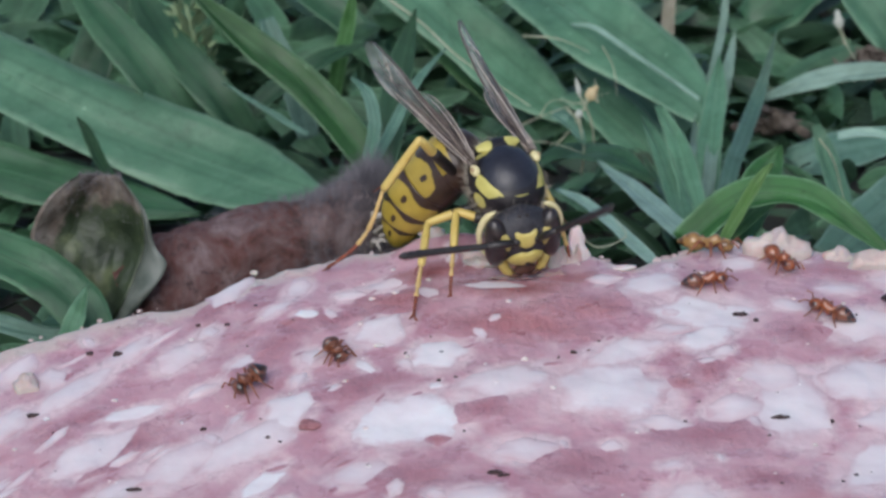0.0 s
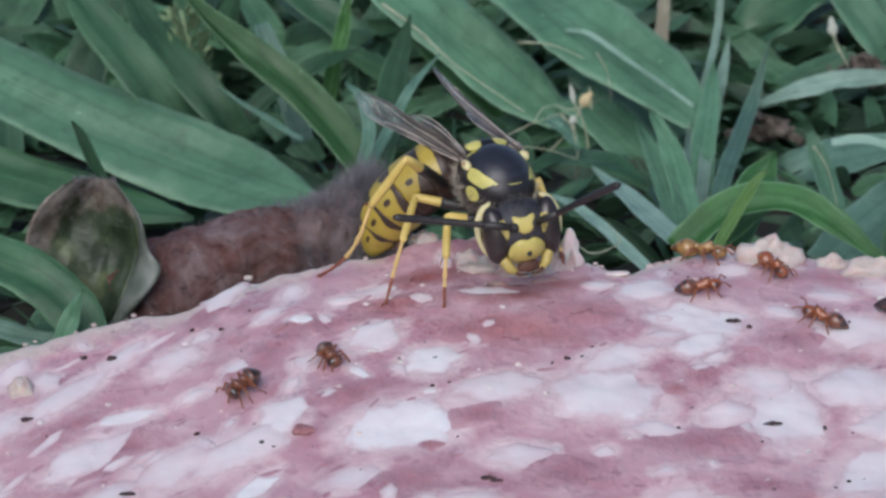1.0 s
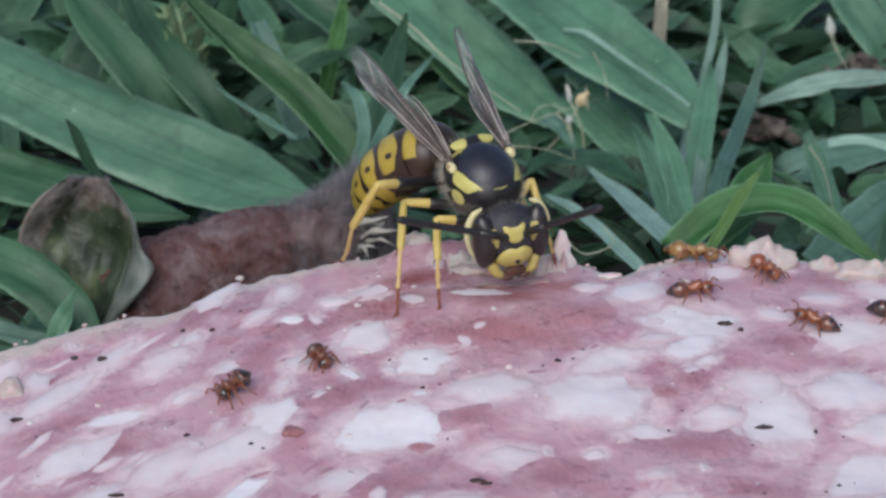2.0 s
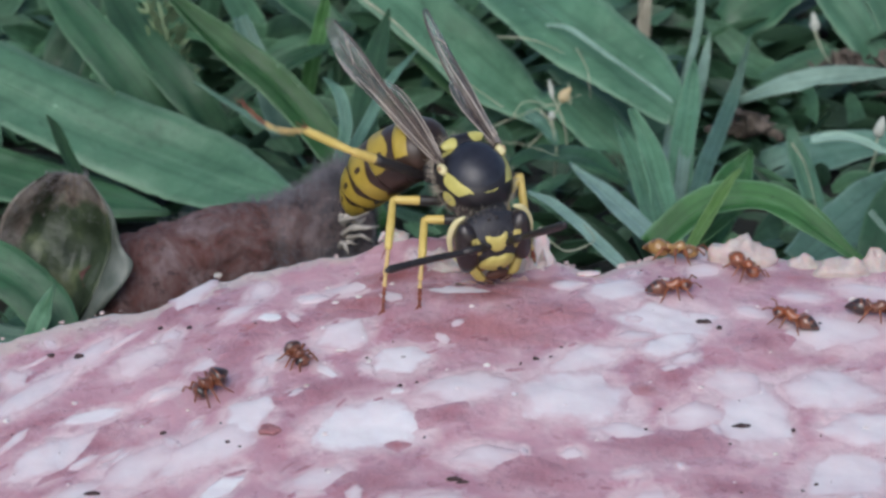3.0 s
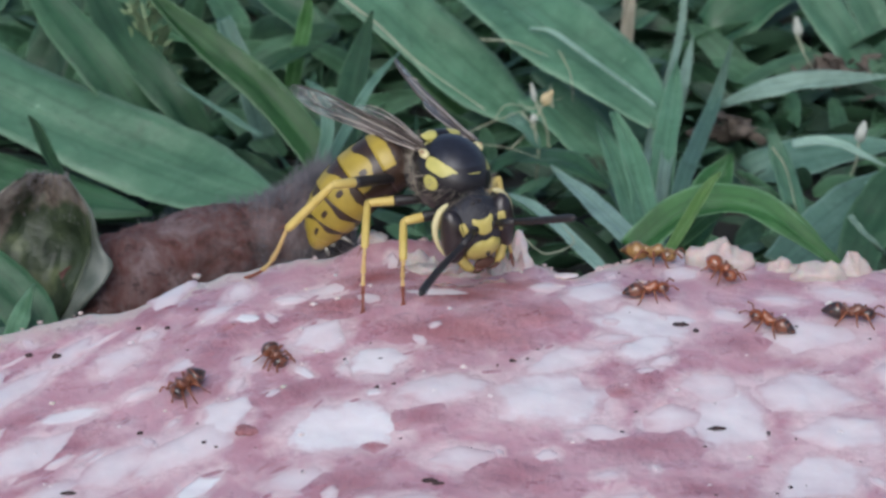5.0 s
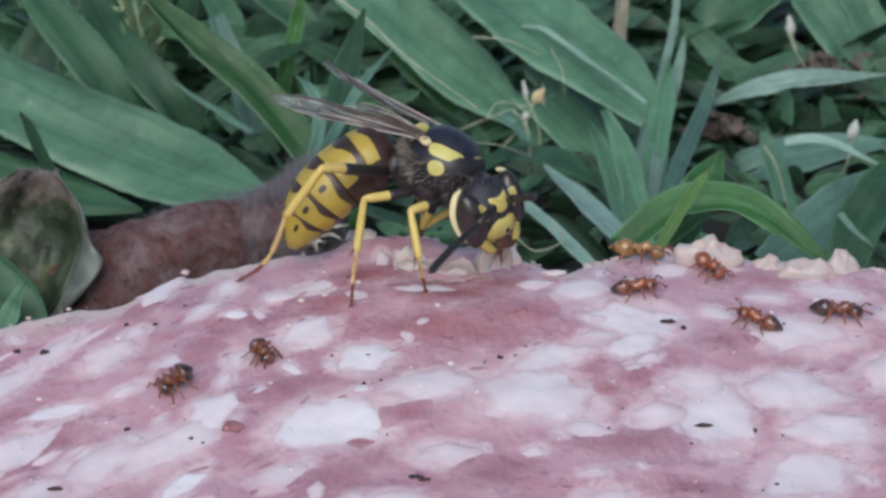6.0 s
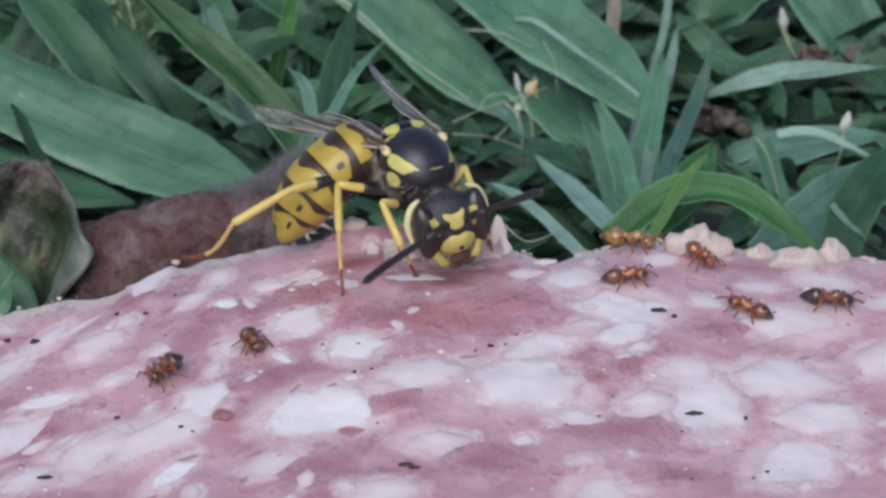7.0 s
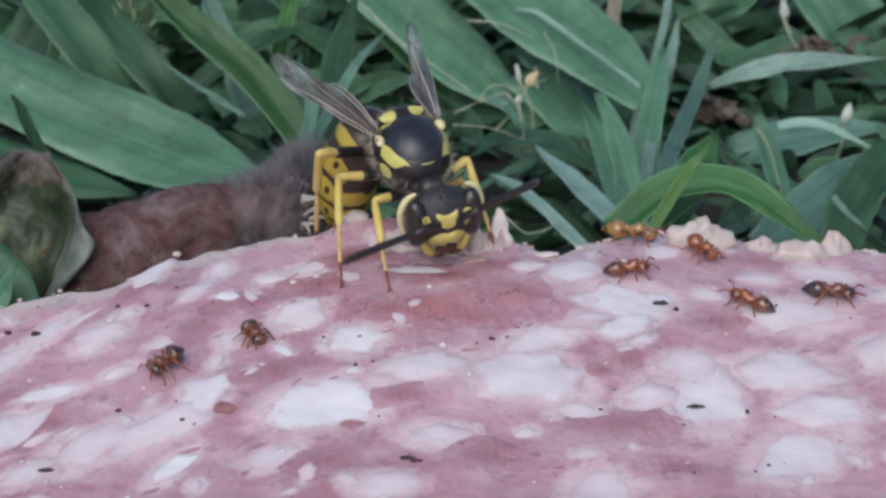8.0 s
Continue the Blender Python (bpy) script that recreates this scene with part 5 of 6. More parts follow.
ant_thing(-7.92, -12.70, 215, 1, True, lift=0.02, pitch=14)
ant_thing(-5.11, -11.26, -55, 0.85, True, pitch=16)
ant_thing(8.14, -7.87, 12, 0.92, False)
ant_thing(10.95, -6.2, -62, 0.95, False, lift=0.04)
ant_thing(12.21, -9.81, 145, 0.95, False)
ant_thing(15.23, -9.20, -8, 1, True)
ant_thing(8.52, -4.75, -20, 1.12, pale=True)


# ---- the wasp ----
# Its own space: head towards -y, up +z, its left side +x; the middle of the thorax is the origin.
TRUNK, HEAD = 0.90, 0.95      # sizes of thorax and head against the drawing
HIPS = {"fore": (0.60, -0.95, -1.08), "mid": (0.72, 0.14, -1.20), "hind": (1.10, 1.30, -0.98)}
LEGS = {"fore": (1.55, 1.75, 1.75), "mid": (2.1, 2.25, 2.3), "hind": (3.4, 2.4, 4.0)}
WAIST, WING_ROOT = Vector((0, 1.98, -0.34)), Vector((1.15, 0.45, 0.80))
ANTENNA_ROOT = Vector((0.40, -0.76, 0.27))


def build_wasp():
    root = new("wasp")
    tagged(root, "black and yellow wasp biting into the salami slice", "wasp")

    def trunk(name, bm, material, parent, label="", smooth=True):
        bm.transform(Matrix.Scale(TRUNK, 4))
        return part(name, bm, material, parent, label, smooth)

    def face(name, bm, material, parent, label=""):
        bm.transform(Matrix.Scale(HEAD, 4))
        return part(name, bm, material, parent, label)

    def thorax_mark(p):
        q = Vector((abs(p.x), p.y, p.z))
        e = math.sqrt((p.x / 1.20) ** 2 + ((p.y + 0.20) / 1.15) ** 2)
        band = min(1 - abs(e - 1.10) / max(0.36 * (1 - ((p.y + 0.55) / 0.72) ** 2), 0.02), 0.5 + (p.z - 0.45) * 2.5)
        return max(band, spot(q, (0.95, 1.05, 0.9), (0.26, 0.2, 0.5)), spot(q, (1.55, -0.65, 0.05), (0.5, 0.36, 0.30)), spot(q, (1.0, 1.45, 0.15), (0.30, 0.26, 0.55)))

    trunk("thorax", ball((1.54, 1.85, 1.36), seg=72, rings=48, mark=thorax_mark,
                        warp=lambda p: Vector((p.x * (1 - 0.10 * max(p.y, 0)), p.y, p.z * (1 - 0.09 * max(p.y, 0)) * (1.0 if p.z > 0 else 1.30) + lump(p, 0.8, 0.04)))), SHELL, root, "black thorax with lemon yellow shoulder bands")
    bm = bmesh.new()
    rows = []
    for i in range(13):
        q = 0.02 + 0.98 * i / 12
        row = []
        for k in range(40):
            t = 2 * math.pi * k / 40
            x, y = 1.21 * q * math.cos(t), -0.20 + 1.16 * q * math.sin(t)
            z = 1.36 * math.sqrt(max(1 - (x / 1.54) ** 2 - (y / 1.85) ** 2, 0.01))
            row.append(bm.verts.new((x, y, z + 0.10 * (1 - q ** 4) - 0.02)))
        rows.append(row)
    grid_faces(bm, rows, closed=True)
    bm.faces.new(rows[0])
    trunk("back_plate", bm, BACK, root, "glossy blue-black back plate")
    trunk("scutellum", ball((0.98, 0.34, 0.20), (0, 1.16, 0.97), 28, 14, mark=lambda p: spot(Vector((abs(p.x), p.y, p.z)), (0.62, 0.02, 0.1), (0.34, 0.34, 0.4))), SHELL, root, "black shield with two pale yellow spots")
    trunk("waist", tube([(0, 0.9, -0.05), (0, 1.4, -0.15), (0, 1.75, -0.25), (0, 2.05, -0.34), (0, 2.35, -0.38)], (1.12, 1.0, 0.74, 0.36, 0.18), 24), BLACK, root)
    trunk("hind_trunk", ball((1.25, 1.00, 1.05), (0, 1.15, -0.72), 28, 18, warp=lambda p: p + p.normalized() * lump(p, 0.5, 0.05)), BLACK, root, "black hind part of the thorax")
    trunk("neck", tube([(0, -1.5, -0.2), (0, -2.3, -0.4)], (0.7, 0.45), 14), BLACK, root)
    for sx in (-1, 1):
        tegula = trunk("tegula", ball((0.20, 0.28, 0.18), (1.32 * sx, 0.30, 0.78), 18, 12), CREAM, root, "cream wing cover with a tan middle")
        trunk("tegula_spot", ball((0.09, 0.13, 0.11), (1.44 * sx, 0.30, 0.86), 12, 8), TAN, tegula, "tan spot")
        for kind in HIPS:
            h = Vector(HIPS[kind])
            trunk("coxa", ball((0.42, 0.40, 0.55), (h.x * 0.95 * sx, h.y / 0.9, h.z / 0.9 + 0.25), 14, 10), BLACK, root)

    # pale hair on the flanks
    rng = random.Random(4)
    bm = bmesh.new()
    for k in range(2800):
        d = Vector((rng.gauss(0, 1), rng.gauss(0, 1), rng.gauss(0, 1))).normalized()
        if d.z > (0.15 if d.y < 0.5 else 0.5):
            continue
        p = Vector((d.x * 1.52, d.y * 1.83, d.z * 1.34))
        t = p + d * rng.uniform(0.15, 0.45) + Vector((rng.uniform(-0.1, 0.1), rng.uniform(0, 0.2), rng.uniform(-0.1, 0.1)))
        o = d.orthogonal().normalized() * 0.009
        bm.faces.new([bm.verts.new(p + o), bm.verts.new(p - o), bm.verts.new(t)])
        o = d.cross(o)
        bm.faces.new([bm.verts.new(p + o), bm.verts.new(p - o), bm.verts.new(t)])
    trunk("hair", bm, HAIR, root, smooth=False)["kind"] = "stuff"

    moving = {}

    # head: its own space, face towards -y
    head_size, eye_size, eye_at = (1.36, 0.86, 1.26), (0.52, 0.56, 1.10), Vector((1.06, -0.20, -0.02))

    def brow(p):
        return Vector((p.x * (1 - 0.14 * max(-p.z, 0)), p.y + 0.08 * p.x * p.x * (0.6 if p.y < 0 else 0.2), p.z * (1 - 0.05 * max(p.z, 0)) + 0.03 * math.cos(p.x * 5) * max(p.z, 0)))

    def face_y(x, z):
        """The front of the face, eyes included, at x and z."""
        q = 1 - (x / head_size[0]) ** 2 - (z / head_size[2]) ** 2
        y = -head_size[1] * math.sqrt(max(q, 0.02))
        e = 1 - ((abs(x) - eye_at.x) / eye_size[0]) ** 2 - ((z - eye_at.z) / eye_size[2]) ** 2
        return min(y, eye_at.y - eye_size[1] * math.sqrt(e)) if e > 0 else y

    def face_plate(name, outline, middle, lift, material, label, swell=0.05):
        """A low plate on the face; outline(t) gives its x and z round about."""
        bm = bmesh.new()
        rows = []
        for i in range(9):
            q = 0.03 + 0.97 * i / 8
            row = []
            for k in range(40):
                ox, oz = outline(2 * math.pi * k / 40)
                x, z = middle[0] + (ox - middle[0]) * q, middle[1] + (oz - middle[1]) * q
                row.append(bm.verts.new((x, face_y(x, z) - lift - swell * (1 - q ** 3) + 0.05 * (i == 8), z)))
            rows.append(row)
        grid_faces(bm, rows, closed=True)
        bm.faces.new(rows[0])
        return face(name, bm, material, head, label)

    head = face("head", ball(head_size, seg=64, rings=44, warp=brow), BROW, root, "matt black head with yellow face marks")
    for sx in (-1, 1):
        face("eye", ball(eye_size, (eye_at.x * sx, eye_at.y, eye_at.z), 30, 22, warp=lambda p: Vector((p.x + 0.10 * sx * p.z * p.z - 0.08 * sx, p.y, p.z))), EYE, head, "dark brown kidney-shaped eye")
        line = smooth_path([(0.94 * sx, 0.12, 1.17), (1.32 * sx, 0.16, 0.90), (1.58 * sx, 0.16, 0.30), (1.54 * sx, 0.08, -0.40), (1.26 * sx, -0.06, -0.95)], 22)
        face("cheek_line", tube(line, [0.03 + 0.13 * math.sin(math.pi * (k / 21) ** 0.75) * (1 - 0.45 * k / 21) for k in range(22)], 10), CREAM, head, "pale yellow line behind the eye")
        face_plate("eye_mark", lambda t: ((0.80 + 0.17 * math.cos(t) + 0.08 * math.sin(t)) * sx, 0.30 + 0.40 * math.sin(t) + 0.06 * math.cos(2 * t)), (0.80 * sx, 0.30), 0.015, OLIVE, "dull yellow mark in the notch of the eye", 0.03)
        jaw = face("mandible", tube([(0.90 * sx, -0.20, -0.78), (0.86 * sx, -0.32, -1.04), (0.70 * sx, -0.44, -1.34), (0.46 * sx, -0.48, -1.54)], (0.16, 0.21, 0.19, 0.10), 16), JAW, head, "brownish yellow jaw")
        face("jaw_tip", tube([(0.54 * sx, -0.52, -1.50), (0.34 * sx, -0.54, -1.62), (0.08 * sx, -0.52, -1.64)], (0.10, 0.07, 0.03), 10), MOUTH, jaw, "dark jaw tip")
        face("antenna_socket", ball((0.19, 0.14, 0.19), (0.42 * sx, -0.80, 0.26), 12, 8), BLACK, head)

    def crown(t):
        z = math.sin(t)
        wide = 0.40 + 0.17 * z
        return (wide * math.copysign(abs(math.cos(t)) ** 0.6, math.cos(t)), 0.34 + 0.38 * math.copysign(abs(z) ** 0.6, z) - (0.12 * math.exp(-(math.cos(t) / 0.35) ** 2) if z > 0 else 0))

    face_plate("brow_mark", crown, (0, 0.30), 0.02, LEMON, "lemon yellow mark between the feelers")
    face_plate("clypeus", lambda t: (0.72 * math.cos(t) * (1 + 0.08 * math.sin(t)), -0.78 + 0.60 * math.sin(t) - (0.11 * math.exp(-(math.cos(t) / 0.20) ** 2) if math.sin(t) > 0 else 0)), (0, -0.80), 0.05, LEMON, "lemon yellow face shield", 0.14)
    face("face_dot", ball((0.11, 0.05, 0.13), (0.0, face_y(0, -0.78) - 0.19, -0.78), 12, 8), BLACK, head, "black dot on the face")
    face("labrum", ball((0.44, 0.16, 0.24), (0, -0.50, -1.34), 18, 12), MOUTH, head, "brown mouthparts")
    for k in range(3):
        a = 2 * math.pi * k / 3 + math.pi / 2
        face("ocellus", ball((0.08, 0.08, 0.07), (0.18 * math.cos(a), -0.28 + 0.14 * math.sin(a), 1.17), 10, 6), EYE, head)
    bm = bmesh.new()
    for k in range(500):
        d = Vector((rng.gauss(0, 1), rng.gauss(0, 1), rng.gauss(0.4, 1))).normalized()
        if d.z < 0.25 or abs(d.x) > 0.75:
            continue
        p = brow(Vector([d[i] * head_size[i] for i in range(3)]))
        o = d.orthogonal().normalized() * 0.008
        bm.faces.new([bm.verts.new(p + o), bm.verts.new(p - o), bm.verts.new(p + d * rng.uniform(0.1, 0.28))])
    bm.transform(Matrix.Scale(HEAD, 4))
    part("head_hair", bm, HAIR, head, smooth=False)["kind"] = "stuff"
    moving["head"] = head

    # abdomen: its own space, from the waist along +y, curving down
    lengths = (1.50, 1.12, 0.96, 0.80, 0.68, 0.58)
    total = sum(lengths)

    def girth(s):
        return 1.22 * (1 - (1 - min(s / 0.24, 1.0)) ** 2.4) ** 0.55 * (1.0 if s < 0.45 else max(1 - ((s - 0.45) / 0.56) ** 2.1, 0.004) ** 0.7)

    spine, at, ang = [], Vector((0, 0, 0)), radians(6)
    for k in range(121):
        spine.append((at.copy(), ang))
        ang -= radians(62) / 120
        at += Vector((0, math.cos(ang), math.sin(ang))) * total / 120
    first = None
    start = 0.0
    for i, length in enumerate(lengths):
        bm = bmesh.new()
        layer = bm.verts.layers.float.new("mark")
        rows = []
        steps = 12
        for j in range(steps + 2):
            u = min(j / steps, 1.0)
            s = min((start + (u - 0.06 * (i > 0)) * length) / total, 1.0)
            p, a = spine[int(round(max(s, 0) * 120))]
            f = max(s, 0) * 120
            k0 = min(int(f), 119)
            p = spine[k0][0].lerp(spine[k0 + 1][0], f - k0)
            r = max(girth(max(s, 0.004)), 0.05) * (1 + 0.030 * u if j <= steps else 0.95)
            row = []
            for k in range(56):
                t = 2 * math.pi * k / 56
                side, top = math.sin(t), math.cos(t)
                n0 = Vector((0, -math.sin(a), math.cos(a)))
                v = bm.verts.new(p + Vector((side * r * 1.06, 0, 0)) + n0 * (top * r * 0.95))
                tt = abs(math.atan2(side, top))
                if i == 0:
                    m = (u - 0.66 - 0.14 * math.exp(-(tt / 0.3) ** 2)) * 3 + 0.5
                    m = min(m, 0.5 + (1.25 - tt) * 2)
                elif i == 5:
                    m = 0.9 - 0.8 * math.exp(-(tt / 0.25) ** 2) * (u < 0.7)
                else:
                    band = (0.0, 0.33, 0.25, 0.21, 0.18)[i] + 0.24 * math.exp(-(tt / 0.34) ** 2) - 0.08 * math.exp(-((tt - 0.80) / 0.30) ** 2) + 0.16 * math.exp(-((tt - 1.5) / 0.35) ** 2)
                    m = (u - band) * 2.2 + 0.5
                    dot = math.hypot((tt - 0.95) * 1.7, (u - 0.60) * length)
                    m = min(m, 0.5 + (dot - 0.17) * 3)
                    if i == 1:
                        m = min(m, 0.5 + (1.45 - tt) * 2)
                    if tt > 2.0:
                        m = min(m, 0.5 + (abs(tt - 2.35) - 0.16) * 3 + (u - 0.3) * 2)
                v[layer] = m
                row.append(v)
            rows.append(row)
        grid_faces(bm, rows, closed=True)
        bm.faces.new(rows[0])
        bm.faces.new(list(reversed(rows[-1])))
        if first is None:
            first = part("abdomen", bm, BELLY, root, "yellow abdomen with black bands and dots")
        else:
            part("abdomen_segment", bm, BELLY, first)
        start += length
    moving["abdomen"] = first

    # wings: folded lengthwise, along +z, leading edge towards +x; the shorter hind wing lies inside
    def fore_at(s, u, sx):
        w = 0.24 + 0.62 * math.sin(min(s * 1.10, 1.0) * math.pi * 0.60) ** 1.2
        w *= math.sqrt(max(1 - max((s - 0.74) / 0.265, 0) ** 2.2, 0.003)) * (1 + 0.10 * math.sin(s * 13 + sx))
        bow = 0.18 * math.sin(s * 5.0 + sx) * s
        return Vector(((u - 0.35) * w + bow * 0.5, 0.40 * w * abs(u - 0.45) - 0.10 + 0.09 * math.sin(u * 16 + s * 4) - 0.5 * s * s, 8.6 * s))

    def hind_at(s, u, sx):
        w = (0.08 + 0.28 * math.sin(min(s, 1.0) * math.pi * 0.68) ** 1.1) * math.sqrt(max(1 - max((s - 0.7) / 0.305, 0) ** 2.2, 0.003))
        return Vector((-0.06 - 0.16 * math.sin(s * 2.6) - u * w, 0.10 + 0.25 * w * u + 0.06 * math.sin(u * 11 + s * 5) - 0.2 * s * s, 4.5 * s))

    def sheet(at, sx, bm):
        clear = bm.verts.layers.float.new("clear")
        grid = []
        for i in range(37):
            row = []
            for j in range(11):
                v = bm.verts.new(at(i / 36, j / 10, sx))
                v[clear] = i / 36
                row.append(v)
            grid.append(row)
        grid_faces(bm, grid)
        return bm

    fore_veins = ((0.02, 0.03, 0.0, 0.97, 0.075, 0), (0.20, 0.16, 0.04, 0.74, 0.05, 1), (0.48, 0.60, 0.04, 0.85, 0.045, 0), (0.70, 0.80, 0.06, 0.62, 0.045, 1), (0.97, 0.97, 0.04, 0.80, 0.035, 1),
                  (0.1, 0.75, 0.55, 0.74, 0.03, 0), (0.6, 0.15, 0.70, 0.86, 0.03, 1), (0.62, 0.95, 0.50, 0.60, 0.03, 0), (0.05, 0.5, 0.76, 0.82, 0.03, 0))
    hind_veins = ((0.02, 0.02, 0.0, 0.95, 0.05, 0), (0.5, 0.55, 0.05, 0.80, 0.035, 1), (0.98, 0.96, 0.05, 0.85, 0.03, 1), (0.1, 0.55, 0.50, 0.62, 0.025, 0))
    for sx, key in ((-1, "wing_right"), (1, "wing_left")):
        wing = part("wing", sheet(fore_at, sx, bmesh.new()), WING, root, "folded smoky brown translucent wing")
        lower = part("hind_wing", sheet(hind_at, sx, bmesh.new()), WING, wing, "shorter translucent hind wing")
        for holder, at, veins in ((wing, fore_at, fore_veins), (lower, hind_at, hind_veins)):
            for u0, u1, s0, s1, r, pale in veins:
                pts = [at(s0 + (s1 - s0) * i / 15, u0 + (u1 - u0) * i / 15, sx) for i in range(16)]
                part("vein", tube(pts, [r * (1 - 0.5 * i / 15) for i in range(16)], 6), VEIN_PALE if pale else VEIN, holder)
        moving[key] = wing

    # antennae, along +z
    for key in ("antenna_right", "antenna_left"):
        scape = part("antenna", tube([(0, 0, -0.1), (0, 0, 0.5), (0, 0, 1.15)], (0.10, 0.15, 0.13), 12), BLACK, root)
        pts, rad = [], []
        for i in range(45):
            s = i / 44
            pts.append((0, 0.45 * math.sin(s * 2.2) * 0.5, 1.1 + 3.3 * s))
            rad.append((0.120 + 0.030 * s) * (0.93 if i % 4 == 0 else 1.0) * (1 if s < 0.94 else 1 - (s - 0.94) * 9))
        part("flagellum", tube(pts, rad, 12), BLACK, scape, "long black jointed feeler")
        moving[key] = scape

    # legs, each piece along +z
    for side in ("right", "left"):
        for kind in HIPS:
            fe, ti, ta = LEGS[kind]
            k = 0.94 if kind == "hind" else 0.86
            femur = tube([(0, 0, fe * s) for s in (0, 0.15, 0.5, 0.85, 0.97, 1.0)], [r * k for r in (0.13, 0.18, 0.21, 0.185, 0.165, 0.10)], 14)
            a = part("femur", femur, YELLOW, root)
            dark = 0.70 if kind == "hind" else 0.55
            part("femur_base", tube([(0, 0, -0.1), (0, 0, fe * 0.2), (0, 0, fe * (dark - 0.08)), (0, 0, fe * dark)], [r * k for r in (0.16, 0.215, 0.232, 0.205)], 14), BLACK, a, "black base of the thigh")
            b = part("tibia", tube([(0, 0, ti * s) for s in (-0.04, 0.0, 0.1, 0.45, 0.8, 0.95, 1.0)], [r * k for r in (0.08, 0.135, 0.15, 0.175, 0.175, 0.165, 0.11)], 14), YELLOW, root)
            for turn in (-0.5, 0.6):
                part("spur", tube([(0.1 * turn, 0.11, ti * 0.95), (0.3 * turn, 0.22, ti * 0.95 + 0.5)], (0.032, 0.008), 6), ORANGE, b)
            c = None
            joints = (0.0, 0.42, 0.60, 0.74, 0.85, 1.0)
            sag = 0.45 if kind == "hind" else 0.06
            for i, (s0, s1) in enumerate(zip(joints, joints[1:])):
                r0 = (0.088 - 0.006 * i) * k
                seg = tube([(0, sag * math.sin(3.1 * (s0 + (s1 - s0) * f)), ta * (s0 + (s1 - s0) * f)) for f in (0.0, 0.12, 0.6, 0.92, 1.0)], [r0 * f for f in (0.62, 0.9, 1.0, 1.25, 0.8)], 10)
                if c is None:
                    c = part("tarsus", seg, YELLOW_PALE, root)
                else:
                    part("foot_joint", seg, YELLOW_PALE if i == 1 else ORANGE, c, "pale foot joint" if i == 1 else "red-brown foot joint")
            for sx in (-1, 1):
                part("claw", tube([(0, 0, ta - 0.05), (0.10 * sx, 0.03, ta + 0.10), (0.17 * sx, -0.05, ta + 0.20)], (0.05, 0.04, 0.012), 6), ORANGE, c, "red-brown claw")
            moving[kind, side] = (a, b, c)
    return root, moving


wasp, wasp_parts = build_wasp()


# ---- what moves ----
def glide(rows, t):
    """Values between rows (seconds, values...), eased through them."""
    k = 0
    while k < len(rows) - 2 and t > rows[k + 1][0]:
        k += 1
    a, b = rows[k], rows[k + 1]
    f = min(max((t - a[0]) / (b[0] - a[0]), 0.0), 1.0)
    before, after = rows[max(k - 1, 0)], rows[min(k + 2, len(rows) - 1)]
    span = b[0] - a[0]
    out = []
    for i in range(1, len(a)):
        m0 = (b[i] - before[i]) / max(b[0] - before[0], 1e-6) * span * 0.6
        m1 = (after[i] - a[i]) / max(after[0] - a[0], 1e-6) * span * 0.6
        h = b[i] - a[i]
        if h * m0 < 0:
            m0 = 0
        if h * m1 < 0:
            m1 = 0
        out.append(a[i] + m0 * f + (3 * h - 2 * m0 - m1) * f * f + (m0 + m1 - 2 * h) * f ** 3)
    return out


def along(start, way, hint):
    """The pose of a piece that runs along its +z from start, with its +x turned towards hint."""
    z = Vector(way).normalized()
    x = Vector(hint)
    x = (x - z * x.dot(z)).normalized()
    turn = Matrix((x, z.cross(x), z)).transposed().to_4x4()
    return Matrix.Translation(Vector(start) * MM) @ turn


def bend_leg(hip, foot, lengths, pole, lift):
    """Knee and ankle of a leg whose foot stands lifted and drawn under."""
    fe, ti, ta = lengths
    back = (hip - foot).normalized()
    ankle = foot + (lift + back * 0.6).normalized() * ta * 0.98
    d = ankle - hip
    if d.length > (fe + ti) * 0.985:
        ankle = hip + d.normalized() * (fe + ti) * 0.985
        d = ankle - hip
    if d.length < 0.6:
        d = d.normalized() * 0.6
        ankle = hip + d
    n = d.normalized()
    x = (fe * fe - ti * ti + d.length_squared) / (2 * d.length)
    x = min(max(x, -fe * 0.95), fe * 0.95)
    out = pole - n * pole.dot(n)
    knee = hip + n * x + out.normalized() * math.sqrt(max(fe * fe - x * x, 0.01))
    return knee, ankle


def kneed_leg(hip, knee, foot, lengths, pole):
    """Knee, ankle and foot of a leg whose knee points at a known place."""
    fe, ti, ta = lengths
    knee = hip + (knee - hip).normalized() * fe
    d = foot - knee
    n = d.normalized()
    reach = min(d.length, (ti + ta) * 0.998)
    x = (ti * ti - ta * ta + reach * reach) / (2 * reach)
    out = (pole - n * pole.dot(n)).normalized()
    ankle = knee + n * x + out * math.sqrt(max(ti * ti - x * x, 0.0))
    return knee, ankle, knee + n * reach


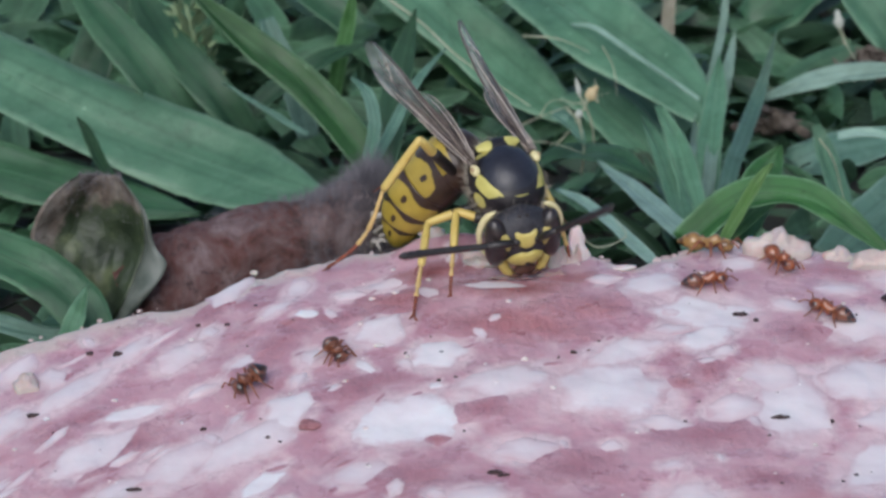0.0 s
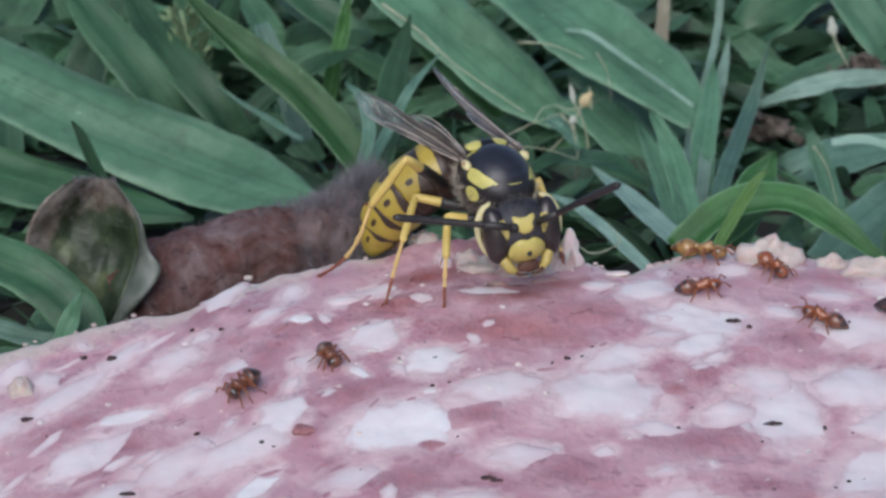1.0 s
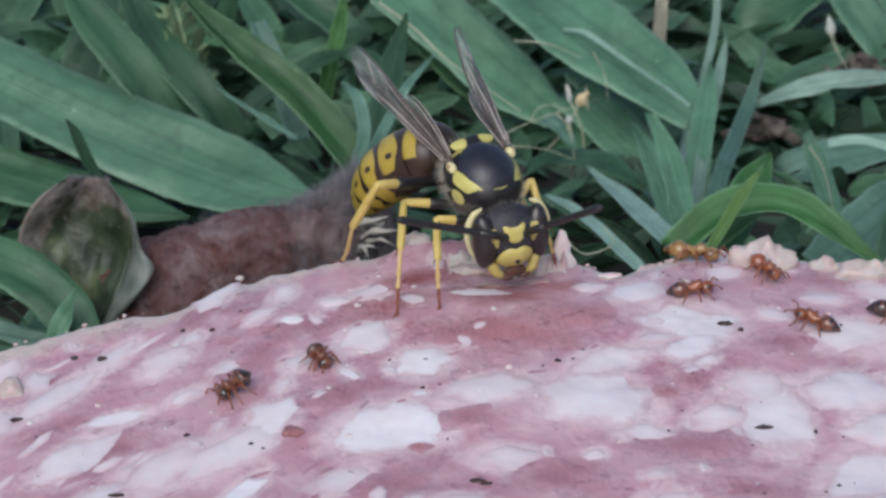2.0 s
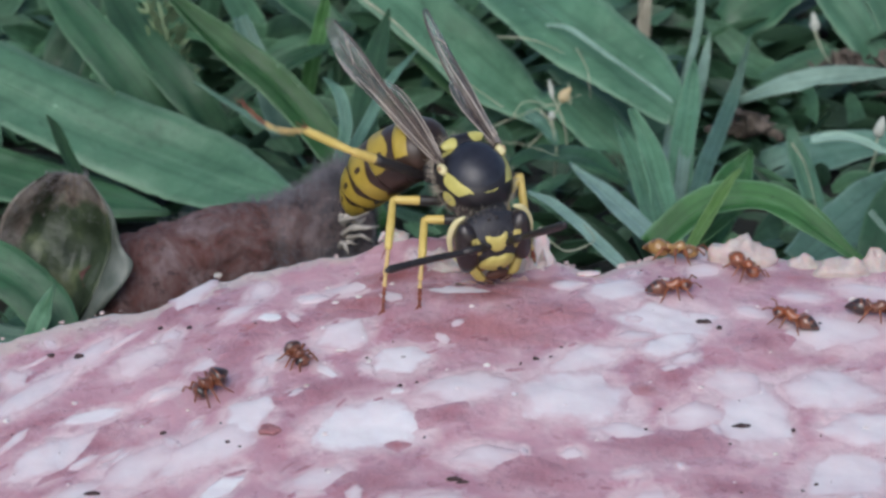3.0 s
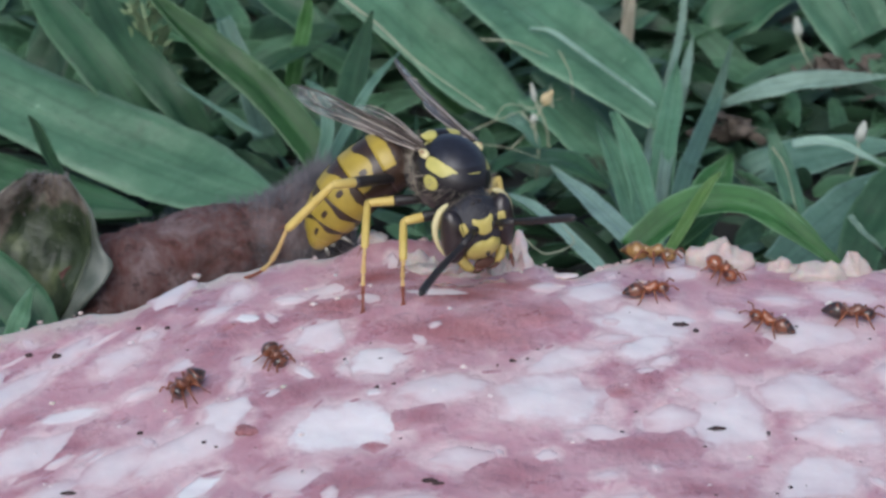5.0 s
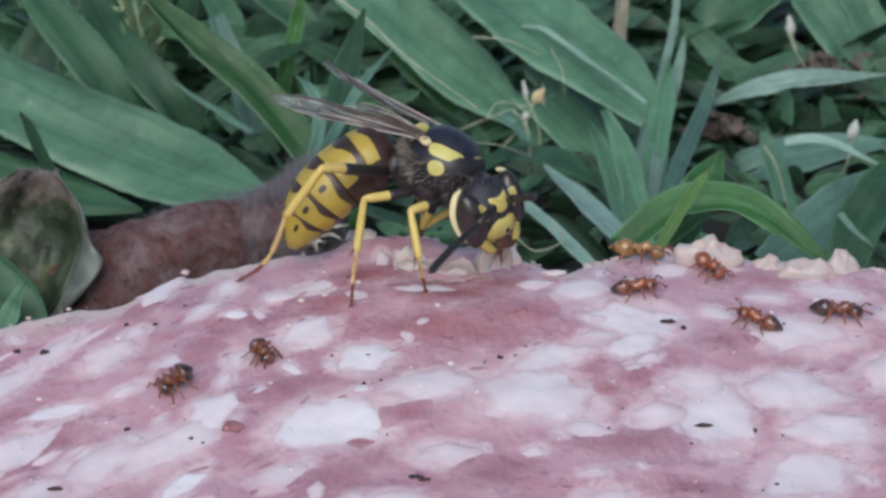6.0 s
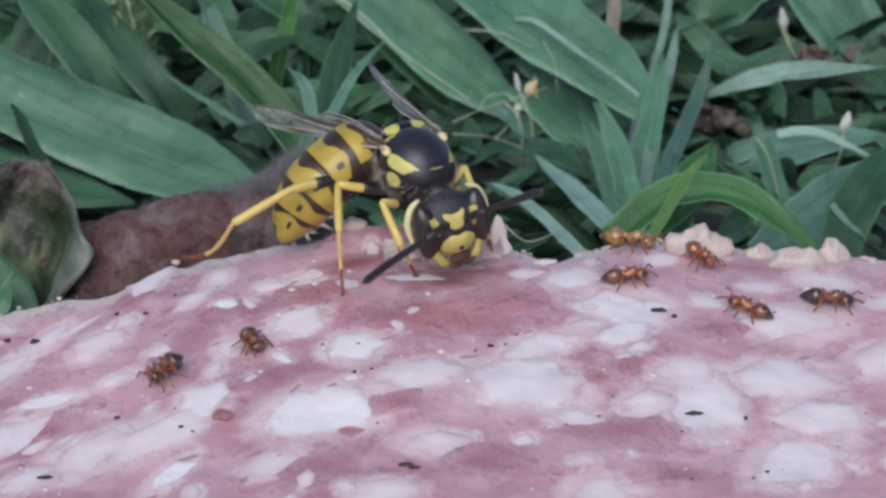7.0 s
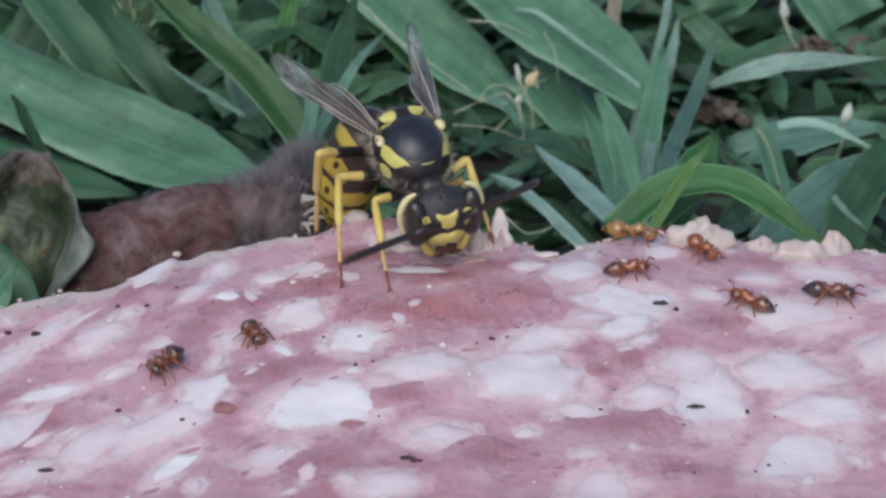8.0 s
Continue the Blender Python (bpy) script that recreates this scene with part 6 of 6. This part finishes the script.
def motions():
    """Keys the wasp and its parts."""
    # seconds, place in mm, turn in degrees
    body_rows = [
        (0, 0.95, -6, 4.5, 32, -6, 22), (0.2, 0.8, -6, 4.56, 28, -6, 24), (0.5, 0.72, -6, 4.58, 26, -4, 26),
        (1, 0.8, -6, 4.77, 18, 0, 28), (1.2, 0.75, -6, 4.77, 18, 0, 28), (1.7, 0.6, -6, 4.84, 24, -5, 26),
        (2.3, 0.58, -6, 4.92, 28, -8, 26), (2.5, 0.33, -6, 4.8, 32, -14, 24), (2.7, 0.87, -6, 4.9, 30, -10, 25),
        (3, 1.04, -6, 4.84, 32, -10, 26), (3.2, 1.01, -6, 4.92, 30, -10, 26), (3.5, 0.46, -6, 5.06, 30, -12, 24),
        (3.8, 1.1, -6, 5.07, 22, -4, 26), (4, 1, -6, 5.08, 16, 3, 28), (4.1, 0.69, -6, 5.12, 26, -6, 22),
        (4.3, 1.76, -6, 5.11, 32, -6, 24), (4.4, 1.64, -6, 5.11, 28, -5, 26), (4.5, 1.05, -6, 5.14, 16, 2, 30),
        (4.7, 0.93, -6, 5.1, 20, 0, 30), (5.3, 1.1, -6, 5.26, 16, 8, 42), (5.8, 1.31, -6, 5.36, 12, 14, 52),
        (6, 1.16, -6, 5.39, 14, 14, 55), (6.25, 1.34, -6, 5.17, 22, 4, 46), (6.5, 1.88, -6, 5.17, 16, 16, 62),
        (6.6, 1.63, -6, 5.13, 12, 14, 54), (6.8, 1.04, -6, 4.99, 18, 2, 40), (7, 0.5, -6, 4.89, 20, -3, 32),
        (7.2, 0.39, -6, 4.94, 16, 0, 34), (7.3, 0.29, -6, 5.12, 27, -6, 27), (7.5, 0.67, -6, 4.89, 18, -2, 30),
        (7.75, 0.37, -6, 4.96, 22, -4, 28), (8, 0.3, -6, 5.08, 30, -8, 24),
    ]
    # in the wasp's own space
    head_rows = [
        (0, -0.29, -2.18, -0.28, -12.6, -4.3, -6.7), (0.2, -0.34, -2.38, -0.33, -20.6, -3, -9.7), (0.5, -0.29, -2.42, -0.27, -26.3, -5.3, -10.8),
        (1, -0.27, -2.48, -0.38, -25.8, -9.4, -9.6), (1.2, -0.29, -2.47, -0.38, -25.8, -9.4, -9.6), (1.7, -0.22, -2.48, -0.36, -22.5, -4.2, -6.9),
        (2.3, -0.1, -2.53, -0.36, -18.8, -2, -7.9), (2.5, -0.09, -2.51, -0.5, -9.5, 1, 1.7), (2.7, -0.25, -2.56, -0.4, -21.2, -1.1, -9.7),
        (3, -0.46, -2.41, -0.45, -17.3, -3.7, -9.4), (3.2, -0.42, -2.4, -0.34, -23.3, -3.3, -9.5), (3.5, -0.31, -2.52, -0.54, -9.6, 0.1, -11.6),
        (3.8, -0.29, -2.4, -0.3, -28.5, -8.9, -0.6), (4, -0.13, -2.39, -0.23, -26.4, -18, -1), (4.1, -0.09, -2.42, -0.39, -10.6, -2.6, -9.8),
        (4.3, -0.27, -2.16, -0.04, -30.6, -4.9, -4), (4.4, -0.36, -2.26, -0.21, -26.6, -6.4, -5.6), (4.5, -0.45, -2.3, -0.33, -25.6, -15.3, -10.3),
        (4.7, -0.35, -2.42, -0.6, -12.1, -10.9, -6.7), (5.3, -0.33, -2.42, -0.82, -15.7, -19.5, -2.9), (5.8, -0.25, -2.3, -0.96, -11, -25.1, -3.2),
        (6, -0.15, -2.47, -0.68, -18.6, -27.8, -4.9), (6.25, -0.07, -2.6, -0.79, -12.8, -14.8, 6.1), (6.5, -0.27, -1.97, -1.21, -10.6, -26.1, 3.5),
        (6.6, -0.27, -2.27, -1.21, -10, -28.6, -0.1), (6.8, -0.28, -2.51, -0.72, -16.4, -17.7, -2.6), (7, -0.11, -2.7, -0.59, -18.7, -11.9, -6.2),
        (7.2, -0.15, -2.68, -0.56, -22, -13.4, -10.7), (7.3, -0.08, -2.59, -0.51, -11.7, -5.9, -7), (7.5, -0.41, -2.49, -0.49, -24.2, -10.7, -13.3),
        (7.75, -0.19, -2.67, -0.62, -14.6, -9, -11.4), (8, 0.05, -2.66, -0.53, -8.9, -4, -6.8),
    ]
    abdomen_rows = [
        (0, -33.8, 19.2, 66.4), (0.2, -34.7, 16, 54.8), (0.5, -27.6, 14.4, 56),
        (1, -29, 9.8, 65), (1.2, -26.8, 10.2, 69.6), (1.7, -29.6, 13.3, 52.3),
        (2.3, -29.9, 11.8, 25), (2.5, -34.9, 20.9, 65.8), (2.7, -25.2, 18, 51.4),
        (3, -32, 17.5, 40.9), (3.2, -18.2, 17.7, 49.2), (3.5, -31.7, 19, 78.4),
        (3.8, -24.8, 8.5, 28), (4, -38.4, 6, 48.3), (4.1, -42.3, 14.3, 49.1),
        (4.3, -27.6, 17.8, 53), (4.4, -25.7, 15.2, 51.7), (4.5, -25.4, 9.1, 77.3),
        (4.7, -32.2, 10.8, 64.1), (5.3, -27.1, 7.4, 70), (5.8, -29.3, 1.1, 55.9),
        (6, -34.5, 2.1, 55.7), (6.25, -26, 11.4, 67.8), (6.5, -24.5, -1, 41.8),
        (6.6, -22.2, 0.1, 50.7), (6.8, -11.1, 7.9, 52.6), (7, -15.6, 12.1, 83.3),
        (7.2, -13.3, 9.3, 75.1), (7.3, -38, 12, 78), (7.5, -34, 8, 68),
        (7.75, -48, 14, 64), (8, -55, 17, 60),
    ]
    wing_right_rows = [
        (0, -0.125, 0.978, -0.168), (0.2, -0.056, 0.97, -0.236), (0.5, -0.12, 0.982, -0.149),
        (1, -0.057, 0.975, -0.215), (1.2, -0.062, 0.975, -0.215), (2.3, -0.013, 0.994, -0.111),
        (2.5, -0.184, 0.96, -0.211), (3, -0.078, 0.996, -0.045), (3.5, -0.094, 0.958, -0.27),
        (3.8, -0.126, 0.992, -0.031), (4, -0.012, 0.989, -0.145), (4.1, -0.135, 0.925, -0.356),
        (4.3, 0.038, 0.988, -0.147), (4.4, -0.013, 1, -0.019), (4.5, -0.072, 0.973, -0.219),
        (4.7, -0.072, 0.962, -0.264), (5.8, 0.005, 0.996, -0.093), (6, 0.159, 0.971, -0.178),
        (6.25, -0.000, 0.964, -0.266), (6.4, 0.141, 0.982, -0.122), (6.5, 0.205, 0.979, 0.002), (6.8, -0.001, 0.986, -0.168), (7, -0.172, 0.924, -0.343),
        (7.2, -0.106, 0.975, -0.198), (7.3, -0.11, 0.952, -0.286), (7.5, 0.03, 0.963, -0.268),
        (8, -0.122, 0.931, -0.343),
    ]
    wing_left_rows = [
        (0, 0.052, 0.962, -0.267), (0.2, 0.087, 0.953, -0.29), (0.5, 0.037, 0.965, -0.259),
        (1, 0.072, 0.964, -0.256), (1.2, 0.07, 0.96, -0.27), (2.3, 0.25, 0.941, -0.23),
        (2.5, 0.124, 0.95, -0.286), (3, 0.132, 0.957, -0.258), (3.5, 0.208, 0.919, -0.336),
        (3.8, 0.275, 0.954, -0.12), (4, 0.324, 0.927, -0.191), (4.1, 0.281, 0.872, -0.401),
        (4.3, 0.448, 0.807, -0.386), (4.4, 0.374, 0.918, -0.132), (4.5, 0.222, 0.945, -0.238),
        (4.7, 0.26, 0.922, -0.288), (5.8, 0.075, 0.995, -0.067), (6, 0.236, 0.965, -0.113),
        (6.25, 0.092, 0.964, -0.250), (6.4, 0.233, 0.966, -0.109), (6.5, 0.299, 0.954, 0.012), (6.8, 0.204, 0.953, -0.223), (7, 0.204, 0.905, -0.372),
        (7.2, 0.322, 0.919, -0.226), (7.3, 0.304, 0.871, -0.387), (7.5, 0.253, 0.888, -0.383),
        (8, 0.273, 0.862, -0.426),
    ]
    antenna_right_rows = [
        (0, -0.992, 0.051, 0.117), (0.2, -0.926, 0.174, 0.334), (0.5, -0.915, 0.386, 0.115),
        (1, -0.958, 0.268, 0.102), (1.2, -0.97, 0.177, 0.168), (2.3, -0.892, 0.093, 0.442),
        (2.5, -0.969, -0.135, 0.206), (2.7, -0.938, -0.056, 0.343), (3, -0.956, -0.091, 0.28),
        (3.2, -0.911, -0.007, 0.413), (3.5, -0.945, -0.171, 0.279), (3.8, -0.802, -0.583, 0.131),
        (4, -0.891, -0.444, -0.099), (4.1, -0.936, -0.19, -0.296), (4.2, -0.993, -0.115, 0.015),
        (4.3, -0.997, 0.042, 0.062), (4.5, -0.968, -0.235, -0.09), (4.7, -0.798, -0.602, -0.04),
        (5.8, -0.926, -0.247, -0.286), (6, -0.888, -0.213, -0.407), (6.1, -0.921, 0.129, -0.369),
        (6.3, -0.945, 0.074, -0.318), (6.5, -0.849, 0.335, -0.408), (6.6, -0.964, 0.049, -0.26),
        (6.8, -0.959, -0.264, -0.103), (7, -0.932, -0.362, -0.034), (7.2, -0.962, 0.083, 0.258),
        (7.4, -0.956, -0.288, 0.055), (7.5, -0.989, -0.104, 0.109), (7.6, -0.918, -0.389, 0.069),
        (7.8, -0.936, -0.049, 0.35), (8, -0.933, -0.283, 0.222),
    ]
    antenna_left_rows = [
        (0, 0.352, -0.447, 0.823), (0.2, 0.775, 0.169, 0.609), (0.5, 0.521, -0.402, 0.753),
        (1, 0.31, -0.602, 0.736), (1.2, 0.274, -0.624, 0.732), (2.3, 0.293, -0.566, 0.77),
        (2.5, 0.357, -0.505, 0.786), (3, 0.132, -0.541, 0.831), (3.5, 0.458, -0.524, 0.719),
        (3.8, 0.379, -0.516, 0.768), (4, 0.337, -0.675, 0.656), (4.1, 0.151, -0.73, 0.667),
        (4.3, 0.085, -0.701, 0.708), (4.5, 0.385, -0.427, 0.818), (4.7, 0.268, -0.746, 0.61),
        (5.8, -0.565, -0.718, 0.407), (6, -0.685, -0.639, 0.35), (6.5, -0.776, -0.561, 0.289),
        (6.8, -0.176, -0.838, 0.517), (7, 0.203, -0.662, 0.721), (7.2, 0.17, -0.754, 0.634),
        (7.4, 0.201, -0.748, 0.633), (7.5, 0.238, -0.754, 0.612), (7.6, 0.406, -0.434, 0.804),
        (7.8, 0.396, -0.638, 0.66), (8, 0.431, -0.425, 0.796),
    ]
    # feet, in the place's space
    hind_right_foot = [
        (0, -5.83, -5.74, 0.87), (0.2, -5.52, -4.48, 0.91), (0.5, -5.80, -5.71, 0.87), (1, -5.83, -5.63, 0.87), (1.2, -5.79, -5.65, 0.88),
        (2.3, -4.76, -3.00, 0.78), (2.5, -7.40, -3.65, 0.66), (2.7, -5.31, -6.30, 1.11), (2.8, -4.76, -3.50, 0.95), (2.9, -7.33, -3.80, 0.63),
        (3, -8.21, -1.00, 6.50), (3.2, -8.73, -1.00, 6.20), (3.3, -4.93, -4.00, 1.06), (3.4, -7.51, -4.20, 0.72), (3.5, -7.79, -4.09, 0.64),
        (3.6, -5.69, -3.20, 1.30), (3.8, -6.90, -1.00, 6.60), (3.9, -2.99, -4.00, 1.33), (4, -5.62, -5.84, 0.89), (4.1, -4.37, -4.78, 1.04),
        (4.3, -6.54, -3.00, 4.07), (4.4, -4.98, -3.00, 3.27), (4.5, -7.44, -5.82, 0.68), (4.7, -6.98, -5.38, 0.75), (5.8, -6.06, -5.80, 0.84),
        (6, -6.23, -6.30, 0.94), (6.2, -6.43, -5.00, 5.20), (6.3, -4.87, -5.00, 1.35), (6.4, -7.17, -5.20, 1.26), (6.5, -6.63, -6.00, 1.02),
        (6.6, -5.70, -6.20, 1.05), (6.7, -7.16, -5.30, 1.12), (6.8, -8.32, -2.00, 6.34), (6.9, -8.25, -5.20, 0.87), (7, -8.08, -5.20, 1.00),
        (7.1, -7.47, -5.00, 1.09), (7.2, -4.31, -3.50, 0.63), (7.3, -4.16, -3.50, 0.60), (7.5, -3.73, -3.50, 0.76), (7.8, -3.37, -3.50, 0.90),
        (8, -3.31, -3.50, 0.85),
    ]
    mid_right_foot = [
        (0, -2.44, -10.09, 0.62), (0.2, -2.69, -9.33, 0.76), (0.35, -3.33, -8.25, 0.89),
        (1.2, -3.12, -8.24, 0.9), (1.6, -2.74, -9.06, 0.8), (2.3, -2.3, -9.03, 0.85),
        (3.5, -2.14, -9.08, 0.85), (4, -2.15, -8.93, 0.88), (4.7, -2.17, -9.02, 0.85),
        (5.8, -1.87, -8.78, 0.91), (6, -2.09, -8.82, 0.9), (6.5, -2.07, -8.91, 0.88),
        (7, -2.05, -8.79, 0.9), (8, -2.14, -8.8, 0.9),
    ]
    fore_right_foot = [
        (0, -1.1, -8.45, 1.04), (0.2, -1.18, -8.8, 0.96), (1.2, -1.07, -8.82, 0.97),
        (2.3, -0.92, -8.85, 0.97), (3.5, -0.88, -8.93, 0.96), (4, -0.85, -9.07, 0.94),
        (4.7, -0.94, -8.99, 0.95), (5.3, -0.31, -8.23, 1.11), (5.8, 0.56, -8.03, 1.18),
        (6.5, 0.5, -8.17, 1.15), (7, 0.52, -7.72, 1.21), (7.2, -0.18, -8.92, 1),
        (8, -0.43, -9.18, 0.94),
    ]
    mid_right_knee = [
        (0, -1.98, -5.78, 2.84), (0.5, -2.14, -5.94, 4.06), (1, -2.20, -5.78, 4.10), (2.5, -2.20, -6.33, 4.04), (3, -1.85, -5.83, 3.93),
        (3.5, -2.19, -6.27, 4.13), (4, -1.91, -6.47, 4.12), (4.5, -2.05, -6.07, 3.96), (6, -1.59, -7.40, 4.44), (6.5, -1.42, -6.72, 4.30),
        (7, -2.23, -6.52, 4.25), (7.5, -2.03, -6.63, 4.13), (8, -2.20, -6.57, 4.30),
    ]
    fore_right_knee = [
        (0, -0.91, -6.23, 3.48), (0.5, -0.87, -7.00, 3.72), (1, -0.95, -7.00, 3.76), (2.5, -0.95, -7.06, 3.64), (3, -0.76, -6.37, 3.36),
        (3.5, -0.94, -7.11, 3.69), (4, -0.88, -7.07, 3.27), (4.5, -0.99, -7.03, 3.43), (6, 0.11, -8.02, 4.26), (6.5, 0.25, -7.16, 3.97),
        (7, -0.54, -7.66, 3.96), (7.5, -0.77, -7.52, 3.27), (8, -0.87, -7.43, 3.72),
    ]
    hind_right_knee = [
        (0, -2.08, -6.97, 6.37), (0.5, -1.95, -7.51, 6.07), (1, -2.35, -7.48, 6.04), (2.5, -3.35, -7.47, 4.82), (2.9, -3.30, -6.60, 4.90),
        (3, -3.29, -6.42, 5.97), (3.2, -3.33, -5.43, 5.65), (3.3, -3.20, -6.60, 5.00), (3.5, -3.38, -7.39, 4.77), (3.8, -3.20, -5.60, 5.70),
        (3.9, -2.90, -6.80, 5.20), (4, -2.95, -7.44, 5.50), (4.3, -2.60, -5.60, 5.70), (4.4, -2.90, -6.20, 5.20), (4.5, -3.20, -7.39, 4.95),
        (6, -3.01, -8.41, 5.93), (6.2, -2.32, -8.19, 6.26), (6.3, -2.77, -8.09, 5.57), (6.4, -2.82, -8.21, 5.20), (6.5, -2.63, -8.31, 5.68),
        (6.6, -2.71, -8.30, 5.43), (6.7, -2.62, -8.37, 5.05), (6.8, -4.60, -5.52, 5.36), (6.9, -3.45, -7.65, 4.62), (7, -3.89, -7.30, 4.34),
        (7.1, -3.62, -7.69, 4.55), (7.2, -2.97, -8.06, 5.28), (7.3, -3.50, -7.49, 5.46), (7.5, -2.79, -7.65, 5.64), (7.8, -2.65, -7.83, 5.66),
        (8, -2.89, -7.72, 5.53),
    ]
    fore_left_foot = [
        (0, 3.33, -6.08, 1.39), (3.5, 3.33, -6.08, 1.39), (8, 3.33, -6.08, 1.39),
    ]
    mid_left_foot = [
        (0, 2.64, -4.98, 1.43), (3.5, 2.64, -4.98, 1.43), (8, 2.64, -4.98, 1.43),
    ]
    hind_left_foot = [
        (0, 0.36, 2, -1.07), (3.5, 0.36, 2, -1.07), (8, 0.36, 2, -1.07),
    ]

    times = [k / 10 for k in range(81)]
    bodies, heads = {}, {}
    for t in times:
        x, y, z, rx, ry, rz = glide(body_rows, t)
        bodies[t] = pose(x * MM, y * MM, z * MM, rx, ry, rz)
        x, y, z, rx, ry, rz = glide(head_rows, t)
        heads[t] = pose(x * MM, y * MM, z * MM, rx, ry, rz)
    walk(wasp, [(t, bodies[t]) for t in times])
    walk(wasp_parts["head"], [(t, heads[t]) for t in times])
    walk(wasp_parts["abdomen"], [(t, pose(*(WAIST * MM), *glide(abdomen_rows, t))) for t in times])
    for key, sx, rows in (("wing_right", -1, wing_right_rows), ("wing_left", 1, wing_left_rows)):
        root = Vector((WING_ROOT.x * sx, WING_ROOT.y, WING_ROOT.z))
        walk(wasp_parts[key], [(t, along(root, glide(rows, t), (0.75 * sx, -0.5, -0.45))) for t in times])
    for key, sx, rows in (("antenna_right", -1, antenna_right_rows), ("antenna_left", 1, antenna_left_rows)):
        socket = Vector((ANTENNA_ROOT.x * sx, ANTENNA_ROOT.y, ANTENNA_ROOT.z)) * MM
        walk(wasp_parts[key], [(t, along((heads[t] @ socket) / MM, glide(rows, t), (0, 0.6, 0.8))) for t in times])
    feet = {("hind", "right"): hind_right_foot, ("mid", "right"): mid_right_foot, ("fore", "right"): fore_right_foot,
            ("fore", "left"): fore_left_foot, ("mid", "left"): mid_left_foot, ("hind", "left"): hind_left_foot}
    knees = {"hind": hind_right_knee, "mid": mid_right_knee, "fore": fore_right_knee}
    poles = {"fore": Vector((1.0, -0.2, 0.0)), "mid": Vector((0.2, 0.5, 0.0)), "hind": Vector((0.1, 0.3, 0.0))}
    rises = {"fore": 0.35, "mid": -0.8, "hind": -1.5}
    for (kind, side), rows in feet.items():
        sx = 1 if side == "left" else -1
        hip = Vector(HIPS[kind])
        hip.x *= sx
        pole = poles[kind].copy()
        pole.x *= sx
        keyed = ([], [], [])
        for t in times:
            back = bodies[t].inverted()
            foot = (back @ (Vector(glide(rows, t)) * MM)) / MM
            lift = back.to_3x3() @ Vector((0, 0.1, 1))
            rise = rises[kind]
            if side == "right":
                target = (back @ (Vector(glide(knees[kind], t)) * MM)) / MM
                knee, ankle, foot = kneed_leg(hip, target, foot, LEGS[kind], back.to_3x3() @ Vector((0.0, -1.0, 0.35)))
            else:
                knee, ankle = bend_leg(hip, foot, LEGS[kind], pole + lift * rise, lift)
            hint = Vector((sx, 0.3, 0.2))
            for list_of, a, b in zip(keyed, (hip, knee, ankle), (knee, ankle, foot)):
                flat = kind == "hind" and list_of is keyed[2]      # the long foot bends towards the ground
                list_of.append((t, along(a, b - a, (b - a).cross(lift) if flat else hint)))
        for piece, list_of in zip(wasp_parts[kind, side], keyed):
            walk(piece, list_of)


motions()
